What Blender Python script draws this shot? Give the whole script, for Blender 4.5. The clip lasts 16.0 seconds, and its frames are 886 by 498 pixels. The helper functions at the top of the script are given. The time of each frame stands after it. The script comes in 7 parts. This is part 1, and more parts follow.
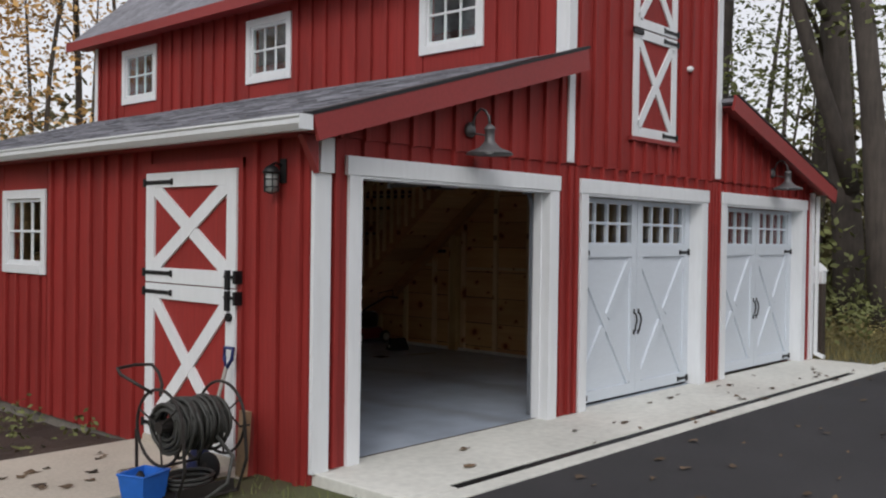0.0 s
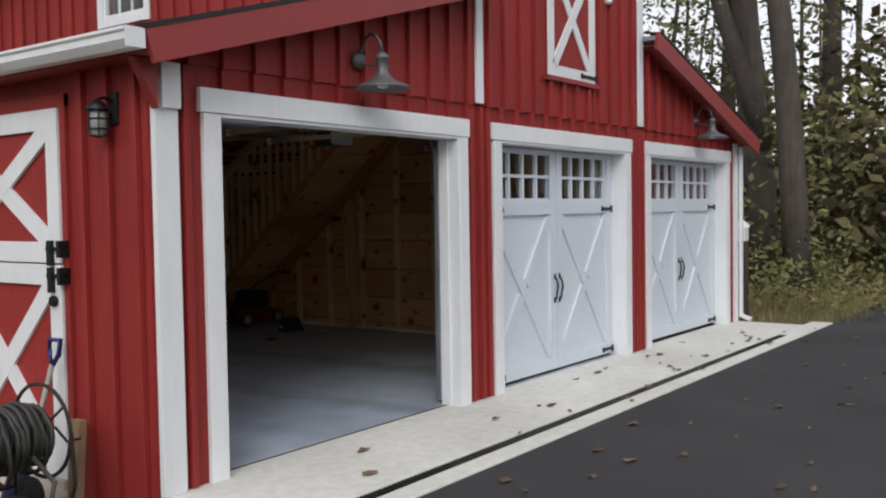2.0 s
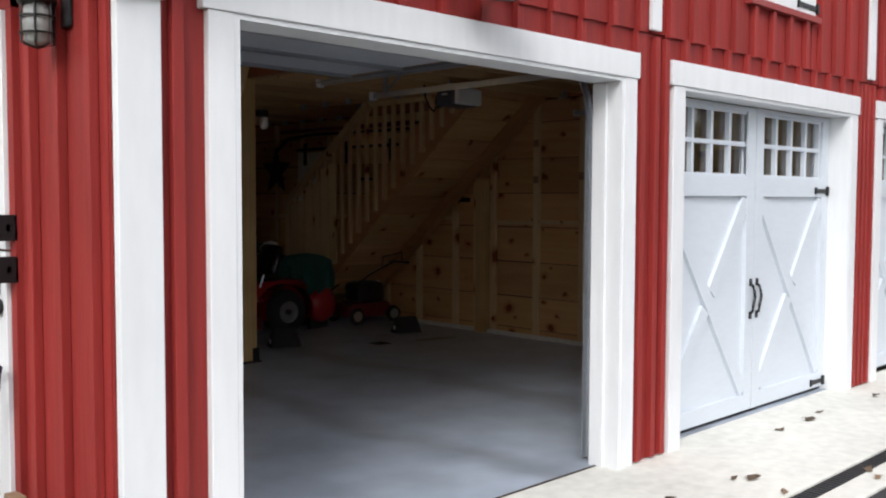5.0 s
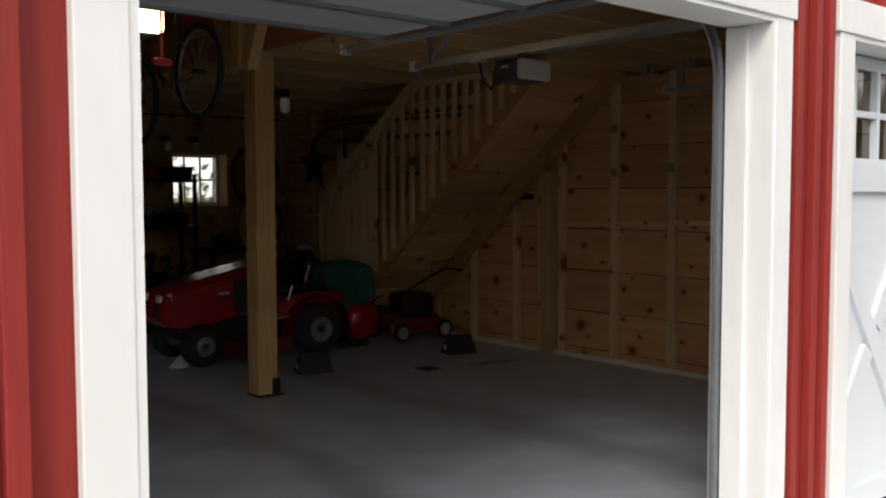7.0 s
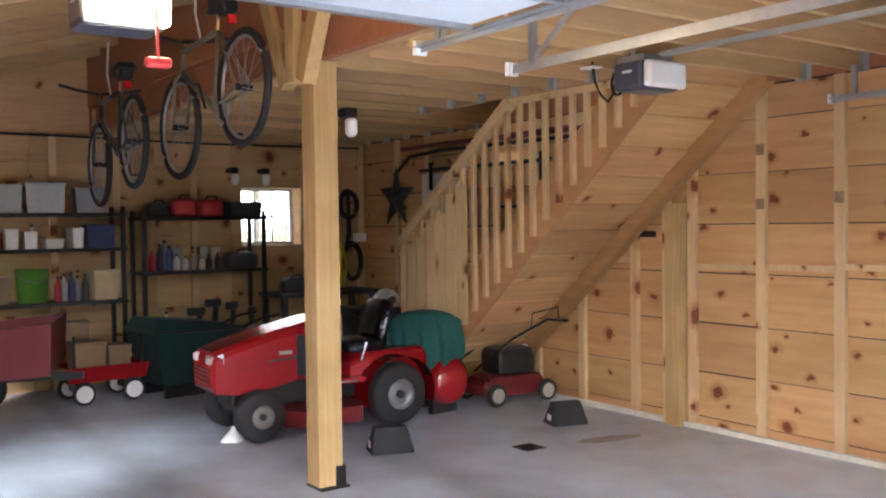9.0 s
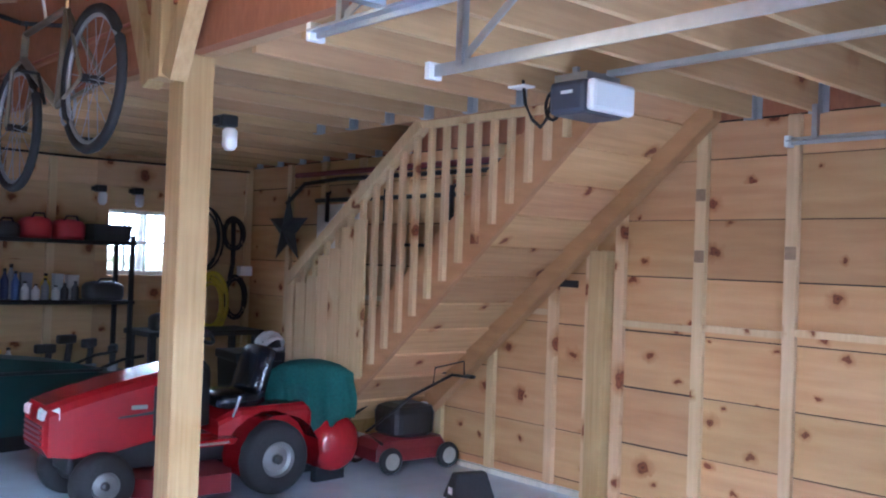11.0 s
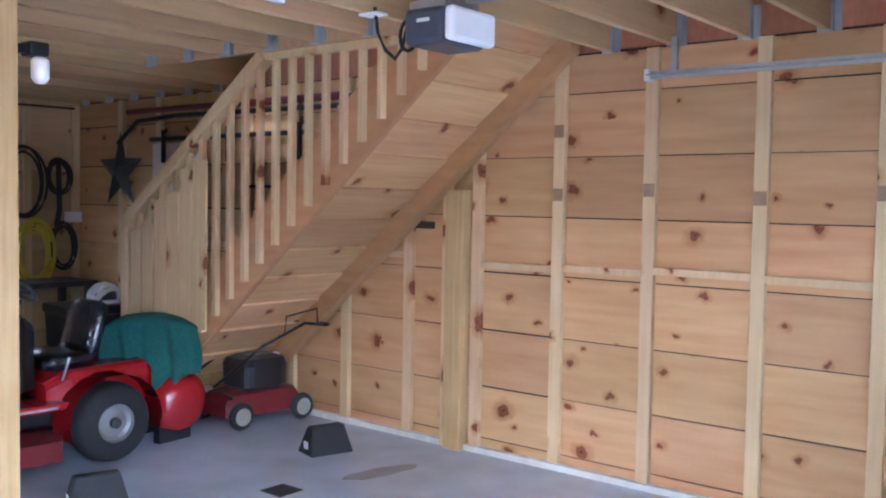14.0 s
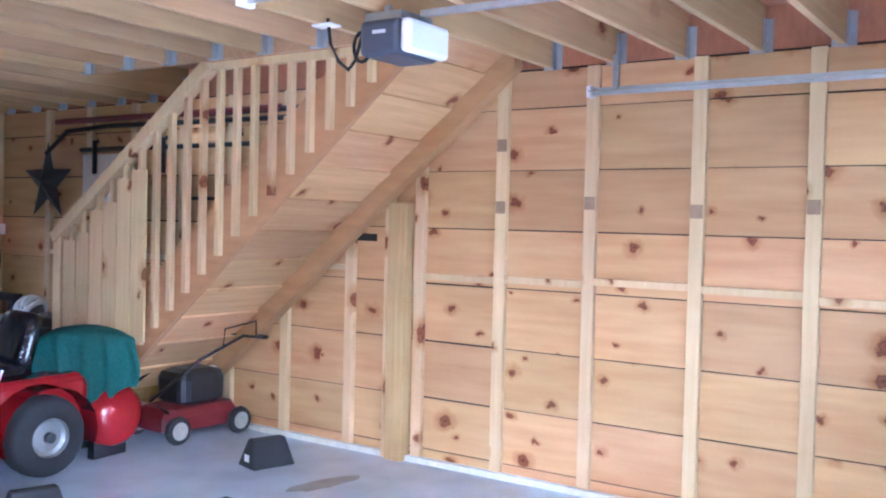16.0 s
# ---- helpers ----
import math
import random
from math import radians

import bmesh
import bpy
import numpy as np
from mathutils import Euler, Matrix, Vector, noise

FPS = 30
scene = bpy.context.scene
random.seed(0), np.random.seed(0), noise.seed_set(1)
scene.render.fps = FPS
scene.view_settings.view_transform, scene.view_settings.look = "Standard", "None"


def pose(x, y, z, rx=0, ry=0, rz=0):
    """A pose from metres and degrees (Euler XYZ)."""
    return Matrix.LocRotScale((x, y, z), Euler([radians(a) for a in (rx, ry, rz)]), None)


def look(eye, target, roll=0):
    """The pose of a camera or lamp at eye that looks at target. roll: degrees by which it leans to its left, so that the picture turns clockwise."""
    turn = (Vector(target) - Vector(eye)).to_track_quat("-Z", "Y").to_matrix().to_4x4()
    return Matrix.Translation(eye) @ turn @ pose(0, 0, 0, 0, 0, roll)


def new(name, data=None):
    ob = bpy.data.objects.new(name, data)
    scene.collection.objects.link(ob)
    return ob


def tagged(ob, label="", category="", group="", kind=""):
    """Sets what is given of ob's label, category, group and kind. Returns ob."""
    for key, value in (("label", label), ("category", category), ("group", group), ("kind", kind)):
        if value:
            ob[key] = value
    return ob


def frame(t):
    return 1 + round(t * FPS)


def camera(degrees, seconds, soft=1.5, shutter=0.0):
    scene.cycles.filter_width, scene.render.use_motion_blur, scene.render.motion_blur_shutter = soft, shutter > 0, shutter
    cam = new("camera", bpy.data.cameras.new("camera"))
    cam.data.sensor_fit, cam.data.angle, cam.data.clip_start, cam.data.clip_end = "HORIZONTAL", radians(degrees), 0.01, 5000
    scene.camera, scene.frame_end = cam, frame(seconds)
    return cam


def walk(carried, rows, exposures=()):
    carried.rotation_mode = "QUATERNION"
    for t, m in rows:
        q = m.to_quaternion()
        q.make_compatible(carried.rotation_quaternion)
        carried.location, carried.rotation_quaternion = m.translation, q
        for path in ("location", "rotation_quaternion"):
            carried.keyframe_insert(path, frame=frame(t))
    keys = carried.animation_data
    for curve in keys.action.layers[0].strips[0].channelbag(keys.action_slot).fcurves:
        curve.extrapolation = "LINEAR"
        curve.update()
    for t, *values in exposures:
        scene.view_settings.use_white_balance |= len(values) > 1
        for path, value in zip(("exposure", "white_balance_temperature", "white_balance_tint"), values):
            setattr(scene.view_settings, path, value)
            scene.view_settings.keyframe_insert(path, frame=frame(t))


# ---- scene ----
cam = camera(51.0, 16.0, soft=2.1)
PATH = [
    (0, (-4.021, -5.049, 1.695), (-2.542, -3.703, 1.667), 0.8),
    (0.5, (-3.793, -4.833, 1.629), (-2.286, -3.519, 1.583), -0.1),
    (1, (-3.493, -4.626, 1.656), (-2.024, -3.269, 1.632), 1.3),
    (1.5, (-3.24, -4.403, 1.632), (-1.681, -3.15, 1.625), 0.4),
    (2, (-2.941, -4.219, 1.549), (-1.333, -3.033, 1.467), -0.9),
    (2.5, (-2.607, -4.097, 1.534), (-1.065, -2.827, 1.437), 0.2),
    (3, (-2.331, -3.878, 1.528), (-0.765, -2.644, 1.38), -0.0),
    (3.5, (-2.056, -3.699, 1.447), (-0.558, -2.376, 1.376), -1.3),
    (4, (-1.746, -3.56, 1.479), (-0.347, -2.132, 1.4), 0.6),
    (4.2, (-1.627, -3.444, 1.475), (-0.215, -2.03, 1.377), 0.4),
    (6.3, (-0.472, -2.137, 1.498), (0.898, -0.685, 1.366), -0.6),
    (6.5, (-0.356, -2.071, 1.506), (0.991, -0.597, 1.395), -0.3),
    (7, (-0.112, -1.757, 1.492), (1.201, -0.253, 1.374), -0.1),
    (7.5, (0.137, -1.479, 1.52), (1.461, 0.014, 1.385), -0.9),
    (8, (0.423, -1.237, 1.548), (1.618, 0.366, 1.482), 0.9),
    (8.5, (0.601, -0.904, 1.548), (1.745, 0.735, 1.464), 0.1),
    (9, (0.772, -0.644, 1.565), (1.929, 0.987, 1.511), -0.7),
    (9.5, (0.955, -0.38, 1.584), (2.133, 1.237, 1.575), 1.0),
    (12, (1.446, 0.326, 1.587), (2.881, 1.719, 1.57), 1.1),
    (12.5, (1.475, 0.388, 1.613), (2.962, 1.724, 1.556), 0.9),
    (13, (1.55, 0.376, 1.6), (3.067, 1.674, 1.498), 0.7),
    (13.5, (1.557, 0.385, 1.602), (3.09, 1.664, 1.483), 0.9),
    (14, (1.559, 0.377, 1.616), (3.111, 1.635, 1.517), 1.0),
    (14.5, (1.565, 0.397, 1.633), (3.141, 1.623, 1.521), 1.3),
    (15, (1.527, 0.405, 1.634), (3.128, 1.599, 1.528), 1.2),
    (15.5, (1.469, 0.422, 1.609), (3.099, 1.579, 1.536), 1.8),
    (16, (1.417, 0.459, 1.565), (3.073, 1.579, 1.512), 1.4),
]
EXPOSURES = [(0, 0.5, 6300, 10), (2.0, 0.7, 6300, 10), (3.0, 1.05, 6300, 10), (4.2, 1.45, 6300, 10), (6.3, 1.35, 6400, 10), (7.0, 1.5, 6900, 10), (7.5, 1.8, 6900, 10), (8.0, 4.1, 6500, 10), (8.5, 5.25, 5800, 10), (9.0, 5.35, 6000, 10), (9.6, 5.45, 4850, 10), (12.0, 5.45, 4500, 10), (12.6, 5.45, 4500, 10), (14.0, 5.65, 4650, 10), (15.0, 5.65, 4550, 10), (16, 6.35, 4400, 10)]
walk(cam, [(t, look(e, g, r)) for t, e, g, r in PATH], EXPOSURES)

# ---- light ----
world = bpy.data.worlds.new("overcast_sky")
scene.world = world
world.use_nodes = True
wn = world.node_tree.nodes
wl = world.node_tree.links
bg = wn["Background"]
sky = wn.new("ShaderNodeTexSky")
sky.sky_type = "NISHITA"
sky.sun_disc = False
sky.sun_elevation = radians(37)
sky.sun_rotation = radians(238)
sky.air_density, sky.dust_density, sky.ozone_density = 1.0, 2.0, 1.0
grey = wn.new("ShaderNodeHueSaturation")
grey.inputs["Saturation"].default_value = 0.3
wl.new(sky.outputs[0], grey.inputs["Color"])
veil = wn.new("ShaderNodeMix")
veil.data_type = "RGBA"
veil.inputs[0].default_value = 0.65
veil.inputs[7].default_value = (6.6, 6.4, 6.5, 1)
wl.new(grey.outputs[0], veil.inputs[6])
wl.new(veil.outputs[2], bg.inputs[0])
bg.inputs[1].default_value = 0.097
sun = new("sun", bpy.data.lights.new("sun", "SUN"))
sun.data.energy, sun.data.angle, sun.data.color = 0.75, radians(25), (1.0, 0.96, 0.9)
sun.matrix_world = look((-9.5, -6.0, 8.5), (0, 0, 0))

# ---- materials ----


def material(name, base, rough=0.6, metal=0.0, dark=None, grain=(60, 60, 60), big=1.5, amount=0.35, bump=0.15, spec=0.5, piece=0.0, knots=0.0, flatten=(1, 1, 1), streak=(1, 1, 1)):
    """Base colour broken up by coarse stains and fine grain; piece: how much each object differs from the next."""
    m = bpy.data.materials.new(name)
    m.use_nodes = True
    n, l = m.node_tree.nodes, m.node_tree.links
    b = n["Principled BSDF"]
    b.inputs["Roughness"].default_value, b.inputs["Metallic"].default_value = rough, metal
    b.inputs["Specular IOR Level"].default_value = spec
    co = n.new("ShaderNodeTexCoord")
    mp = n.new("ShaderNodeMapping")
    mp.inputs["Scale"].default_value = grain
    l.new(co.outputs["Object"], mp.inputs["Vector"])
    info = n.new("ShaderNodeObjectInfo")
    off = n.new("ShaderNodeVectorMath")
    off.operation = "MULTIPLY_ADD"
    off.inputs[1].default_value = (37, 23, 51)
    l.new(info.outputs["Random"], off.inputs[0])
    l.new(mp.outputs[0], off.inputs[2])
    fine = n.new("ShaderNodeTexNoise")
    fine.inputs["Scale"].default_value, fine.inputs["Detail"].default_value = 1.0, 5
    l.new(off.outputs[0], fine.inputs["Vector"])
    coarse = n.new("ShaderNodeTexNoise")
    coarse.inputs["Scale"].default_value, coarse.inputs["Detail"].default_value = big, 3
    long = n.new("ShaderNodeMapping")
    long.inputs["Scale"].default_value = streak
    l.new(co.outputs["Object"], long.inputs["Vector"])
    l.new(long.outputs[0], coarse.inputs["Vector"])
    add = n.new("ShaderNodeMath")
    add.operation = "MULTIPLY_ADD"
    add.inputs[1].default_value = 0.55
    half = n.new("ShaderNodeMath")
    half.operation = "MULTIPLY"
    half.inputs[1].default_value = 0.45
    l.new(fine.outputs["Fac"], half.inputs[0])
    l.new(coarse.outputs["Fac"], add.inputs[0])
    l.new(half.outputs[0], add.inputs[2])
    ramp = n.new("ShaderNodeValToRGB")
    ramp.color_ramp.elements[0].position, ramp.color_ramp.elements[1].position = 0.32, 0.66
    dark = dark or tuple(c * (1 - amount) for c in base)
    ramp.color_ramp.elements[0].color, ramp.color_ramp.elements[1].color = (*dark, 1), (*base, 1)
    l.new(add.outputs[0], ramp.inputs[0])
    col = ramp.outputs[0]
    if knots:
        flat = n.new("ShaderNodeMapping")
        flat.inputs["Scale"].default_value = flatten
        o2 = n.new("ShaderNodeVectorMath")
        o2.operation = "MULTIPLY_ADD"
        o2.inputs[1].default_value = (11, 7, 5)
        l.new(info.outputs["Random"], o2.inputs[0])
        l.new(co.outputs["Object"], o2.inputs[2])
        wob = n.new("ShaderNodeTexNoise")
        wob.inputs["Scale"].default_value = 14
        l.new(o2.outputs[0], wob.inputs["Vector"])
        o3 = n.new("ShaderNodeVectorMath")
        o3.operation = "MULTIPLY_ADD"
        o3.inputs[1].default_value = (0.08, 0.08, 0.08)
        l.new(wob.outputs["Color"], o3.inputs[0])
        l.new(o2.outputs[0], o3.inputs[2])
        l.new(o3.outputs[0], flat.inputs["Vector"])
        v = n.new("ShaderNodeTexVoronoi")
        v.inputs["Scale"].default_value = knots
        axes = sorted(range(3), key=lambda i: -flatten[i])[:2]
        if len(set(flatten)) > 1:
            sx, cx = n.new("ShaderNodeSeparateXYZ"), n.new("ShaderNodeCombineXYZ")
            l.new(flat.outputs[0], sx.inputs[0])
            l.new(sx.outputs[axes[0]], cx.inputs[0])
            l.new(sx.outputs[axes[1]], cx.inputs[1])
            v.voronoi_dimensions = "2D"
            l.new(cx.outputs[0], v.inputs["Vector"])
        else:
            l.new(flat.outputs[0], v.inputs["Vector"])
        kr = n.new("ShaderNodeValToRGB")
        e = kr.color_ramp.elements
        e[0].position, e[1].position = 0.0, 0.23
        e[0].color, e[1].color = (0.13, 0.05, 0.035, 1), (1, 1, 1, 1)
        for at, col4 in ((0.025, (0.30, 0.13, 0.08, 1)), (0.05, (0.42, 0.20, 0.12, 1)), (0.075, (0.26, 0.11, 0.07, 1)), (0.105, (0.76, 0.60, 0.48, 1))):
            e.new(at).color = col4
        some = n.new("ShaderNodeSeparateColor")
        l.new(v.outputs["Color"], some.inputs[0])
        vary = n.new("ShaderNodeMapRange")
        vary.inputs["To Min"].default_value, vary.inputs["To Max"].default_value = 0.6, 2.4
        l.new(some.outputs[1], vary.inputs["Value"])
        scaled = n.new("ShaderNodeMath")
        scaled.operation = "MULTIPLY"
        l.new(v.outputs["Distance"], scaled.inputs[0])
        l.new(vary.outputs[0], scaled.inputs[1])
        l.new(scaled.outputs[0], kr.inputs[0])
        cut = n.new("ShaderNodeMath")
        cut.operation = "LESS_THAN"
        cut.inputs[1].default_value = 0.6
        l.new(some.outputs[0], cut.inputs[0])
        kx = n.new("ShaderNodeMix")
        kx.data_type, kx.blend_type = "RGBA", "MULTIPLY"
        l.new(cut.outputs[0], kx.inputs[0])
        l.new(col, kx.inputs[6])
        l.new(kr.outputs[0], kx.inputs[7])
        col = kx.outputs[2]
    if piece:
        hs = n.new("ShaderNodeHueSaturation")
        vr = n.new("ShaderNodeMapRange")
        vr.inputs["To Min"].default_value, vr.inputs["To Max"].default_value = 1 - piece, 1 + piece
        l.new(info.outputs["Random"], vr.inputs["Value"])
        l.new(vr.outputs[0], hs.inputs["Value"])
        l.new(col, hs.inputs["Color"])
        if knots:
            fr = n.new("ShaderNodeMath")
            fr.operation = "MULTIPLY"
            fr.inputs[1].default_value = 7.31
            l.new(info.outputs["Random"], fr.inputs[0])
            f2 = n.new("ShaderNodeMath")
            f2.operation = "FRACT"
            l.new(fr.outputs[0], f2.inputs[0])
            hr = n.new("ShaderNodeMapRange")
            hr.inputs["To Min"].default_value, hr.inputs["To Max"].default_value = 0.497, 0.512
            l.new(f2.outputs[0], hr.inputs["Value"])
            l.new(hr.outputs[0], hs.inputs["Hue"])
        col = hs.outputs[0]
    l.new(col, b.inputs["Base Color"])
    rr = n.new("ShaderNodeMapRange")
    rr.inputs["To Min"].default_value, rr.inputs["To Max"].default_value = max(0.03, rough - 0.1), min(1, rough + 0.12)
    l.new(coarse.outputs["Fac"], rr.inputs["Value"])
    l.new(rr.outputs[0], b.inputs["Roughness"])
    if bump:
        bp = n.new("ShaderNodeBump")
        bp.inputs["Strength"].default_value, bp.inputs["Distance"].default_value = bump, 0.01
        l.new(fine.outputs["Fac"], bp.inputs["Height"])
        l.new(bp.outputs[0], b.inputs["Normal"])
    return m


RED = material("barn_red_stain", (0.315, 0.031, 0.027), 0.62, grain=(40, 40, 3), big=0.9, amount=0.3, bump=0.35, piece=0.10, spec=0.35)
REDTRIM = material("red_fascia_paint", (0.30, 0.037, 0.036), 0.5, grain=(30, 30, 30), amount=0.2)
WHITE = material("white_trim_paint", (0.79, 0.81, 0.83), 0.45, grain=(20, 20, 4), amount=0.1, bump=0.06)
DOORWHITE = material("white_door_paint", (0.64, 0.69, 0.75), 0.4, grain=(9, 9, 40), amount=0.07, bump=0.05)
BLACK = material("black_iron", (0.018, 0.018, 0.02), 0.45, 0.3, amount=0.4)
SHINGLE = material("grey_asphalt_shingle", (0.33, 0.33, 0.37), 0.9, grain=(25, 8, 25), big=3, amount=0.6, bump=0.7, piece=0.15)
SLAB = material("garage_slab_concrete", (0.53, 0.60, 0.70), 0.32, grain=(3, 3, 3), big=0.75, dark=(0.29, 0.335, 0.40), bump=0.02, streak=(1.5, 0.55, 1))
APRON = material("pale_apron_concrete", (0.75, 0.745, 0.69), 0.8, grain=(14, 14, 14), big=0.8, amount=0.28, bump=0.3)
CONC = material("walk_concrete", (0.56, 0.50, 0.42), 0.85, grain=(40, 40, 40), big=1.2, amount=0.3, bump=0.3)
# footing colour darkened to carry the shadow line under the side wall
FOOTING = material("shaded_footing", (0.17, 0.15, 0.125), 0.9, grain=(20, 20, 20), big=2, amount=0.6, bump=0.5)
ASPHALT = material("new_asphalt", (0.050, 0.048, 0.052), 0.85, grain=(120, 120, 120), big=0.9, amount=0.6, bump=0.8)
GRASS = material("lawn_soil", (0.10, 0.12, 0.045), 0.95, grain=(60, 60, 60), big=1.2, dark=(0.07, 0.05, 0.03), bump=0.9)
MULCH = material("dark_mulch", (0.075, 0.05, 0.038), 0.95, grain=(70, 70, 70), amount=0.6, bump=1.0)
PINE = material("rough_pine_board", (0.60, 0.36, 0.17), 0.7, grain=(30, 1.6, 16), big=1.0, dark=(0.43, 0.215, 0.085), bump=0.14, piece=0.15, knots=3.0, flatten=(0, 1, 1.25), streak=(1, 0.7, 2.2))
# near-black colour that paints the shade in gaps between pine boards
GAP_SHADE = material("dark_gap_shade", (0.035, 0.026, 0.02), 0.9)
PINE_BACK = material("back_wall_pine", (0.57, 0.37, 0.195), 0.7, grain=(2.0, 30, 22), big=1.1, dark=(0.42, 0.26, 0.13), bump=0.12, piece=0.15, knots=2.6, flatten=(1, 0, 1))
STUD = material("pale_spruce_stud", (0.68, 0.49, 0.275), 0.65, grain=(40, 40, 2), big=2, dark=(0.55, 0.37, 0.19), bump=0.12, piece=0.08, knots=2.2, flatten=(0.3, 1.5, 1))
JOIST = material("spruce_joist", (0.55, 0.36, 0.185), 0.68, grain=(2, 40, 40), big=1.5, dark=(0.40, 0.245, 0.115), bump=0.12, piece=0.18, knots=2.0)
POST = material("planed_fir_post", (0.60, 0.43, 0.20), 0.5, grain=(45, 45, 1.6), big=2.0, dark=(0.40, 0.25, 0.09), bump=0.2)
OSB = material("reddish_subfloor", (0.42, 0.17, 0.08), 0.8, grain=(14, 40, 14), big=2, amount=0.35, bump=0.2)
STEEL = material("galvanised_steel", (0.46, 0.49, 0.53), 0.38, 0.75, grain=(30, 30, 30), amount=0.2, bump=0.05)
RUBBER = material("black_rubber", (0.022, 0.022, 0.024), 0.75, grain=(50, 50, 50), amount=0.4, bump=0.25)
BARK = material("grey_brown_bark", (0.10, 0.083, 0.07), 0.95, grain=(14, 14, 2.5), big=2, amount=0.55, bump=1.0)


def plain(name, base, rough=0.5, metal=0.0, amount=0.18):
    return material(name, base, rough, metal, grain=(25, 25, 25), big=3, amount=amount, bump=0.05)


def dark_lanes(m, lanes):
    """Two dark lanes along y, broken up by noise."""
    n, l = m.node_tree.nodes, m.node_tree.links
    b = n["Principled BSDF"]
    col = b.inputs["Base Color"].links[0].from_socket
    co, sep = n.new("ShaderNodeTexCoord"), n.new("ShaderNodeSeparateXYZ")
    l.new(co.outputs["Object"], sep.inputs[0])
    wob = n.new("ShaderNodeTexNoise")
    wob.inputs["Scale"].default_value, wob.inputs["Detail"].default_value = 0.9, 4
    l.new(co.outputs["Object"], wob.inputs["Vector"])
    shift = n.new("ShaderNodeMath")
    shift.operation = "MULTIPLY_ADD"
    shift.inputs[1].default_value = 0.7
    l.new(wob.outputs["Fac"], shift.inputs[0])
    l.new(sep.outputs[0], shift.inputs[2])
    for x in lanes:
        d = n.new("ShaderNodeMath")
        d.operation = "SUBTRACT"
        d.inputs[1].default_value = x + 0.35
        l.new(shift.outputs[0], d.inputs[0])
        a = n.new("ShaderNodeMath")
        a.operation = "ABSOLUTE"
        l.new(d.outputs[0], a.inputs[0])
        r = n.new("ShaderNodeMapRange")
        r.interpolation_type = "SMOOTHSTEP"
        r.inputs["From Min"].default_value, r.inputs["From Max"].default_value = 0.0, 0.24
        r.inputs["To Min"].default_value, r.inputs["To Max"].default_value = 0.45, 0.0
        l.new(a.outputs[0], r.inputs["Value"])
        mx = n.new("ShaderNodeMix")
        mx.data_type = "RGBA"
        mx.inputs[7].default_value = (0.16, 0.165, 0.18, 1)
        l.new(r.outputs[0], mx.inputs[0])
        l.new(col, mx.inputs[6])
        col = mx.outputs[2]
    l.new(col, b.inputs["Base Color"])


dark_lanes(SLAB, (2.65, 4.15))


def glass_material():
    m = bpy.data.materials.new("window_glass")
    m.use_nodes = True
    b = m.node_tree.nodes["Principled BSDF"]
    b.inputs["Base Color"].default_value = (0.9, 0.95, 0.95, 1)
    b.inputs["Roughness"].default_value = 0.03
    b.inputs["Transmission Weight"].default_value = 1.0
    b.inputs["IOR"].default_value = 1.45
    return m


def glow_material(name, color, strength):
    m = bpy.data.materials.new(name)
    m.use_nodes = True
    b = m.node_tree.nodes["Principled BSDF"]
    b.inputs["Base Color"].default_value = (0.9, 0.85, 0.7, 1)
    b.inputs["Emission Color"].default_value = (*color, 1)
    b.inputs["Emission Strength"].default_value = strength
    return m


GLASS = glass_material()

# ---- mesh helpers ----


def box(bm, x0, x1, y0, y1, z0, z1, bevel=0.0):
    vs = [bm.verts.new((x, y, z)) for x in (x0, x1) for y in (y0, y1) for z in (z0, z1)]
    fs = [bm.faces.new([vs[i] for i in f]) for f in ((0, 1, 3, 2), (4, 6, 7, 5), (0, 4, 5, 1), (2, 3, 7, 6), (0, 2, 6, 4), (1, 5, 7, 3))]
    if bevel:
        es = list({e for f in fs for e in f.edges})
        bmesh.ops.bevel(bm, geom=es, offset=bevel, segments=2, affect="EDGES", profile=0.5)
    return bm


def boxes(*bs, bevel=0.0):
    bm = bmesh.new()
    for b in bs:
        box(bm, *b, bevel=bevel)
    return bm


def beam(bm, a, b, w, h, up=(0, 0, 1)):
    """A bar of section w (sideways) x h (towards up) from a to b."""
    a, b, up = Vector(a), Vector(b), Vector(up)
    d = (b - a).normalized()
    s = d.cross(up).normalized() * w / 2
    u = s.cross(d).normalized() * h / 2
    v = [bm.verts.new(p + i * s + j * u) for p in (a, b) for i, j in ((-1, -1), (1, -1), (1, 1), (-1, 1))]
    for f in ((0, 1, 2, 3), (7, 6, 5, 4), (0, 4, 5, 1), (1, 5, 6, 2), (2, 6, 7, 3), (3, 7, 4, 0)):
        bm.faces.new([v[i] for i in f])
    return bm


def tube(bm, pts, r, n=8, closed=False, taper=None):
    """A round bar along a line of points."""
    pts = [Vector(p) for p in pts]
    rings = []
    for i, p in enumerate(pts):
        a = pts[i - 1] if (i or closed) else p
        b = pts[(i + 1) % len(pts)] if (closed or i + 1 < len(pts)) else p
        d = (b - a).normalized()
        ref = Vector((0, 0, 1)) if abs(d.z) < 0.9 else Vector((1, 0, 0))
        s = d.cross(ref).normalized()
        u = s.cross(d)
        rr = r if taper is None else r + (taper - r) * i / (len(pts) - 1)
        rings.append([bm.verts.new(p + (s * math.cos(k * math.tau / n) + u * math.sin(k * math.tau / n)) * rr) for k in range(n)])
    m = len(rings)
    for i in range(m if closed else m - 1):
        a, b = rings[i], rings[(i + 1) % m]
        for k in range(n):
            bm.faces.new((a[k], a[(k + 1) % n], b[(k + 1) % n], b[k]))
    if not closed:
        bm.faces.new(rings[0][::-1])
        bm.faces.new(rings[-1])
    return bm


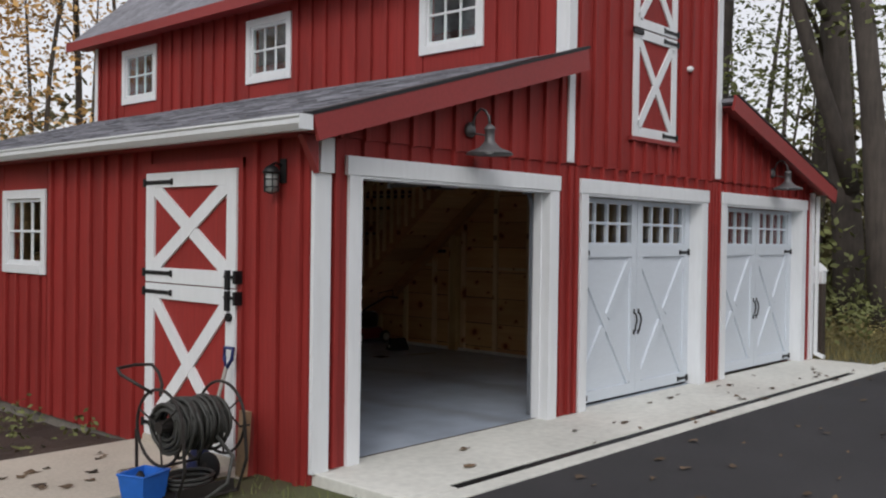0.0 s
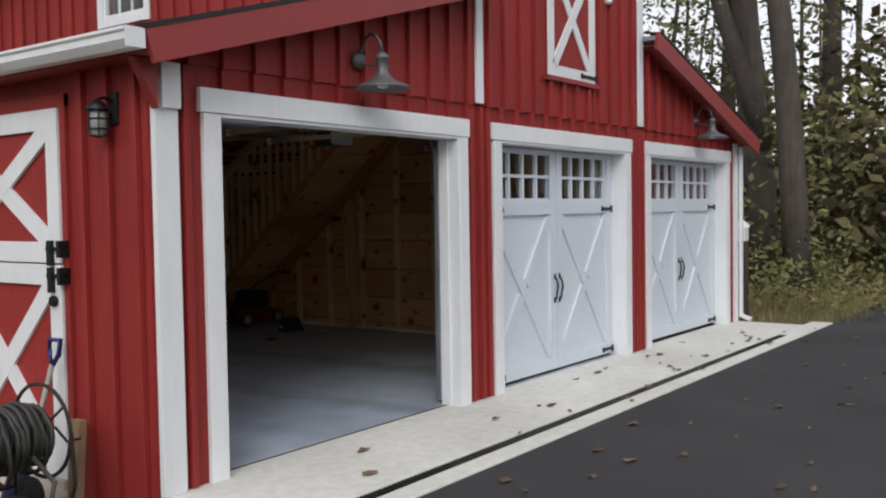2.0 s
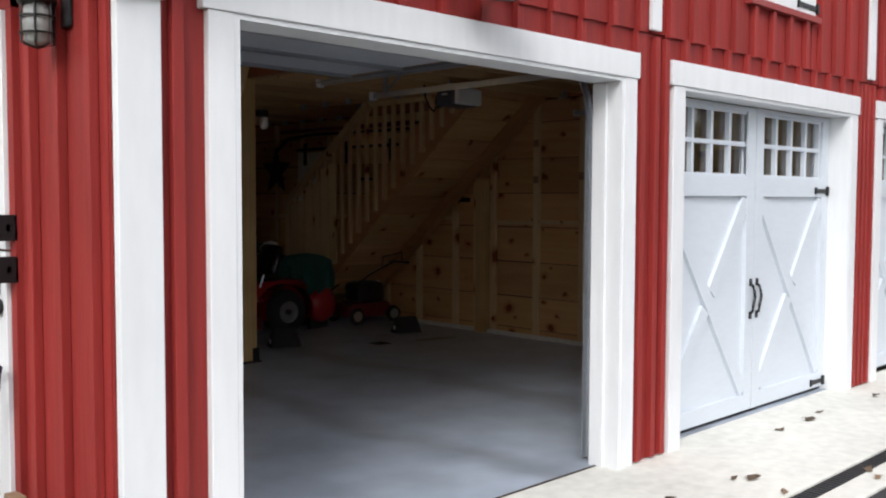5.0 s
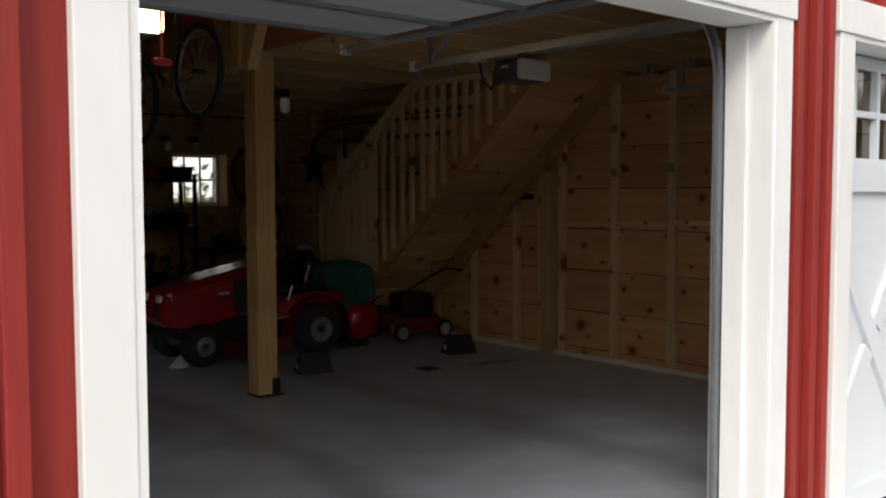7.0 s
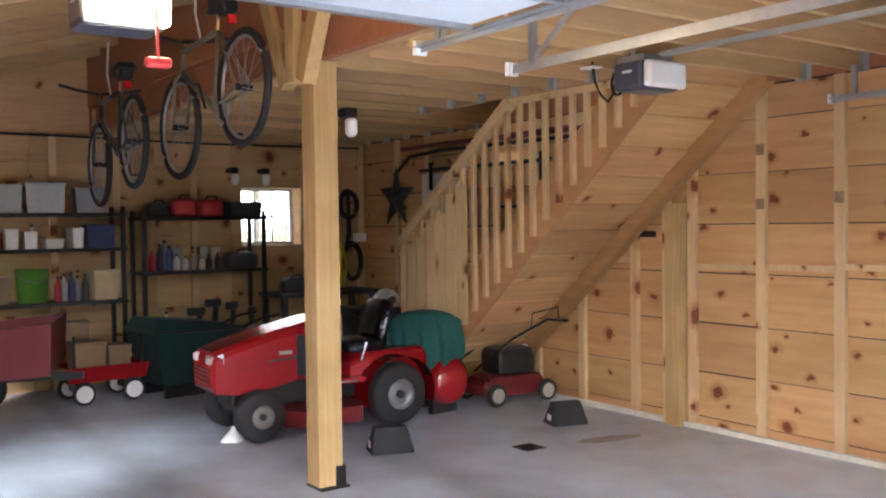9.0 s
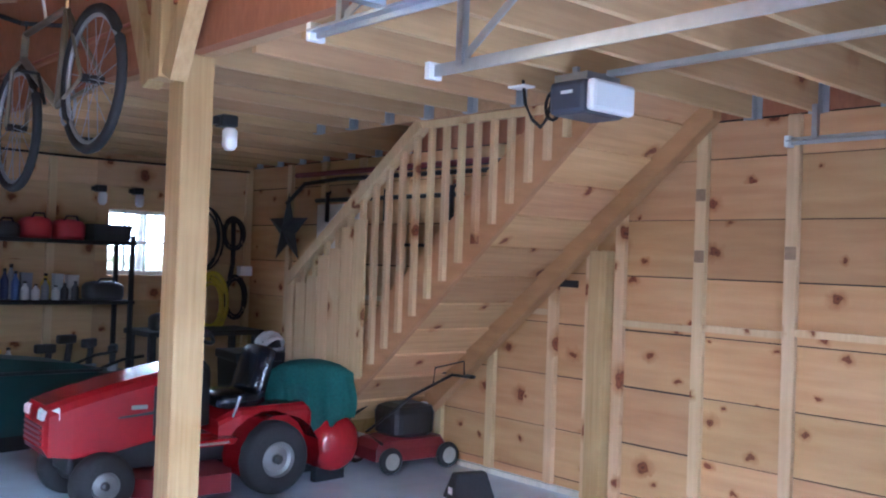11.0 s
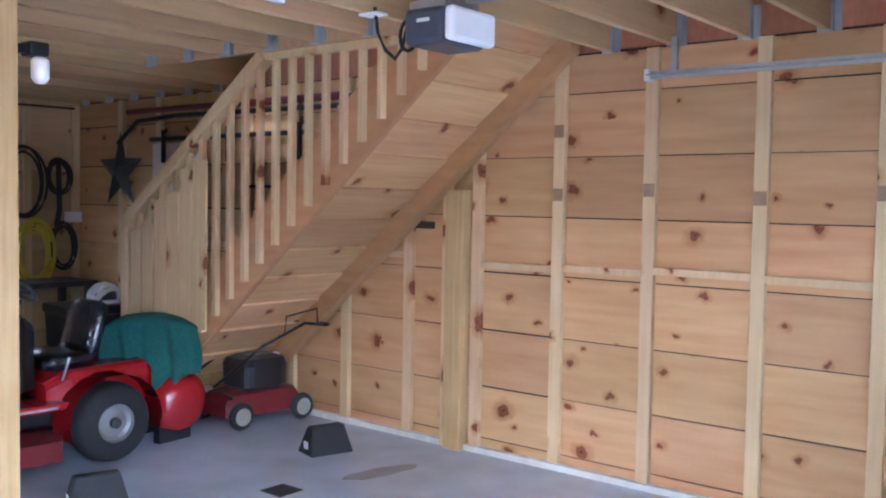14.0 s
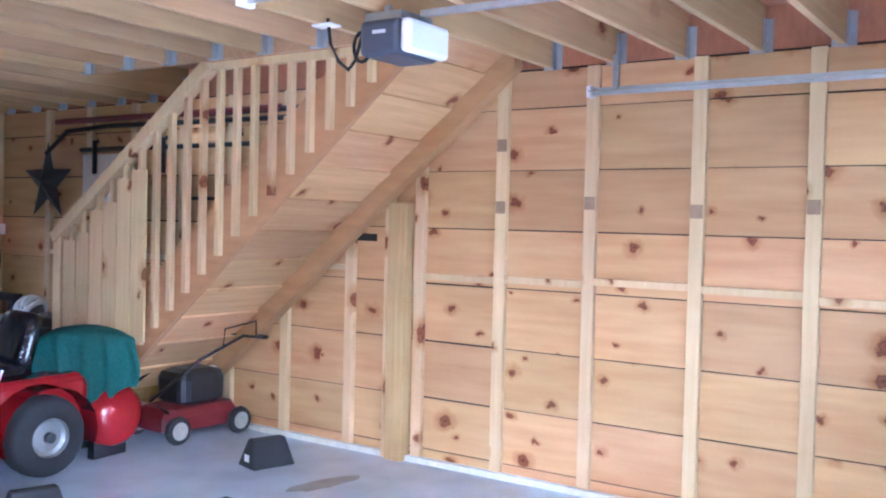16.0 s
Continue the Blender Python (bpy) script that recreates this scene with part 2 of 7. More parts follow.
def lathe(bm, prof, axis="z", at=(0, 0, 0), n=24, caps=True):
    """Turns a profile of (radius, height) round an axis."""
    at = Vector(at)
    rings = []
    for r, h in prof:
        ring = []
        for k in range(n):
            c, s = math.cos(k * math.tau / n) * r, math.sin(k * math.tau / n) * r
            ring.append(bm.verts.new(at + Vector({"z": (c, s, h), "y": (c, h, s), "x": (h, c, s)}[axis])))
        rings.append(ring)
    for a, b in zip(rings, rings[1:]):
        for k in range(n):
            bm.faces.new((a[k], a[(k + 1) % n], b[(k + 1) % n], b[k]))
    for ring in (rings[0], rings[-1]) if caps else ():
        bm.faces.new(ring)
    return bm


def loop_pts(c, r, axis="y", n=24, squash=1.0, turn=0.0, span=math.tau):
    """Points of a ring round an axis."""
    out = []
    for k in range(n):
        a = turn + k * span / n
        u, v = r * math.cos(a), r * squash * math.sin(a)
        out.append({"x": (c[0], c[1] + u, c[2] + v), "y": (c[0] + u, c[1], c[2] + v), "z": (c[0] + u, c[1] + v, c[2])}[axis])
    return out


def mesh_of(name, bm, mat, smooth=False):
    bmesh.ops.recalc_face_normals(bm, faces=bm.faces)
    me = bpy.data.meshes.new(name)
    bm.to_mesh(me)
    bm.free()
    me.materials.append(mat)
    if smooth:
        me.polygons.foreach_set("use_smooth", [True] * len(me.polygons))
    return me


def part(name, bm, mat, parent, label="", smooth=False, at=None):
    ob = new(name, mesh_of(name, bm, mat, smooth))
    ob.parent = parent
    if at is not None:
        ob.matrix_basis = at
    if label:
        ob["label"] = label
    return ob


def thing(name, label, category, at=(0, 0, 0), rz=0.0, group="", kind=""):
    ob = new(name)
    ob.matrix_basis = pose(*at, 0, 0, rz)
    return tagged(ob, label, category, group, kind)


def solid(name, bm, mat, label="", category="", group="", kind="", smooth=False, at=None):
    ob = new(name, mesh_of(name, bm, mat, smooth))
    if at is not None:
        ob.matrix_basis = at
    return tagged(ob, label, category, group, kind)


def piece(name, me, parent, at):
    ob = new(name, me)
    ob.parent = parent
    ob.matrix_basis = at
    return ob


# ---- plan: facade along x at y = 0, the room behind it; floor z = 0 ----
XL, XM, XN, XR = 0.17, 3.27, 6.42, 9.50
YB, WALL_IN = 9.15, 8.90
DOORS = ((0.625, 3.02), (3.62, 6.03), (6.645, 9.055))
DTOP, JAMB = 2.13, 0.20
SLOPE = 0.29


def roof_z(x):
    """Top of the low roof beside the tall middle."""
    return 2.50 + SLOPE * (x - 0.02) if x < 5 else 2.44 + SLOPE * (9.65 - x)


# ---- ground ----


def ground_z(x, y):
    z = -0.05
    if x < 0.2:
        z -= 0.03 * min(max((y + 0.5) / 1.0, 0), 1) + 0.06 * min(max(y - 1.6, 0), 2.4)
    if x > 9.5:
        z += 0.0
    return z + 0.03 * noise.noise((x * 0.4, y * 0.4, 0)) - 0.03


def ground_sheet():
    bm = bmesh.new()
    xs = [-400, -120, -50, -25] + [-14 + 0.7 * i for i in range(60)] + [32, 45, 70, 130, 400]
    ys = [-400, -120, -50, -25] + [-12 + 0.7 * i for i in range(55)] + [30, 40, 60, 120, 400]
    g = [[bm.verts.new((x, y, ground_z(x, y) + (0.5 * noise.noise((x * 0.03, y * 0.03, 3)) if math.hypot(x - 4, y - 3) > 24 else 0))) for y in ys] for x in xs]
    for i in range(len(xs) - 1):
        for j in range(len(ys) - 1):
            bm.faces.new((g[i][j], g[i + 1][j], g[i + 1][j + 1], g[i][j + 1]))
    for f in [f for f in bm.faces if 0.3 < f.calc_center_median().x < 9.2 and 0.3 < f.calc_center_median().y < 8.8]:
        bm.faces.remove(f)
    return solid("ground", bm, GRASS, "patchy autumn lawn and bare soil", "ground", kind="structure", smooth=True)


ground_sheet()
solid("road", boxes((-1.2, 30, -30, -1.12, -0.35, -0.012)), ASPHALT, "fresh black asphalt driveway before the garage", "driveway", kind="structure")
ap = thing("pavement", "pale concrete apron with a trench drain along it", "apron", kind="structure")
for nm, b in (("slab", (0.22, 9.48, -0.84, 0.14, -0.3, 0.0)), ("kerb_strip", (0.28, 9.9, -1.115, -0.95, -0.3, 0.0)), ("slab_end", (0.24, 0.68, -0.94, -0.842, -0.3, 0.0)), ("slab_end", (8.47, 9.9, -0.94, -0.842, -0.3, 0.0))):
    part(nm, boxes(b, bevel=0.008), APRON, ap)
part("expansion_joint", boxes((0.62, 3.02, 0.132, 0.149, -0.05, 0.0035)), MULCH, ap, "dark joint filler at the threshold")
part("drain_channel", boxes((0.69, 8.46, -0.945, -0.845, -0.3, -0.06)), BLACK, ap, "black drain channel")
bm = bmesh.new()
for i in range(194):
    x = 0.70 + i * 0.04
    box(bm, x, x + 0.022, -0.94, -0.85, -0.03, -0.008)
part("drain_grate", bm, BLACK, ap, "black slotted drain grate")
solid("floor", boxes((XL + 0.1, XN, 0.15, YB - 0.1, -0.3, 0.0)), SLAB, "grey trowelled concrete garage floor with two dark lanes", "floor", kind="structure")
solid("walkway", boxes((-2.6, 0.14, 0.75, 2.25, -0.35, -0.08), bevel=0.01), CONC, "tan concrete path to the stable door", "path", kind="structure")
solid("foundation", boxes((XL + 0.02, XL + 0.25, 0.05, YB, -0.6, 0.0)), FOOTING, "rough concrete footing under the side wall", "footing", kind="structure")

# ---- walls ----
BATTEN = {}


def batten_mesh(h):
    key = round(h, 3)
    if key not in BATTEN:
        BATTEN[key] = mesh_of("batten", boxes((-0.022, 0.022, -0.036, 0.0, 0, h), bevel=0.003), RED)
    return BATTEN[key]


def clad(wall, edges, z0, top, plane, axis):
    """Vertical boards between the joints in edges; each board's joint beside its batten stays open."""
    for a, b in zip(edges, edges[1:]):
        p, q = a + 0.02, b
        bm = bmesh.new()
        za, zb = (top(p), top(q)) if callable(top) else (top, top)
        if axis == "x":
            gable(bm, p, q, za, zb, plane, plane + 0.0195, z0)
            part("board", bm, RED, wall)
        else:
            part("board", boxes((plane, plane + 0.0195, p, q, z0, za)), RED, wall)


def gable(bm, x0, x1, za, zb, y0, y1, z0):
    v = [bm.verts.new(p) for p in ((x0, y0, z0), (x1, y0, z0), (x1, y0, zb), (x0, y0, za), (x0, y1, z0), (x1, y1, z0), (x1, y1, zb), (x0, y1, za))]
    for f in ((0, 1, 2, 3), (7, 6, 5, 4), (0, 4, 5, 1), (1, 5, 6, 2), (2, 6, 7, 3), (3, 7, 4, 0)):
        bm.faces.new([v[i] for i in f])
    return bm


def wall_panel(name, holes, x0, x1, y0, y1, z0, z1, axis, mat, label):
    """A wall slab along axis x or y with openings cut through it: holes (a0, a1, z0, z1)."""
    bm = bmesh.new()
    a0, a1 = (x0, x1) if axis == "x" else (y0, y1)
    cuts = sorted({a0, a1, *[h[0] for h in holes], *[h[1] for h in holes]})
    for c0, c1 in zip(cuts, cuts[1:]):
        spans, z = [], z0
        for h in sorted([h for h in holes if h[0] < c1 - 1e-6 and h[1] > c0 + 1e-6], key=lambda h: h[2]):
            if h[2] > z:
                spans.append((z, h[2]))
            z = max(z, h[3])
        if z < z1:
            spans.append((z, z1))
        for s0, s1 in spans:
            if axis == "x":
                box(bm, c0, c1, y0, y1, s0, s1)
            else:
                box(bm, x0, x1, c0, c1, s0, s1)
    return solid(name, bm, mat, label, "wall", kind="structure")


open_holes = [(a, b, -1, DTOP) for a, b in DOORS]
front = wall_panel("wall_south", open_holes, XL + 0.005, XR, 0.035, 0.155, 0.0, 2.41, "x", RED, "barn-red board and batten front wall below the eaves")
for x in (0.40, 3.20, 3.34, 3.44, 6.20, 6.28, 6.36, 6.46, 9.24):
    piece("batten", batten_mesh(2.37), front, pose(x, 0.035, 0.01))
for x in [0.653 + 0.248 * k for k in range(36)]:
    if not any(abs(x + 0.022 - c) < 0.16 for c in (3.32, 6.34)) and x < 9.1:
        piece("batten", batten_mesh(0.125), front, pose(x + 0.022, 0.035, DTOP + 0.143))
# second opening is for the unseen window added to brighten the floor
left = wall_panel("wall_west", [(4.20, 5.02, 1.34, 2.02), (7.36, 8.18, 1.34, 2.02)], XL + 0.02, XL + 0.12, 0.036, YB, -0.14, 2.46, "y", RED, "barn-red board and batten side wall under the gutter")
WB = [0.105, 0.36, 0.61]
y = 2.38
while y < YB:
    WB.append(y)
    y += 0.262
for y in WB:
    cut = 4.05 < y < 5.15 or 7.21 < y < 8.31
    piece("batten", batten_mesh(1.36 if cut else 2.5), left, pose(XL, y + 0.022, -0.12, 0, 0, -90))
clad(left, [0.025, 0.105, 0.36, 0.61, 0.86], -0.14, 2.44, XL, "y")
clad(left, [2.13] + [y for y in WB if 2 < y < 4.05] + [4.10], -0.14, 2.44, XL, "y")
clad(left, [5.12] + [y for y in WB if 5.15 < y < 7.21] + [7.26], -0.14, 2.44, XL, "y")
clad(left, [8.28] + [y for y in WB if y > 8.31] + [YB], -0.14, 2.44, XL, "y")
for a, b in ((4.10, 5.12), (7.26, 8.28)):
    clad(left, [a] + [y for y in WB if a + 0.02 < y < b - 0.02] + [b], -0.14, 1.25, XL, "y")
    part("board", boxes((XL, XL + 0.0195, a + 0.011, b, 2.11, 2.44)), RED, left)
wall_panel("wall_east", [], XR - 0.12, XR - 0.003, 0.157, YB, -0.14, 2.40, "y", RED, "barn-red board and batten far side wall")
back = wall_panel("wall_north", [(4.85, 5.56, 1.35, 1.99)], XL + 0.001, XR, WALL_IN, YB - 0.002, 0.0, 2.50, "x", PINE_BACK, "rough pine back wall of the garage")


# front gable field over the doors
bm = gable(bmesh.new(), XL, XM - 0.002, roof_z(XL) - 0.06, roof_z(XM) - 0.06, 0.038, 0.15, 2.415)
lg = solid("wall_gable_west", bm, RED, "barn-red board and batten upper wall under the low roof", "wall", kind="structure")
bm = gable(bmesh.new(), XN + 0.002, XR, roof_z(XN) - 0.06, roof_z(XR) - 0.06, 0.038, 0.15, 2.415)
rg = solid("wall_gable_east", bm, RED, "barn-red board and batten upper wall under the far low roof", "wall", kind="structure")
for wall, a, b, e0, e1 in ((lg, 0.405, XM - 0.05, XL, XM - 0.004), (rg, XN + 0.16, XR - 0.1, XN + 0.004, XR)):
    edges, x = [e0], a
    while x < b:
        piece("batten", batten_mesh(roof_z(x) - 0.10 - 2.385), wall, pose(x + 0.022, 0.018, 2.385))
        edges.append(x)
        x += 0.248
    clad(wall, edges + [e1], 2.40, lambda x: roof_z(x) - 0.065, 0.018, "x")
mid = wall_panel("wall_tall_front", [(4.49, 5.22, 2.85, 5.0)], XM, XN, 0.036, 0.15, 2.415, 4.75, "x", RED, "barn-red board and batten front of the tall middle")
x, edges = XM + 0.16, [XM]
while x < XN - 0.1:
    inner = 4.36 < x < 5.35
    piece("batten", batten_mesh(0.36 if inner else 2.36), mid, pose(x + 0.022, 0.016, 2.385))
    edges.append(x)
    x += 0.248
edges.append(XN)
lo = [x for x in edges if x < 4.40] + [4.405]
hi = [5.305] + [x for x in edges if x > 5.32]
clad(mid, lo, 2.40, 4.745, 0.016, "x")
clad(mid, hi, 2.40, 4.745, 0.016, "x")
clad(mid, [4.405] + [x for x in edges if 4.42 < x < 5.29] + [5.305], 2.40, 2.76, 0.016, "x")
bm = bmesh.new()
v = [bm.verts.new(p) for p in ((XM, 0.016, 4.752), (XN, 0.016, 4.752), ((XM + XN) / 2, 0.016, 6.3), (XM, 0.15, 4.752), (XN, 0.15, 4.752), ((XM + XN) / 2, 0.15, 6.3))]
for f in ((0, 1, 2), (5, 4, 3), (0, 3, 4, 1), (1, 4, 5, 2), (2, 5, 3, 0)):
    bm.faces.new([v[i] for i in f])
solid("wall_gable_top", bm, RED, "barn-red gable of the tall middle", "wall", kind="structure")
WINS = ((1.06, 1.96), (4.18, 5.11), (7.34, 8.32))
side = wall_panel("wall_tall_west", [(a + 0.09, b - 0.09, 3.74, 4.36) for a, b in WINS], XM + 0.02, XM + 0.12, 0.152, YB, 2.765, 4.75, "y", RED, "barn-red board and batten upper side wall with small windows")
y, edges = 0.36, [0.152]
while y < YB - 0.1:
    if not any(a - 0.03 < y < b + 0.03 for a, b in WINS):
        piece("batten", batten_mesh(1.50), side, pose(XM, y + 0.022, 3.24, 0, 0, -90))
    edges.append(y)
    y += 0.262
edges.append(YB)
cuts = [0.152, *[c for w in WINS for c in (w[0] + 0.05, w[1] - 0.05)], YB]
for a, b in zip(cuts[::2], cuts[1::2]):
    clad(side, [a] + [y for y in edges if a + 0.04 < y < b - 0.04] + [b], 2.77, 4.745, XM, "y")
for a, b in WINS:
    part("board", boxes((XM, XM + 0.0195, a + 0.055, b - 0.055, 2.77, 3.66)), RED, side)
    part("board", boxes((XM, XM + 0.0195, a + 0.055, b - 0.055, 4.45, 4.745)), RED, side)
wall_panel("wall_tall_east", [], XN - 0.12, XN, 0.152, YB, 2.765, 4.75, "y", RED, "barn-red upper side wall facing the far roof")
wall_panel("wall_tall_back", [], XM, XN, YB - 0.15, YB, 2.52, 4.75, "x", RED, "barn-red upper back wall")
bm = gable(bmesh.new(), XL, XM, 2.44, roof_z(XM) - 0.1, WALL_IN + 0.01, YB, 2.502)
solid("wall_gable_back", bm, PINE_BACK, "rough pine upper back wall under the low roof", "wall", kind="structure")


# ---- roofs ----
def slab_roof(name, p0, p1, y0, y1, thick, mat, label):
    """A sloping roof slab between two edge lines (x, z) along y."""
    bm = bmesh.new()
    d = Vector((p1[0] - p0[0], 0, p1[1] - p0[1])).normalized()
    nrm = Vector((-d.z, 0, d.x))
    if nrm.z < 0:
        nrm = -nrm
    c = [Vector((p0[0], 0, p0[1])), Vector((p1[0], 0, p1[1]))]
    v = [bm.verts.new((q.x, yy, q.z)) for yy in (y0, y1) for q in (c[0], c[1], c[1] - nrm * thick, c[0] - nrm * thick)]
    for f in ((0, 1, 2, 3), (7, 6, 5, 4), (0, 4, 5, 1), (1, 5, 6, 2), (2, 6, 7, 3), (3, 7, 4, 0)):
        bm.faces.new([v[i] for i in f])
    return solid(name, bm, mat, label, "roof", kind="structure")


RNG = random.Random(4)


def shingle_roof(name, p0, p1, y0, y1, label):
    deck = slab_roof(name, p0, p1, y0, y1, 0.05, JOIST, label)
    L = math.hypot(p1[0] - p0[0], p1[1] - p0[1])
    ang = -math.degrees(math.atan2(p1[1] - p0[1], p1[0] - p0[0]))
    bm = bmesh.new()
    rows = int(L / 0.14)
    ux, uz = (p1[0] - p0[0]) / L, (p1[1] - p0[1]) / L
    nx, nz = (-uz, ux) if ux > 0 else (uz, -ux)
    for i in range(rows + 1):
        yy = y0 - RNG.random() * 0.2
        while yy < y1:
            w = 0.24 + RNG.random() * 0.14
            a, b = max(yy, y0), min(yy + w - 0.006, y1)
            if b - a > 0.02:
                s0, s1 = i * 0.14 - 0.015, min(i * 0.14 + 0.17, L)
                t0 = 0.012 + RNG.random() * 0.006
                q = [(p0[0] + ux * s + nx * t, p0[1] + uz * s + nz * t) for s, t in ((s0, 0.002), (s0, t0), (s1, 0.004))]
                vs = [bm.verts.new((X, Y, Z)) for X, Z in q for Y in (a, b)]
                bm.faces.new((vs[0], vs[1], vs[3], vs[2]))
                bm.faces.new((vs[2], vs[3], vs[5], vs[4]))
            yy += w
    part("shingles", bm, SHINGLE_I, deck, "grey architectural shingles")["kind"] = "stuff"
    return deck


def island_variant(src, name, spread):
    m = src.copy()
    m.name = name
    n, l = m.node_tree.nodes, m.node_tree.links
    geo = n.new("ShaderNodeNewGeometry")
    for k in n:
        if k.type == "MAP_RANGE" and abs(k.inputs["To Max"].default_value - 1 - spread[0]) < 1e-6:
            k.inputs["To Min"].default_value, k.inputs["To Max"].default_value = 1 - spread[1], 1 + spread[1]
            l.new(geo.outputs["Random Per Island"], k.inputs["Value"])
    return m


SHINGLE_I = island_variant(SHINGLE, "grey_shingle_tabs", (0.15, 0.45))
shingle_roof("roof_west", (-0.02, 2.50), (XM, roof_z(XM)), -0.2, YB + 0.2, "low side roof of grey shingles")
slab_roof("roof_east", (9.68, 2.43), (XN, roof_z(XN)), -0.2, YB + 0.2, 0.05, SHINGLE, "low far roof of grey shingles")
zr = 6.36
slab_roof("roof_tall_west", (2.92, 4.66), ((XM + XN) / 2, zr), -0.2, YB + 0.3, 0.06, SHINGLE, "tall roof slope of grey shingles")
slab_roof("roof_tall_east", (6.77, 4.66), ((XM + XN) / 2, zr), -0.2, YB + 0.3, 0.06, SHINGLE, "tall roof slope of grey shingles")
trim = thing("trim", "red fascia boards along the roof edges", "fascia", kind="structure")
for a, b in (((0.0, -0.216, 2.415), (XM - 0.02, -0.216, roof_z(XM) - 0.095)), ((9.67, -0.215, 2.335), (XN - 0.1, -0.215, roof_z(XN - 0.1) - 0.10))):
    part("rake_board", beam(bmesh.new(), a, b, 0.03, 0.19), REDTRIM, trim)
part("eave_board", boxes((2.90, 2.925, -0.2, YB + 0.3, 4.54, 4.68)), REDTRIM, trim)
part("soffit", boxes((2.925, XM - 0.001, -0.2, YB + 0.3, 4.60, 4.62)), REDTRIM, trim)
part("rake_shingle_edge", beam(bmesh.new(), (-0.04, -0.165, roof_z(-0.02) + 0.012), (XM - 0.004, -0.165, roof_z(XM) + 0.022), 0.14, 0.026), BLACK, trim, "dark shingle edge over the fascia")
part("rake_shingle_edge", beam(bmesh.new(), (9.69, -0.165, roof_z(9.67) + 0.018), (XN + 0.004, -0.165, roof_z(XN) + 0.022), 0.14, 0.026), BLACK, trim, "dark shingle edge over the fascia")
part("rake_soffit", beam(bmesh.new(), (0.1, -0.09, 2.425), (XM - 0.03, -0.09, roof_z(XM) - 0.105), 0.21, 0.012), REDTRIM, trim)
part("rake_soffit", beam(bmesh.new(), (9.6, -0.09, 2.365), (XN + 0.03, -0.09, roof_z(XN) - 0.095), 0.21, 0.012), REDTRIM, trim)
part("eave_soffit", boxes((0.0, XL - 0.001, -0.2, YB + 0.2, 2.385, 2.40)), REDTRIM, trim)

gut = thing("gutter", "white aluminium rain gutter along the low eave", "gutter", kind="structure")
bm = bmesh.new()
prof = [(0.0, 2.39), (-0.07, 2.39), (-0.105, 2.43), (-0.105, 2.465), (-0.12, 2.475), (-0.12, 2.49), (-0.11, 2.49), (-0.10, 2.478), (-0.098, 2.44), (-0.066, 2.40), (-0.008, 2.40), (-0.008, 2.49), (0.0, 2.49)]
for i in range(len(prof)):
    p, q = prof[i], prof[(i + 1) % len(prof)]
    vs = [bm.verts.new(c) for c in ((p[0] - 0.025, -0.22, p[1]), (q[0] - 0.025, -0.22, q[1]), (q[0] - 0.025, YB + 0.2, q[1]), (p[0] - 0.025, YB + 0.2, p[1]))]
    bm.faces.new(vs)
bmesh.ops.remove_doubles(bm, verts=bm.verts, dist=0.0005)
part("trough", bm, WHITE, gut)
part("end_cap", boxes((-0.142, -0.025, -0.228, -0.2205, 2.39, 2.492)), WHITE, gut)

# white boards on the front
cb = thing("corner_trim", "white painted corner boards and door casings", "trim", kind="structure")
part("corner_board", boxes((XL + 0.010, 0.336, -0.005, 0.034, 0.0, 2.30), bevel=0.004), WHITE, cb)
part("corner_block", boxes((0.215, 0.342, -0.03, -0.006, 2.13, 2.38), bevel=0.004), WHITE, cb)
part("corner_board", boxes((XM - 0.01, XM + 0.085, -0.012, 0.015, 2.41, 3.27), bevel=0.004), WHITE, cb)
part("corner_board", boxes((XM - 0.03, XM + 0.10, -0.014, 0.015, 3.44, 4.72), bevel=0.004), WHITE, cb)
part("corner_board", boxes((XM - 0.03, XM - 0.001, 0.016, 0.14, 3.42, 4.60), bevel=0.004), WHITE, cb)
part("corner_board", boxes((XN - 0.09, XN + 0.02, -0.012, 0.015, 2.42, 4.72), bevel=0.004), WHITE, cb)
part("corner_board", boxes((9.36, 9.47, -0.005, 0.034, 0.0, 2.38), bevel=0.004), WHITE, cb)
part("corner_board", boxes((XM - 0.03, XM - 0.001, YB - 0.12, YB + 0.01, 3.42, 4.60)), WHITE, cb)
bm = bmesh.new()
v = [bm.verts.new(p) for p in ((0.17, -0.06, 2.38), (0.17, -0.06, 2.12), (0.02, -0.06, 2.38), (0.17, 0.0, 2.38), (0.17, 0.0, 2.12), (0.02, 0.0, 2.38))]
for f in ((0, 1, 2), (5, 4, 3), (0, 3, 4, 1), (1, 4, 5, 2), (2, 5, 3, 0)):
    bm.faces.new([v[i] for i in f])
part("eave_bracket", bm, REDTRIM, cb, "red eave bracket")

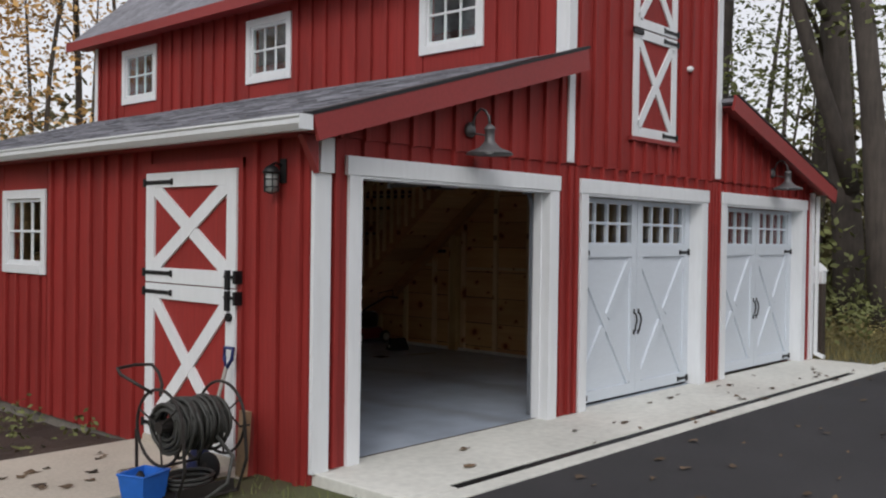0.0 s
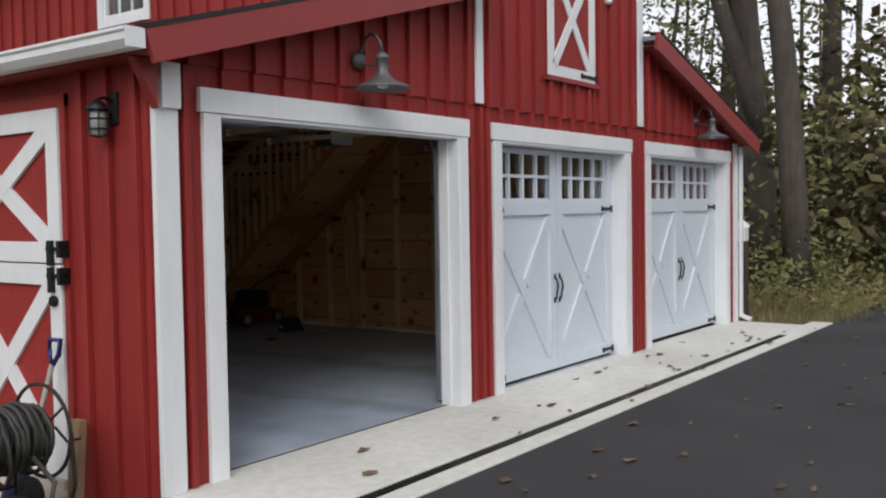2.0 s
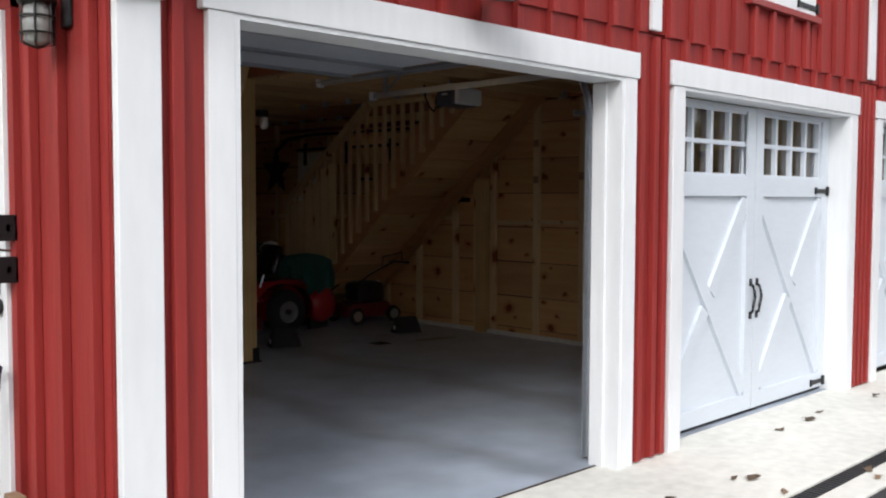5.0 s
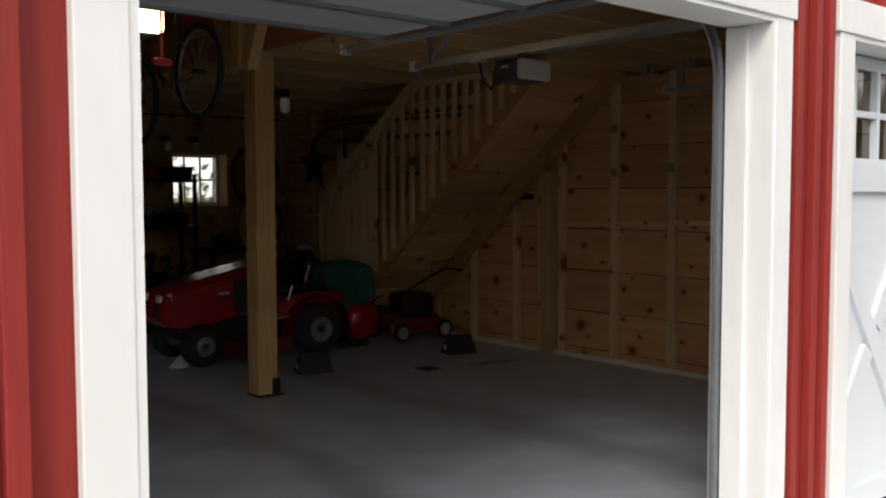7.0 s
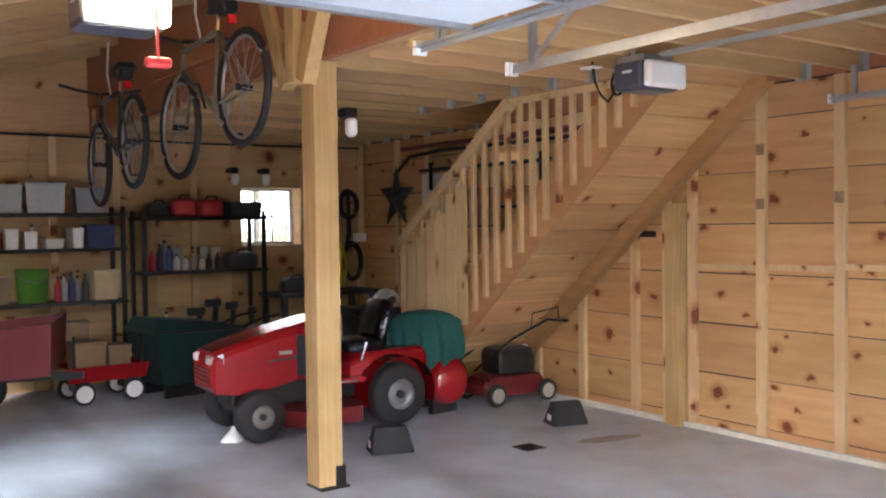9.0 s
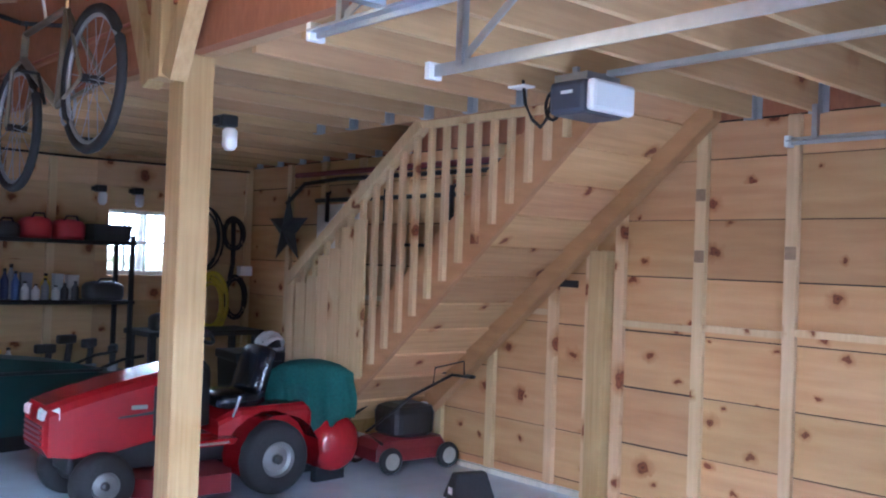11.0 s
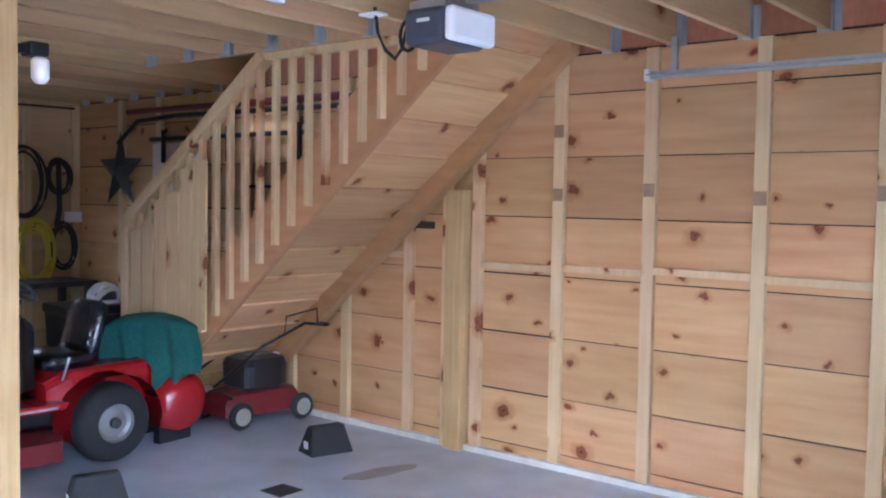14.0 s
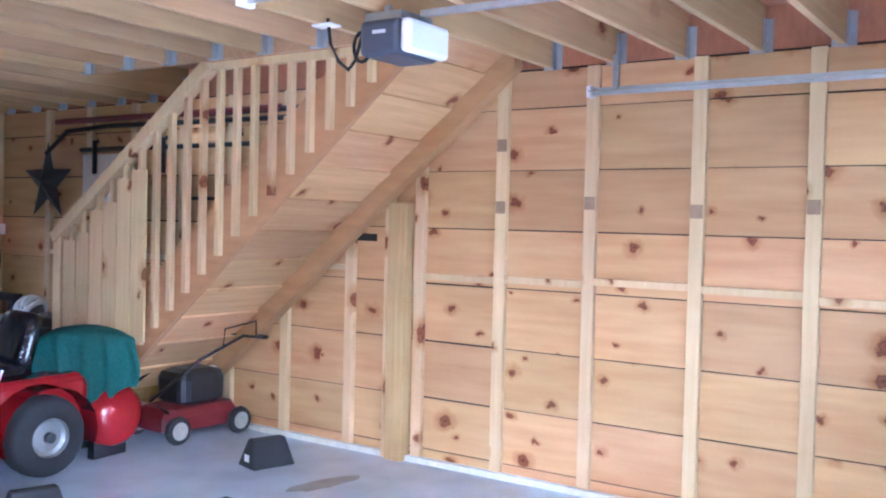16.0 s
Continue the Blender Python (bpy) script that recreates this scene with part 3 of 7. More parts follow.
# ---- garage door openings ----
for i, (a, b) in enumerate(DOORS):
    f = thing("door_%d" % (i + 1), "white casing and deep jambs of the garage opening", "door frame", kind="structure")
    part("casing", boxes((a - 0.11, a, 0.0, 0.034, 0.0, DTOP), bevel=0.004), WHITE, f)
    part("casing", boxes((b, b + 0.12, 0.0, 0.034, 0.0, DTOP), bevel=0.004), WHITE, f)
    part("head_casing", boxes((a - 0.135, b + 0.135, -0.008, 0.034, DTOP, DTOP + 0.14), bevel=0.004), WHITE, f)
    part("jamb", boxes((a, a + 0.02, 0.004, JAMB - 0.01, 0.0, DTOP - 0.02)), WHITE, f)
    part("jamb", boxes((b - 0.02, b, 0.004, JAMB - 0.01, 0.0, DTOP - 0.02)), WHITE, f)
    part("head_jamb", boxes((a, b, 0.004, JAMB - 0.01, DTOP - 0.02, DTOP - 0.001)), WHITE, f)
    if i == 0:
        part("door_stop", boxes((a + 0.02, a + 0.035, 0.12, 0.185, 0.0, DTOP - 0.03)), WHITE, f)
        part("door_stop", boxes((b - 0.035, b - 0.02, 0.10, 0.185, 0.0, DTOP - 0.03)), WHITE, f)


def strap(bm, x0, x1, z, y):
    """A pointed iron strap hinge."""
    s = 1 if x1 > x0 else -1
    box(bm, min(x0, x1), max(x0, x1), y - 0.008, y, z - 0.016, z + 0.016)
    box(bm, min(x0, x0 + s * 0.03), max(x0, x0 + s * 0.03), y - 0.014, y, z - 0.035, z + 0.035)
    box(bm, min(x1, x1 - s * 0.025), max(x1, x1 - s * 0.025), y - 0.011, y, z - 0.026, z + 0.026)


def carriage_door(a, b, group):
    """A closed overhead door dressed as a pair of carriage leaves."""
    y = 0.19
    w = b - a - 0.05
    m = (a + b) / 2
    d = thing("garage_door", "closed white carriage-style garage door with black hinges", "garage door", (m, y, 0), group=group)
    h = w / 2
    gz0, gz1 = 1.64, 2.06
    groups = ((-h + 0.14, -0.10), (0.10, h - 0.14))
    bm = bmesh.new()
    box(bm, -h, h, 0.0, 0.045, 0.02, gz0)
    box(bm, -h, h, 0.0, 0.045, gz1, 2.105)
    box(bm, -h, groups[0][0], 0.0, 0.045, gz0, gz1)
    box(bm, groups[0][1], groups[1][0], 0.0, 0.045, gz0, gz1)
    box(bm, groups[1][1], h, 0.0, 0.045, gz0, gz1)
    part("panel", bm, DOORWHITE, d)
    part("bottom_seal", boxes((-h, h, 0.0, 0.04, 0.0, 0.02)), RUBBER, d, "black rubber bottom seal")
    for s in (-1, 1):
        lo, hi = (-h, -0.004) if s < 0 else (0.004, h)
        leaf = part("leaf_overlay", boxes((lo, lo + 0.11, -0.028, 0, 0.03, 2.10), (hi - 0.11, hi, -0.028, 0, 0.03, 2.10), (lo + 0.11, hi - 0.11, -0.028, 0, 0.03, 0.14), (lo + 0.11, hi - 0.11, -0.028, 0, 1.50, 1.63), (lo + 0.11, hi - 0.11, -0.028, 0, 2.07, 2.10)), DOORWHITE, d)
        p, q = lo + 0.11, hi - 0.11
        bm = beam(bmesh.new(), (p, -0.013, 1.47), (q, -0.013, 0.17), 0.026, 0.10, (1, 0, 0.6))
        part("brace", bm, DOORWHITE, leaf)
        for u0, u1 in ((0, 0.46), (0.54, 1)):
            bm = beam(bmesh.new(), (p + (q - p) * u0, -0.013, 0.17 + 1.30 * u0), (p + (q - p) * u1, -0.013, 0.17 + 1.30 * u1), 0.024, 0.10, (1, 0, -0.6))
            part("brace", bm, DOORWHITE, leaf)
    for g0, g1 in groups:
        win = part("window", boxes((g0 - 0.02, g1 + 0.02, -0.012, 0.0, gz0 - 0.02, gz0 + 0.01), (g0 - 0.02, g1 + 0.02, -0.012, 0.0, gz1 - 0.01, gz1 + 0.02)), DOORWHITE, d)
        cw = (g1 - g0) / 4
        for k in range(5):
            part("muntin", boxes((g0 + k * cw - 0.014, g0 + k * cw + 0.014, -0.013, 0.02, gz0, gz1)), DOORWHITE, win)
        part("muntin", boxes((g0, g1, -0.011, 0.018, (gz0 + gz1) / 2 - 0.014, (gz0 + gz1) / 2 + 0.014)), DOORWHITE, win)
        for k in range(4):
            for zz in (gz0, (gz0 + gz1) / 2):
                part("pane", boxes((g0 + k * cw + 0.014, g0 + (k + 1) * cw - 0.014, 0.021, 0.025, zz + 0.014, zz + 0.196)), GLASS, win)
    for s in (-1, 1):
        for z in (1.545, 0.075):
            bm = bmesh.new()
            strap(bm, s * (h - 0.01), s * (h - 0.24), z, -0.029)
            part("strap_hinge", bm, BLACK, d, "black iron strap hinge")
        hx = s * 0.045
        pts = [(hx, -0.02, 0.69), (hx, -0.05, 0.71), (hx - 0.012, -0.06, 0.75), (hx + 0.012, -0.06, 0.81), (hx + 0.012, -0.055, 0.85), (hx, -0.05, 0.885), (hx, -0.02, 0.905)]
        bm = tube(bmesh.new(), pts, 0.010, 8)
        box(bm, hx - 0.014, hx + 0.014, -0.036, -0.028, 0.66, 0.71)
        box(bm, hx - 0.014, hx + 0.014, -0.036, -0.028, 0.885, 0.935)
        part("pull_handle", bm, BLACK, d, "black iron pull handle")
    return d


for a, b in DOORS[1:]:
    carriage_door(a, b, "closed garage doors")


# ---- windows ----
def window_unit(name, at, rz, w, h, label, cols=3, rows=2, t=0.09):
    """Outer size w x h with casing t; faces local -y."""
    o = thing(name, label, "window", at, rz, kind="structure")
    part("casing", boxes((-w / 2, -w / 2 + t, -0.026, 0.0, 0, h), bevel=0.003), WHITE, o)
    part("casing", boxes((w / 2 - t, w / 2, -0.026, 0.0, 0, h), bevel=0.003), WHITE, o)
    part("head_casing", boxes((-w / 2 + t, w / 2 - t, -0.026, 0.0, h - t, h)), WHITE, o)
    part("window_sill", boxes((-w / 2 + t, w / 2 - t, -0.034, 0.0, 0, t), bevel=0.004), WHITE, o)
    x0, x1, z0, z1 = -w / 2 + t, w / 2 - t, t, h - t
    part("window_frame", boxes((x0, x0 + 0.035, 0.0, 0.05, z0, z1), (x1 - 0.035, x1, 0.0, 0.05, z0, z1), (x0 + 0.035, x1 - 0.035, 0.0, 0.05, z0, z0 + 0.045), (x0 + 0.035, x1 - 0.035, 0.0, 0.05, z1 - 0.035, z1)), WHITE, o)
    x0, x1, z0, z1 = x0 + 0.035, x1 - 0.035, z0 + 0.045, z1 - 0.035
    for k in range(1, cols):
        x = x0 + (x1 - x0) * k / cols
        part("muntin", boxes((x - 0.009, x + 0.009, 0.012, 0.04, z0, z1)), WHITE, o)
    for k in range(1, rows):
        z = z0 + (z1 - z0) * k / rows
        part("muntin", boxes((x0, x1, 0.01, 0.038, z - 0.012, z + 0.012)), WHITE, o)
    for i in range(cols):
        for j in range(rows):
            a, b = x0 + (x1 - x0) * i / cols, x0 + (x1 - x0) * (i + 1) / cols
            c, e = z0 + (z1 - z0) * j / rows, z0 + (z1 - z0) * (j + 1) / rows
            p = part("pane", boxes((a, b, 0.022, 0.028, c, e)), GLASS, o)
            p.visible_shadow = False
    return o


for i, (a, b) in enumerate(WINS):
    window_unit("window_%d" % (i + 1), (XM, (a + b) / 2, 3.64), -90, b - a, 0.83, "small white six-pane window in the upper red wall")
window_unit("window_4", (XL, 4.61, 1.25), -90, 1.0, 0.86, "white six-pane window in the red side wall")
# unseen window, added to let daylight into the back left of the garage
window_unit("window_6", (XL, 7.77, 1.25), -90, 1.0, 0.86, "white six-pane window in the red side wall")
window_unit("window_5", (5.205, YB - 0.003, 1.265), 180, 0.88, 0.81, "six-pane window in the pine back wall", t=0.085)

# ---- inside: framing ----
DECK, JZ = 2.745, 2.505
XB = 6.385
# backing painted dark so the board gaps read as shaded
part_wall = solid("wall_partition", boxes((6.404, XN - 0.002, 0.156, WALL_IN - 0.001, 0.0, DECK)), GAP_SHADE, "stud wall faced with wide knotty pine boards", "wall", kind="structure")
bm = boxes((3.30, XN - 0.003, 0.16, 3.36, DECK, DECK + 0.018), (3.30, 5.26, 3.36, 5.9, DECK, DECK + 0.018), (3.30, XN - 0.003, 5.9, WALL_IN + 0.06, DECK, DECK + 0.018), (6.30, XN - 0.003, 3.36, 5.9, DECK, DECK + 0.018))
solid("wall_north_plate", boxes((3.30, XN - 0.004, WALL_IN + 0.003, WALL_IN + 0.05, 2.502, DECK - 0.001)), PINE_BACK, "pine plate closing the top of the back wall", "wall", kind="structure")
solid("ceiling", bm, OSB, "reddish plywood loft floor over the joists", "ceiling", kind="structure")

beam_main = thing("support_beam", "built-up timber beam along the garage carried by a post", "beam", kind="structure")
part("beam_ply", boxes((3.33, 3.40, 0.16, WALL_IN - 0.01, JZ + 0.03, DECK - 0.002)), OSB, beam_main)
part("beam_ply", boxes((3.402, 3.47, 0.16, WALL_IN - 0.01, JZ + 0.03, DECK - 0.002)), JOIST, beam_main)
post = thing("timber_post", "square planed timber post with corner braces and a black base", "post", (3.39, 4.30, 0), kind="")
part("shaft", boxes((-0.08, 0.08, -0.08, 0.08, 0.012, JZ + 0.028), bevel=0.008), POST, post)
bm = boxes((0.03, 0.092, -0.092, -0.082, 0.0, 0.13), (0.082, 0.092, -0.092, 0.02, 0.0, 0.13), (-0.085, 0.11, -0.11, 0.085, 0.0, 0.01))
part("base_bracket", bm, BLACK, post, "black steel base bracket")
part("upper_shaft", boxes((-0.195, -0.082, -0.06, 0.06, 2.40, 3.05), bevel=0.006), POST, post)
for s in (-1, 1):
    part("brace", beam(bmesh.new(), (-0.14, s * 0.10, 2.40), (-0.14, s * 0.40, 3.0), 0.085, 0.11, (0, s, 0.4)), POST, post)

solid("wall_upper_lining", boxes((3.252, 3.268, 0.17, WALL_IN - 0.02, 2.75, roof_z(3.25) - 0.07)), OSB, "reddish plywood lining above the beam", "wall", kind="structure")
joists = thing("floor_joists", "row of spruce joists in steel hangers under the loft", "joists", kind="structure")
jm_long = mesh_of("joist", boxes((3.475, XB - 0.002, -0.019, 0.019, JZ, DECK - 0.002), bevel=0.003), JOIST)
jm_short = mesh_of("joist", boxes((3.475, 5.215, -0.019, 0.019, JZ, DECK - 0.002), bevel=0.003), JOIST)
hang = mesh_of("joist_hanger", boxes((-0.05, 0.0, -0.024, -0.0195, JZ - 0.003, JZ + 0.17), (-0.05, 0.0, 0.0195, 0.024, JZ - 0.003, JZ + 0.17), (-0.05, 0.0, -0.024, 0.024, JZ - 0.006, JZ - 0.001), (-0.004, 0.0, -0.06, 0.06, JZ - 0.003, JZ + 0.17)), STEEL)
y = 0.62
while y < 8.8:
    cut = 3.36 < y < 5.95
    piece("joist", jm_short if cut else jm_long, joists, pose(0, y, 0))
    piece("joist_hanger", hang, joists, pose(5.216 if cut else XB - 0.003, y, 0))
    y += 0.406
part("header", boxes((5.22, 5.258, 3.36, 5.94, JZ - 0.0, DECK - 0.002)), JOIST, joists)
part("rim_board", boxes((XB - 0.001, 6.40, 0.16, WALL_IN - 0.01, JZ + 0.012, DECK - 0.002)), OSB, joists)
rafters = thing("roof_rafters", "sloping spruce rafters under the low roof", "rafters", kind="structure")
rm = mesh_of("rafter", beam(bmesh.new(), (0.30, 0, roof_z(0.30) - 0.15), (3.26, 0, roof_z(3.26) - 0.15), 0.038, 0.17), JOIST)
y = 0.5
while y < 8.8:
    piece("rafter", rm, rafters, pose(0, y, 0))
    y += 0.61

OLDWOOD = plain("weathered_wood", (0.36, 0.24, 0.14), 0.8, 0.0, 0.4)
studs = thing("wall_studs", "pale studs with short blocking over the pine boards", "studs", kind="structure")
STUDY = (0.32, 0.94, 1.541, 2.143, 2.775, 3.373, 3.98, 4.565, 5.17, 5.75, 6.3, 6.9, 7.5, 8.1)
sm = mesh_of("stud", boxes((XB - 0.04, XB - 0.001, -0.038, 0.038, 0.04, JZ), bevel=0.003), STUD)
for y in STUDY:
    piece("stud", sm, studs, pose(0, y, 0))
part("wall_post", boxes((XB - 0.10, XB - 0.001, 4.05, 4.19, 0.0, 1.70), bevel=0.006), POST, studs, "square post in the stud wall")
part("wall_post", boxes((XB - 0.055, XB - 0.001, 4.20, 4.25, 0.0, JZ)), STUD, studs)
for i, (a, b) in enumerate(zip(STUDY, STUDY[1:])):
    if 3.9 < a < 4.4:
        continue
    z = 1.215 + (0.0, -0.012, 0.01, 0.018)[i % 4]
    part("blocking", boxes((XB - 0.039, XB - 0.001, a + 0.0385, b - 0.0385, z, z + 0.04)), STUD, studs)
for y, z in ((0.94, 1.62), (1.541, 1.66), (2.143, 1.63), (2.775, 1.67), (3.373, 1.64), (3.373, 2.02)):
    part("splice_plate", boxes((XB - 0.0425, XB - 0.0402, y - 0.034, y + 0.034, z, z + 0.075)), OLDWOOD, studs, "weathered grey-brown splice mark")
# dark box painting the shade of a hole in the boards
part("open_gap", boxes((XB - 0.012, XB - 0.0005, 4.36, 4.53, 1.44, 1.49)), GAP_SHADE, studs, "dark gap between the boards")
part("sill_strip", boxes((XB - 0.05, XB - 0.0005, 0.17, WALL_IN - 0.02, 0.0, 0.035)), APRON, studs, "pale sill strip along the floor")
BZ = (0.02, 0.09, 0.43, 0.803, 1.18, 1.54, 1.906, 2.277, 2.51)
brng = random.Random(8)
for z0, z1 in zip(BZ, BZ[1:]):
    y = 0.17
    cutset = list(STUDY) + [8.88]
    while y < 8.85:
        nxt = [c for c in cutset if c > y + 0.3]
        e = nxt[min(len(nxt) - 1, brng.choice((0, 0, 1, 1, 2)))] if nxt else 8.88
        tilt = 0.006 * (brng.random() - 0.5)
        bm = boxes((XB + 0.001 + brng.random() * 0.004, 6.401, y + 0.002, e - 0.002, z0 + 0.004 + tilt, z1 - 0.005 - tilt))
        ob = part("board", bm, PINE, part_wall)
        y = e
for z0, z1 in ((0.0, 0.36), (0.36, 0.74), (0.74, 1.11), (1.11, 1.48), (1.48, 1.85), (1.85, 2.2), (2.2, 2.5)):
    x = 0.30
    for e in (1.5, 2.7, 3.9, 4.72, 5.64, 6.39):
        if e == 5.64 and z1 > 1.35 and z0 < 1.99:
            for c0, c1 in ((x, 4.845), (5.565, e)):
                part("board", boxes((c0 + 0.001, c1 - 0.001, WALL_IN - 0.02, WALL_IN - 0.001, z0 + 0.003, z1 - 0.003)), PINE_BACK, back)
            if z0 < 1.34:
                part("board", boxes((4.846, 5.564, WALL_IN - 0.02, WALL_IN - 0.001, z0 + 0.003, 1.345)), PINE_BACK, back)
            if z1 > 2.0:
                part("board", boxes((4.846, 5.564, WALL_IN - 0.02, WALL_IN - 0.001, 1.995, z1 - 0.003)), PINE_BACK, back)
        else:
            part("board", boxes((x + 0.001, e - 0.001, WALL_IN - 0.02, WALL_IN - 0.001, z0 + 0.003, z1 - 0.003)), PINE_BACK, back)
        x = e
bst = thing("back_wall_studs", "pale studs on the pine back wall", "studs", kind="structure")
for x in (0.9, 1.9, 2.9, 3.5, 4.3, 5.85, 6.33):
    part("stud", boxes((x - 0.035, x + 0.035, WALL_IN - 0.06, WALL_IN - 0.021, 0.0, 2.49)), STUD, bst)
part("wire_conduit", tube(bmesh.new(), [(0.4, WALL_IN - 0.08, 2.47), (3.0, WALL_IN - 0.08, 2.46), (4.4, WALL_IN - 0.08, 2.44), (6.3, WALL_IN - 0.08, 2.46)], 0.012, 6), BLACK, bst)


# ---- stair ----
def stair():
    o = thing("staircase", "straight pine loft stair with square balusters", "staircase", (0, 0, 0))

    def low(y):
        return 0.62 + 0.84 * (5.48 - y)
    for x in (5.30, 6.23):
        bm = bmesh.new()
        pr = [(6.20, 0.0), (3.235, low(3.235)), (3.235, 2.74), (3.46, 2.74), (6.32, 0.36), (6.32, 0.0)]
        a = [bm.verts.new((x, y, z)) for y, z in pr]
        b = [bm.verts.new(((x if x < 6 else 6.285) + 0.04, y, z)) for y, z in pr]
        bm.faces.new(a)
        bm.faces.new(b[::-1])
        for i in range(len(pr)):
            bm.faces.new((a[i], a[(i + 1) % len(pr)], b[(i + 1) % len(pr)], b[i]))
        part("stringer", bm, STRINGER, o)
    tm = mesh_of("tread", boxes((5.341, 6.229, 0.0205, 0.278, -0.035, 0.0), bevel=0.004), STAIRWOOD)
    rmesh = mesh_of("riser", boxes((5.341, 6.229, 0.0, 0.02, -0.035, 0.1615)), STAIRWOOD)
    for k in range(1, 14):
        z, y = 0.197 * k, 3.50 + 0.2345 * (13 - k)
        piece("tread", tm, o, pose(0, y, z, 0, 0, 0))
        piece("riser", rmesh, o, pose(0, y, z))
    # lapped boards closing the underside between the stringers
    for k in range(12):
        a0, a1 = 6.03 - 0.2345 * k, 6.03 - 0.2345 * (k + 1) - 0.012
        part("soffit_board", beam(bmesh.new(), (5.785, a0, low(a0) + 0.172), (5.785, a1, low(a1) + 0.150), 0.886, 0.018, (0, 0.64, 0.77)), SOFFIT, o)
    for k in range(6):
        y1 = 6.20 - 0.145 * k
        part("infill_board", boxes((5.243, 5.2605, y1 - 0.135, y1, low(y1) + 0.14, 1.33 + 0.72 * (6.29 - y1) - 0.05 * (k % 2))), STUD, o)
    y = 6.138
    while y > 3.4:
        top = min(1.40 + 0.72 * (6.29 - y), 2.46)
        part("baluster", boxes((5.261, 5.299, y - 0.019, y + 0.019, low(y) + 0.07, top), bevel=0.002), STUD, o)
        y -= 0.1436
    part("newel_post", boxes((5.25, 5.34, 6.24, 6.33, 0.0, 1.43), bevel=0.004), STUD, o)
    part("handrail", beam(bmesh.new(), (5.28, 6.33, 1.405), (5.28, 4.80, 2.485), 0.09, 0.075), STUD, o)
    part("top_rail", boxes((5.262, 5.30, 3.42, 4.82, 2.455, 2.503)), STUD, o)
    return o


STAIRWOOD = material("stair_pine", (0.60, 0.335, 0.145), 0.6, grain=(3, 30, 30), big=1.6, dark=(0.41, 0.23, 0.09), bump=0.12, piece=0.12, knots=4.0, flatten=(1, 1, 0.5))
STRINGER = material("stringer_fir", (0.52, 0.29, 0.125), 0.55, grain=(30, 4, 18), big=1.4, dark=(0.37, 0.19, 0.075), bump=0.12, piece=0.06, knots=1.8, flatten=(0, 1, 1))
SOFFIT = material("stair_underside_pine", (0.63, 0.385, 0.19), 0.65, grain=(2, 30, 30), big=1.6, dark=(0.46, 0.25, 0.11), bump=0.14, piece=0.2, knots=3.0, flatten=(1, 1, 0), streak=(0.5, 2.5, 2.5))
stair()


# ---- overhead doors from inside ----
def raised_door():
    a, b = DOORS[0]
    o = thing("raised_garage_door", "white sectional garage door rolled up under the roof", "garage door", ((a + b) / 2, 0, 0))
    h = (b - a) / 2 - 0.03
    for k in range(4):
        y = 0.10 + 0.53 * k
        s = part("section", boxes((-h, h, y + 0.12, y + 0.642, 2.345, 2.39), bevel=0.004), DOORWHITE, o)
        part("strut", boxes((-h, h, y + 0.58, y + 0.62, 2.323, 2.3445)), STEEL, s)
    return o


raised_door()


def tracks(x, side, y_end, z, group):
    """Vertical and horizontal roller track with its hanger."""
    o = thing("door_track", "galvanised roller track beside the garage opening", "door track", (x, 0, 0), group=group)
    pts = [(0, 0.25, 0.02), (0, 0.25, z - 0.38)] + [(0, 0.25 + 0.38 * (1 - math.cos(t)), z - 0.38 + 0.38 * math.sin(t)) for t in [math.pi / 2 * k / 6 for k in range(1, 7)]] + [(0, y_end, z)]
    bm = bmesh.new()
    for p, q in zip(pts, pts[1:]):
        up = (1, 0, 0)
        beam(bm, p, q, 0.042, 0.012, up)
        beam(bm, Vector(p) + Vector((-side * 0.02, 0, 0.0)), Vector(q) + Vector((-side * 0.02, 0, 0)), 0.008, 0.04, up)
    part("rail", bm, STEEL, o)
    part("hanger", boxes((-0.015, 0.015, y_end - 0.16, y_end - 0.13, z, 2.5)), STEEL, o)
    if x < 6:
        part("hanger", beam(bmesh.new(), (0, y_end - 0.45, 2.5), (0, y_end - 0.15, z + 0.02), 0.006, 0.03), STEEL, o)
    part("end_stop", boxes((-0.03, 0.03, y_end - 0.01, y_end + 0.015, z - 0.03, z + 0.03)), WHITE, o, "white end stop")
    return o


tracks(3.05, 1, 2.72, 2.33, "tracks of the open door")
tracks(0.59, -1, 2.72, 2.33, "tracks of the open door")
tracks(3.50, -1, 2.64, 2.265, "tracks of the closed door")
tracks(6.10, 1, 2.67, 2.31, "tracks of the closed door")


def opener(x, y, z, lit, label):
    o = thing("garage_door_opener", label, "door opener", (x, y, z))
    body = plain("opener_dark_housing", (0.07, 0.08, 0.11), 0.4) if "opener_dark_housing" not in bpy.data.materials else bpy.data.materials["opener_dark_housing"]
    part("housing", boxes((-0.15, 0.165, 0.02, 0.24, 0.0, 0.16), bevel=0.025), body, o, smooth=False)
    part("light_lens", boxes((-0.145, 0.165, -0.035, 0.018, 0.008, 0.155), bevel=0.02), lit, o, "milky plastic light cover")
    part("label_mark", boxes((-0.153, -0.1505, 0.09, 0.16, 0.095, 0.11)), WHITE, o)
    part("drive_rail", boxes((-0.02, 0.02, 0.32 - y, 0.0, 0.182, 0.207)), STEEL, o)
    part("rail_bracket", boxes((-0.12, 0.12, 0.03, 0.23, 0.162, 0.195)), STEEL, o)
    part("hanger", boxes((-0.11, -0.09, 0.10, 0.13, 0.195, 2.52 - z)), STEEL, o)
    part("hanger", boxes((0.09, 0.11, 0.10, 0.13, 0.195, 2.52 - z)), STEEL, o)
    return o


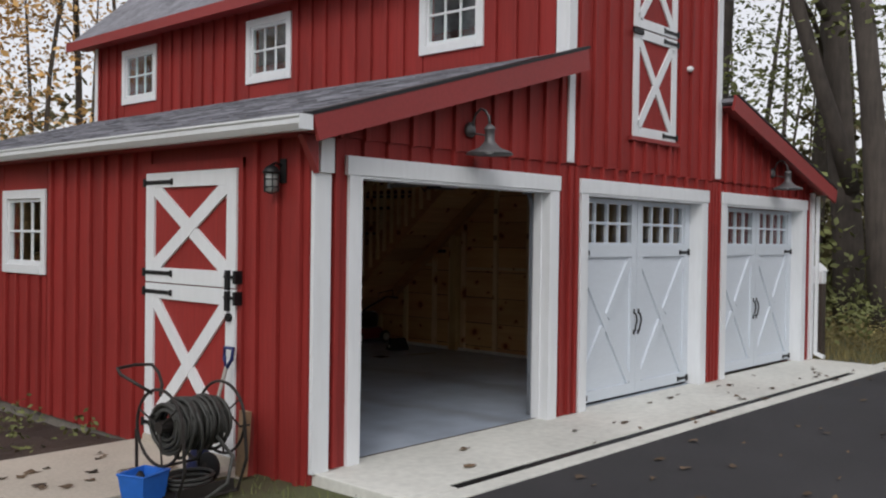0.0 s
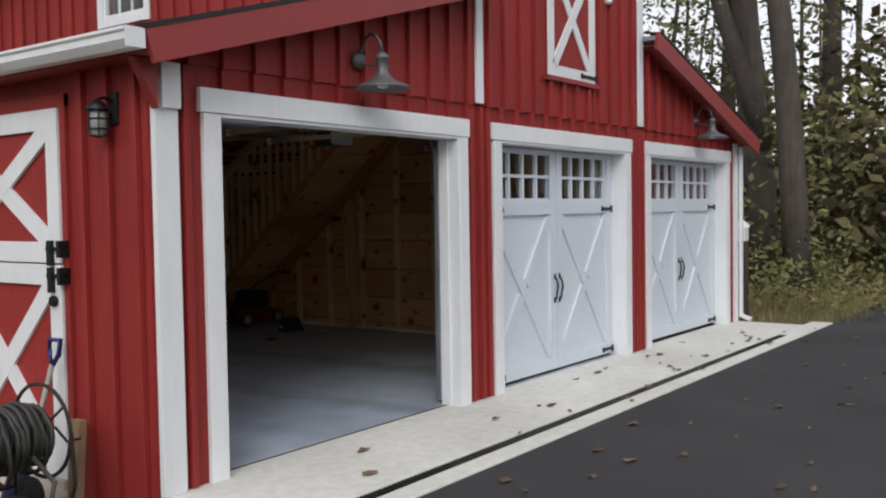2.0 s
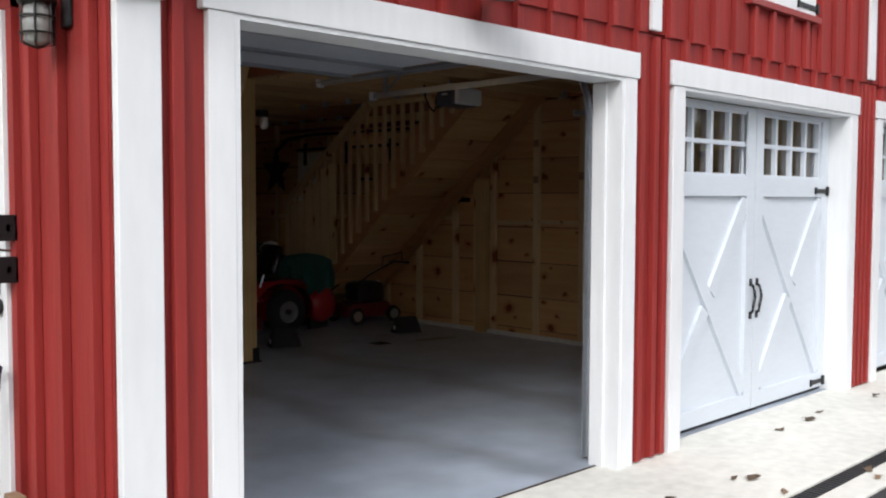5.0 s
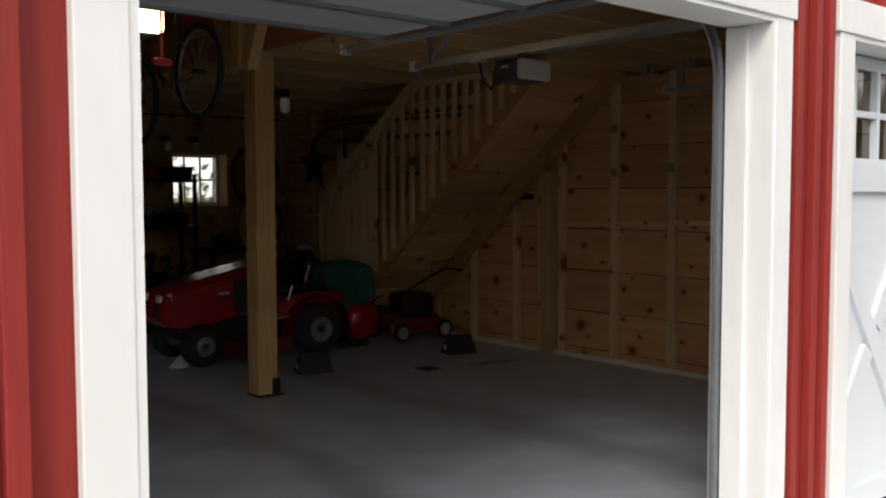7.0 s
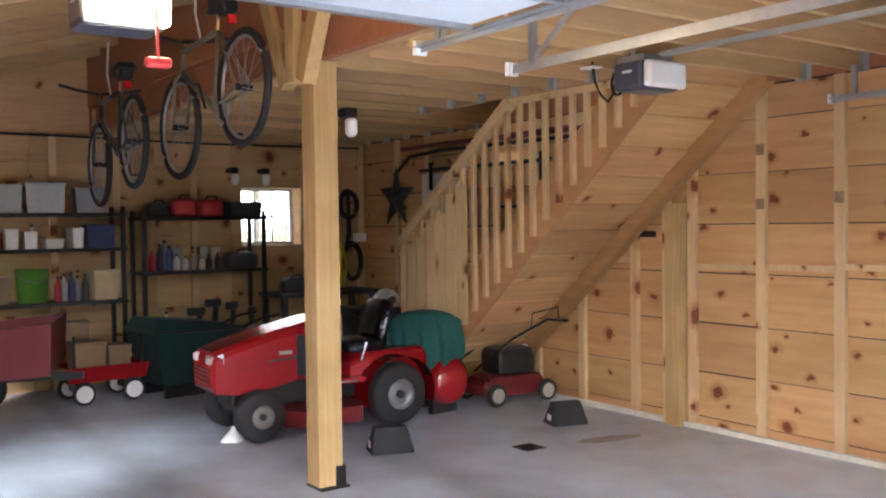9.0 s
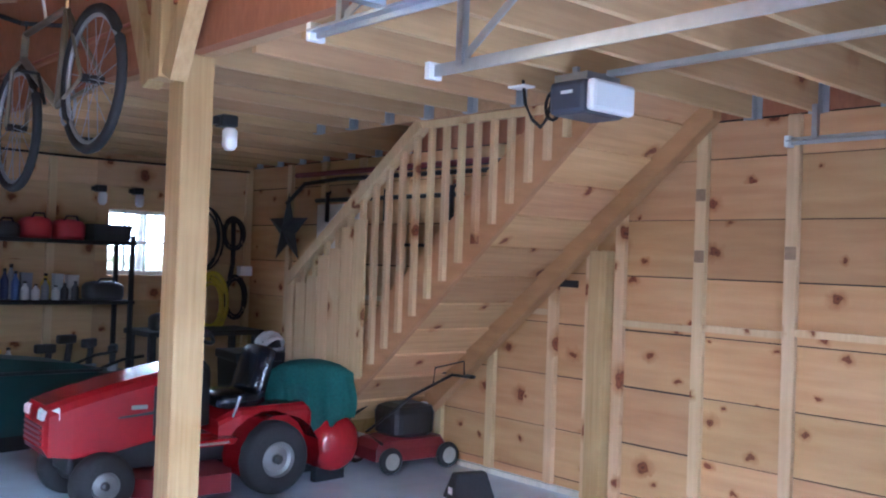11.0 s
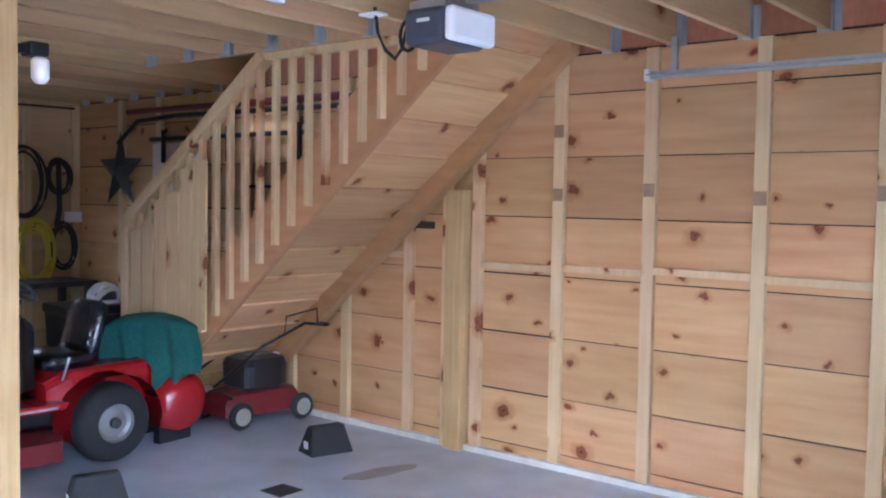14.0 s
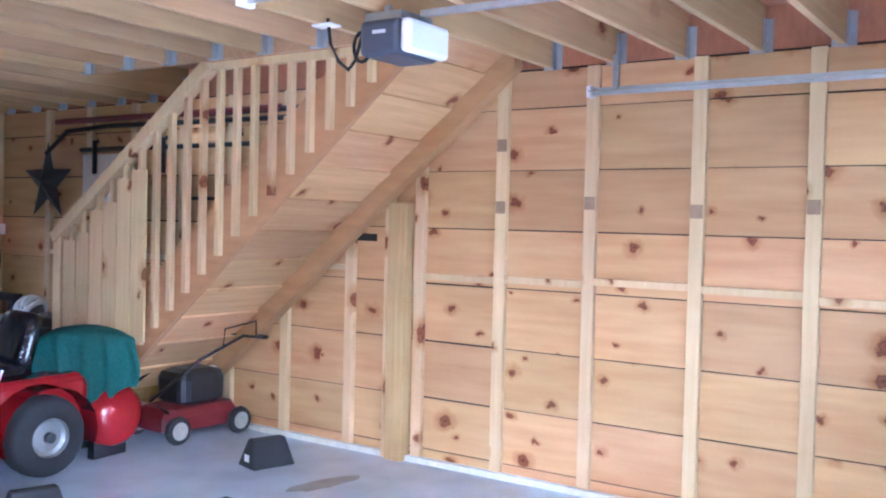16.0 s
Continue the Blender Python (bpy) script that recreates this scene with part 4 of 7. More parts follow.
LENS = plain("milky_lens", (0.90, 0.91, 0.93), 0.3, 0.0, 0.03)
LAMP = glow_material("lit_lens", (1.0, 0.74, 0.42), 6.0)
o2 = opener(4.765, 2.86, 2.295, LENS, "grey garage door opener with a white light cover under the joists")
pts = [(-0.02, 0.27, 0.16), (0.0, 0.33, 0.17), (0.0, 0.38, 0.02), (0.0, 0.42, -0.02), (0.02, 0.50, 0.03), (0.03, 0.56, 0.12), (0.03, 0.58, 0.24)]
part("power_cord", tube(bmesh.new(), pts, 0.009, 6), BLACK, o2, "black power cord")
part("cord_loop", tube(bmesh.new(), loop_pts((0.0, 0.34, 0.08), 0.05, "x", 16, 1.4), 0.009, 6, closed=True), BLACK, o2)
outlet = thing("ceiling_outlet", "white outlet plate under the joists with a plugged black cord", "outlet", (4.785, 3.44, JZ - 0.012))
part("plate", boxes((-0.04, 0.04, -0.06, 0.06, 0.0, 0.011), bevel=0.003), LENS, outlet)
o1 = opener(1.82, 2.84, 2.31, LAMP, "garage door opener with its light on above the open bay")

# ---- outside: doors and fittings ----


def stable_door():
    """Two-part red door with white frame and cross bracing; built facing local -y, hinges at local -x."""
    o = thing("stable_door", "closed red stable door in two leaves with white cross bracing", "door", (XL, 1.50, -0.04), -90)
    w = 0.65
    for z0, z1, crossed in ((0.02, 1.305, "v"), (1.315, 2.23, "x")):
        leaf = part("leaf", boxes((-w, w, -0.02, -0.001, z0, z1)), RED, o, "lower leaf" if crossed == "v" else "upper leaf")
        t = 0.125
        part("frame_board", boxes((-w, -w + t, -0.045, -0.021, z0, z1), bevel=0.003), WHITE, leaf)
        part("frame_board", boxes((w - t, w, -0.045, -0.021, z0, z1), bevel=0.003), WHITE, leaf)
        part("frame_board", boxes((-w + t, w - t, -0.045, -0.021, z0, z0 + t), bevel=0.003), WHITE, leaf)
        part("frame_board", boxes((-w + t, w - t, -0.045, -0.021, z1 - t, z1), bevel=0.003), WHITE, leaf)
        a, b, c, d = -w + t, w - t, z0 + t, z1 - t
        part("brace", beam(bmesh.new(), (a, -0.032, d), (b, -0.032, c), 0.02, 0.115, (1, 0, 0.6)), WHITE, leaf)
        part("brace", beam(bmesh.new(), (a, -0.034, c), (b, -0.034, d), 0.02, 0.115, (1, 0, -0.6)), WHITE, leaf)
    for z in (2.15, 1.395, 1.235, 0.12):
        bm = bmesh.new()
        strap(bm, -w - 0.03, -w + 0.42, z, -0.046)
        part("strap_hinge", bm, BLACK, o, "black iron strap hinge")
    for z in (1.40, 1.24):
        bm = boxes((w - 0.10, w - 0.06, -0.075, -0.046, z - 0.10, z + 0.05), (w - 0.13, w + 0.06, -0.062, -0.046, z - 0.012, z + 0.012), (w + 0.03, w + 0.06, -0.09, -0.02, z - 0.05, z + 0.05))
        part("latch", bm, BLACK, o, "black iron thumb latch")
    part("lock", lathe(bmesh.new(), [(0.03, -0.075), (0.035, -0.06), (0.03, -0.046)], "y", (w - 0.06, 0, 1.09), 14), BLACK, o, "black round lock")
    part("side_casing", boxes((w + 0.004, w + 0.06, -0.028, -0.001, 0.0, 2.3)), RED, o)
    part("side_casing", boxes((-w - 0.06, -w - 0.004, -0.028, -0.001, 0.0, 2.3)), RED, o)
    part("head_casing", boxes((-w - 0.06, w + 0.06, -0.03, -0.001, 2.235, 2.31)), RED, o)
    part("sill", boxes((-w, w, -0.06, -0.001, -0.04, 0.018)), CONC, o, "concrete door sill")
    return o


stable_door()


def hay_door():
    o = thing("loft_door", "red loft door with white frame and cross bracing", "door", (4.855, 0.015, 2.76))
    w = 0.45
    part("recess_back", boxes((-w + 0.05, w - 0.05, 0.02, 0.06, 0.05, 2.3)), RED, o)
    for z0, z1 in ((0.0, 1.12), (1.135, 2.2)):
        leaf = part("leaf", boxes((-w, w, -0.012, 0.0, z0, z1)), RED, o)
        t = 0.10
        for b in ((-w, -w + t, z0, z1), (w - t, w, z0, z1), (-w + t, w - t, z0, z0 + t), (-w + t, w - t, z1 - t, z1)):
            part("frame_board", boxes((b[0], b[1], -0.035, -0.013, b[2], b[3]), bevel=0.003), WHITE, leaf)
        a, b, c, d = -w + t, w - t, z0 + t, z1 - t
        part("brace", beam(bmesh.new(), (a, -0.024, d), (b, -0.024, c), 0.018, 0.09, (1, 0, 0.6)), WHITE, leaf)
        part("brace", beam(bmesh.new(), (a, -0.026, c), (b, -0.026, d), 0.018, 0.09, (1, 0, -0.6)), WHITE, leaf)
        for z in (z0 + 0.05, z1 - 0.05):
            bm = bmesh.new()
            strap(bm, w + 0.02, w - 0.30, z, -0.036)
            part("strap_hinge", bm, BLACK, leaf, "black iron strap hinge")
    part("ledge", boxes((-w - 0.06, w + 0.06, -0.05, 0.0, -0.045, -0.004)), REDTRIM, o)
    part("latch", boxes((-w - 0.05, -w + 0.14, -0.06, -0.036, 1.06, 1.11)), BLACK, o, "black iron latch")
    return o


hay_door()
GALV = material("weathered_zinc", (0.17, 0.165, 0.17), 0.5, 0.5, amount=0.4)


def barn_lamp(x, z, group):
    o = thing("wall_lamp", "galvanised gooseneck barn lamp above the garage opening", "wall lamp", (x, 0.0, z), group=group)
    part("wall_plate", lathe(bmesh.new(), [(0.06, 0.016), (0.065, -0.008), (0.03, -0.035)], "y", (0, 0, 0.16), 18), GALV, o, smooth=True)
    pts = [(0, -0.02, 0.16), (0, -0.035, 0.23), (0, -0.06, 0.29), (0, -0.11, 0.325), (0, -0.16, 0.31), (0, -0.195, 0.26), (0, -0.21, 0.18)]
    part("gooseneck", tube(bmesh.new(), pts, 0.011, 10), GALV, o, smooth=True)
    part("stay", tube(bmesh.new(), [(0, -0.03, 0.13), (0, -0.20, 0.10)], 0.007, 8), GALV, o)
    part("shade", lathe(bmesh.new(), [(0.02, 0.19), (0.045, 0.165), (0.048, 0.145), (0.04, 0.14), (0.04, 0.06), (0.055, 0.035), (0.09, 0.0), (0.18, -0.035), (0.195, -0.055), (0.188, -0.052), (0.09, -0.012), (0.04, 0.015)], "z", (0, -0.21, 0), 28), GALV, o, smooth=True)
    part("bulb", lathe(bmesh.new(), [(0.02, 0.03), (0.045, -0.01), (0.035, -0.04), (0.01, -0.05)], "z", (0, -0.21, 0), 14), LENS, o, "unlit white bulb", smooth=True)
    return o


barn_lamp(1.845, 2.42, "barn lamps on the front")
barn_lamp(7.95, 2.42, "barn lamps on the front")


def lantern():
    o = thing("wall_lantern", "black caged lantern on the red side wall", "wall lamp", (XL, 0.34, 2.06))
    o.scale = (0.8, 0.8, 0.8)
    part("wall_plate", boxes((-0.02, -0.001, -0.06, 0.06, 0.0, 0.22), bevel=0.005), BLACK, o)
    part("arm", tube(bmesh.new(), [(-0.02, 0, 0.16), (-0.08, 0, 0.18), (-0.13, 0, 0.16)], 0.012), BLACK, o)
    part("cap", lathe(bmesh.new(), [(0.02, 0.16), (0.05, 0.14), (0.08, 0.10), (0.078, 0.085)], "z", (-0.13, 0, 0), 16), BLACK, o, smooth=True)
    part("glass_jar", lathe(bmesh.new(), [(0.055, 0.084), (0.06, 0.0), (0.055, -0.07), (0.03, -0.09)], "z", (-0.13, 0, 0), 16), plain("seedy_glass", (0.30, 0.31, 0.30), 0.15), o, smooth=True)
    bm = bmesh.new()
    for k in range(6):
        a = k * math.tau / 6
        tube(bm, [(-0.13 + 0.068 * math.cos(a), 0.068 * math.sin(a), 0.09), (-0.13 + 0.068 * math.cos(a), 0.068 * math.sin(a), -0.08), (-0.13, 0, -0.10)], 0.005, 5)
    for z in (0.03, -0.04):
        tube(bm, loop_pts((-0.13, 0, z), 0.07, "z", 18), 0.005, 5, closed=True)
    part("cage", bm, BLACK, o)
    return o


lantern()
sensor = thing("floodlight_sensor", "small white fixture high on the red front wall", "wall fixture", (5.62, 0.015, 3.62))
part("body", lathe(bmesh.new(), [(0.03, 0.0), (0.035, -0.03), (0.02, -0.06)], "y", (0, 0, 0), 12), WHITE, sensor)
ds = thing("downspout", "white aluminium downspout at the far front corner", "downspout", (9.44, -0.02, 0), kind="structure")
part("pipe", boxes((0.035, 0.10, -0.03, 0.012, 0.06, 2.34), bevel=0.01), WHITE, ds)
part("elbow", beam(bmesh.new(), (0.067, -0.01, 0.08), (0.067, -0.14, 0.03), 0.065, 0.045), WHITE, ds)

# ---- hose reel cart, shovel and bin by the stable door ----
DKMETAL = plain("dark_rusty_tube", (0.05, 0.043, 0.04), 0.5, 0.5, 0.5)
HOSE = material("grey_green_hose", (0.05, 0.05, 0.045), 0.55, grain=(30, 30, 30), amount=0.35, bump=0.1)


def hose_cart():
    o = thing("hose_reel_cart", "dark metal hose reel cart loaded with grey garden hose", "hose cart", (-0.50, 0.45, -0.10), 4)
    o.scale = (0.84, 0.84, 0.84)
    for s in (-1, 1):
        x = s * 0.30
        hoop = part("side_hoop", tube(bmesh.new(), loop_pts((x, 0, 0.60), 0.30, "x", 28), 0.013, 8, closed=True), DKMETAL, o)
        bm = bmesh.new()
        for k in range(3):
            a = k * math.tau / 3 + 0.4
            tube(bm, [(x, 0, 0.60), (x, 0.30 * math.cos(a), 0.60 + 0.30 * math.sin(a))], 0.008, 6)
        part("spoke", bm, DKMETAL, hoop)
        part("side_leg", tube(bmesh.new(), [(x, -0.30, 0.62), (x, -0.33, 0.30), (x, -0.22, 0.03), (x, 0.10, 0.03), (x, 0.30, 0.14), (x, 0.31, 0.55)], 0.014, 8), DKMETAL, o)
        w = part("wheel", lathe(bmesh.new(), [(0.06, -0.035), (0.115, -0.035), (0.13, 0), (0.115, 0.035), (0.06, 0.035)], "x", (s * 0.36, 0.24, 0.13), 22), RUBBER, o, smooth=True)
        part("hub", lathe(bmesh.new(), [(0.02, -0.045), (0.06, -0.03), (0.06, 0.03), (0.02, 0.045)], "x", (s * 0.36, 0.24, 0.13), 16), DKMETAL, w)
    part("axle", tube(bmesh.new(), [(-0.36, 0.24, 0.13), (0.36, 0.24, 0.13)], 0.012), DKMETAL, o)
    part("crossbar", tube(bmesh.new(), [(-0.30, -0.22, 0.03), (0.30, -0.22, 0.03)], 0.012), DKMETAL, o)
    part("crossbar", tube(bmesh.new(), [(-0.30, 0.30, 0.2), (0.30, 0.30, 0.2)], 0.012), DKMETAL, o)
    part("drum", tube(bmesh.new(), [(-0.31, 0, 0.60), (0.31, 0, 0.60)], 0.05, 12), DKMETAL, o)
    rng = random.Random(3)
    hose = part("hose", bmesh_hose(rng), HOSE, o, "coiled grey-green garden hose", smooth=True)
    part("handle", tube(bmesh.new(), [(-0.30, 0.10, 0.86), (-0.38, 0.22, 0.94), (-0.44, 0.32, 1.0), (-0.42, 0.40, 1.04), (-0.24, 0.42, 1.05), (-0.10, 0.40, 1.04), (-0.09, 0.32, 0.98), (-0.14, 0.20, 0.90), (-0.24, 0.08, 0.84)], 0.014, 8), DKMETAL, o, smooth=True)
    part("tray", boxes((-0.28, 0.28, -0.20, 0.26, 0.035, 0.055), (-0.28, 0.28, -0.20, -0.185, 0.055, 0.13), (-0.28, 0.28, 0.245, 0.26, 0.055, 0.13)), DKMETAL, o, "dark sheet tray")
    for k in range(5):
        c = loop_pts((-0.16 + 0.08 * k, 0.01 * k, 0.58 - 0.015 * (k % 3)), 0.20 + 0.022 * (k % 3), "x", 22, 1.0 + 0.06 * (k % 2))
        part("loose_loop", tube(bmesh.new(), [(p[0] + 0.07 * math.sin(3 * i / 22 * math.tau / 3 + k), p[1], p[2]) for i, p in enumerate(c)], 0.015, 6, closed=True), HOSE, hose, smooth=True)
    for k in range(3):
        part("fallen_loop", tube(bmesh.new(), loop_pts((0.02 * k, 0.02 + 0.03 * k, 0.085 + 0.032 * k), 0.17 + 0.02 * k, "z", 22, 0.85), 0.016, 6, closed=True), HOSE, o, smooth=True)
    part("crank", tube(bmesh.new(), [(0.31, 0, 0.60), (0.40, 0, 0.60), (0.40, -0.12, 0.52), (0.50, -0.12, 0.52)], 0.010, 6), DKMETAL, o)
    part("hose_tail", tube(bmesh.new(), [(0.1, -0.2, 0.5), (0.15, -0.34, 0.35), (0.05, -0.40, 0.16), (-0.15, -0.36, 0.06), (-0.3, -0.3, 0.05)], 0.016, 8), HOSE, o, smooth=True)
    return o


def bmesh_hose(rng):
    bm = bmesh.new()
    pts = []
    for layer, r in enumerate((0.12, 0.15, 0.18)):
        for k in range(13 * 20):
            u = k / (13 * 20)
            x = (-0.26 + 0.52 * u) * (1 if layer % 2 == 0 else -1)
            a = k * math.tau / 20
            rr = r + 0.012 * math.sin(k * 0.37 + layer) + (0.02 * (1 - (2 * u - 1) ** 2) if layer == 2 else 0)
            pts.append((x + 0.012 * math.sin(k * 0.21), rr * math.cos(a), 0.60 + rr * math.sin(a)))
    return tube(bm, pts, 0.0165, 6)


hose_cart()
BLUE = plain("blue_plastic", (0.03, 0.16, 0.62), 0.4)
bn = thing("storage_bin", "small bright blue plastic bin on the path", "bin", (-0.84, 0.47, -0.10), 20)
bm = bmesh.new()
v = [bm.verts.new((sx * w, sy * w * 0.8, z)) for z, w in ((0.0, 0.10), (0.22, 0.13), (0.22, 0.12), (0.012, 0.09)) for sx, sy in ((-1, -1), (1, -1), (1, 1), (-1, 1))]
for r in range(3):
    for k in range(4):
        bm.faces.new((v[r * 4 + k], v[r * 4 + (k + 1) % 4], v[r * 4 + 4 + (k + 1) % 4], v[r * 4 + 4 + k]))
bm.faces.new(v[0:4])
bm.faces.new(v[12:16])
part("tub", bm, BLUE, bn)
part("rim", tube(bmesh.new(), [(-0.13, -0.105, 0.22), (0.13, -0.105, 0.22), (0.13, 0.105, 0.22), (-0.13, 0.105, 0.22)], 0.009, 6, closed=True), BLUE, bn)

DKBLUE = plain("navy_plastic", (0.02, 0.035, 0.16), 0.4)
sh = thing("shovel", "shovel with a blue D-grip leaning on the stable door", "shovel", (-0.02, 0.78, -0.25))
part("shaft", tube(bmesh.new(), [(-0.12, 0.03, 0.40), (0.06, 0.05, 0.94)], 0.016, 10), plain("grey_shaft", (0.35, 0.33, 0.30), 0.6), sh, smooth=True)
part("grip", tube(bmesh.new(), [(0.06, 0.05, 0.92), (0.07, 0.09, 1.0), (0.08, 0.10, 1.08), (0.085, 0.0, 1.08), (0.075, 0.0, 1.0), (0.06, 0.05, 0.93)], 0.016, 8), DKBLUE, sh, "blue plastic D-grip", smooth=True)
bm = bmesh.new()
bl = [[bm.verts.new((-0.14 - 0.10 * v - 0.03 * math.cos(u * 1.4), 0.03 + u * 0.11, 0.44 - 0.28 * v)) for v in (0, 0.35, 0.7, 1)] for u in (-1, -0.5, 0, 0.5, 1)]
for i in range(4):
    for j in range(3):
        bm.faces.new((bl[i][j], bl[i + 1][j], bl[i + 1][j + 1], bl[i][j + 1]))
bmesh.ops.solidify(bm, geom=bm.faces[:], thickness=0.004)
part("blade", bm, DKBLUE, sh, "dark blue scoop")
solid("wooden_stake", boxes((-0.025, 0.025, -0.045, 0.045, 0, 0.48), bevel=0.004), OLDWOOD, "weathered wooden stake leaning by the red wall", "stake", at=pose(0.02, 0.60, -0.09, 0, 4, 0))

# fallen leaves on the driveway and apron
LEAFY = island_variant(material("dry_leaf", (0.15, 0.10, 0.06), 0.8, amount=0.6, piece=0.151), "dry_leaves", (0.151, 0.7))
rng = random.Random(12)
bm = bmesh.new()
for k in range(150):
    x, y = (rng.uniform(0.4, 11), rng.uniform(-4.5, -1.2)) if k < 90 else ((rng.uniform(0.6, 9.2), rng.uniform(-1.1, -0.05)) if k < 125 else (rng.uniform(-1.6, 0.0), rng.uniform(0.9, 2.1)))
    z = 0.004 if k >= 90 else -0.006
    if k >= 125:
        z = -0.078
    s, a = rng.uniform(0.025, 0.075), rng.uniform(0, 6.28)
    vs = []
    for i in range(7):
        t = a + i * math.tau / 7
        rr = s * (0.55 if i % 2 else 1.0)
        vs.append(bm.verts.new((x + rr * math.cos(t), y + rr * math.sin(t) * 0.7, z + rng.uniform(0, 0.02))))
    bm.faces.new(vs)
solid("fallen_leaves", bm, LEAFY, "scattered dry brown leaves on the driveway", "leaves", kind="stuff")

# ---- trees ----
LEAF_G = island_variant(material("green_leaf", (0.16, 0.175, 0.06), 0.8, amount=0.3, piece=0.152), "green_leaves", (0.152, 0.35))
LEAF_O = island_variant(material("olive_leaf", (0.17, 0.145, 0.065), 0.8, amount=0.4, piece=0.152), "olive_leaves", (0.152, 0.4))
LEAF_Y = island_variant(material("autumn_leaf", (0.62, 0.37, 0.13), 0.8, amount=0.3, piece=0.152), "autumn_leaves", (0.152, 0.35))


def leaf_cloud(bm, centre, radius, count, size, rng):
    c = Vector(centre)
    for _ in range(count):
        d = Vector((rng.gauss(0, 1), rng.gauss(0, 1), rng.gauss(0, 0.7)))
        p = c + d * radius * 0.55
        a = Vector((rng.uniform(-1, 1), rng.uniform(-1, 1), rng.uniform(-0.6, 0.6))).normalized()
        b = a.cross(Vector((rng.uniform(-1, 1), rng.uniform(-1, 1), rng.uniform(-1, 1)))).normalized()
        s = size * rng.uniform(0.6, 1.3)
        bm.faces.new([bm.verts.new(q) for q in (p - a * s, p + b * s * 0.5, p + a * s, p - b * s * 0.5)])


def tree(x, y, h, r, lean, leafmat, seed, leaves, label, crown_at=0.45, group="", forks=()):
    rng = random.Random(seed)
    z0 = ground_z(x, y) - 0.1
    o = thing("tree", label, "tree", (x, y, z0), group=group)
    bm, lm = bmesh.new(), bmesh.new()

    def limb(p, d, length, rad, level):
        pts, q, dd = [p], p, d
        n = 7 if level == 0 else 5
        for i in range(n):
            dd = (dd + Vector((rng.uniform(-1, 1), rng.uniform(-1, 1), rng.uniform(-0.2, 0.5))) * (0.07 if level == 0 else 0.22)).normalized()
            q = q + dd * length / n
            pts.append(q)
        tube(bm, pts, rad, 10 if level == 0 else 6, taper=rad * (0.45 if level == 0 else 0.25))
        if level < 2:
            for k in range(7 if level == 0 else 4):
                t = rng.uniform(crown_at, 1.0) if level == 0 else rng.uniform(0.3, 1.0)
                i = min(int(t * n), n - 1)
                s = pts[i].lerp(pts[i + 1], t * n - i)
                a = rng.uniform(0, math.tau)
                nd = (dd * 0.6 + Vector((math.cos(a), math.sin(a), rng.uniform(-0.1, 0.6)))).normalized()
                limb(s, nd, length * rng.uniform(0.28, 0.45), rad * (1 - 0.6 * t) * 0.42, level + 1)
        if level > 0 and leaves:
            for k in range(2, n + 1):
                leaf_cloud(lm, pts[k], 0.55 if level == 2 else 0.8, leaves, 0.075, rng)
    limb(Vector((0, 0, 0)), Vector((lean[0], lean[1], 1)).normalized(), h, r, 0)
    for fz, fd, fl, fr in forks:
        limb(Vector((lean[0] * fz, lean[1] * fz, fz)), Vector(fd).normalized(), fl, fr, 0)
    part("trunk", bm, BARK, o, smooth=True)
    if leaves:
        part("crown", lm, leafmat, o)
    return o


TREES = ((14.9, 0.7, 14, 0.27, (0.03, 0.0), LEAF_G, 1, 11), (16.2, 1.75, 14, 0.35, (0.02, 0.0), LEAF_G, 2, 11), (20.5, 4.2, 14, 0.25, (-0.05, 0.0), LEAF_G, 4, 22), (21.5, -1.2, 14, 0.22, (-0.03, 0.05), LEAF_Y, 5, 16), (17.5, 5.5, 14, 0.28, (0.05, 0.0), LEAF_G, 6, 24), (22, 2.0, 15, 0.3, (0, 0), LEAF_Y, 7, 20), (21, -5.0, 14, 0.28, (0.0, 0.05), LEAF_G, 8, 9), (15.2, 8.5, 14, 0.25, (0, 0), LEAF_G, 9, 24), (26, -1.5, 15, 0.3, (0, 0), LEAF_Y, 10, 10),
         (0.6, 19.0, 14, 0.08, (0, 0), LEAF_Y, 11, 6), (-1.8, 22.0, 15, 0.08, (0.02, 0), LEAF_Y, 12, 7), (3.0, 24.0, 15, 0.08, (0, 0), LEAF_Y, 13, 6), (-4.5, 20, 13, 0.07, (0, 0), LEAF_Y, 14, 6), (5.8, 17.0, 13, 0.07, (0, 0), LEAF_Y, 15, 7), (-8, 24, 14, 0.12, (0, 0), LEAF_G, 16, 7), (8.5, 20, 14, 0.12, (0, 0), LEAF_Y, 17, 7))
for t in TREES:
    tree(*t, "tall tree with thinning green foliage" if t[5] is LEAF_G else "tall tree with yellow autumn leaves", group="woods round the barn", forks=((2.9, (-0.22, 0.26, 1), 9.5, 0.20),) if t[6] == 2 else ())

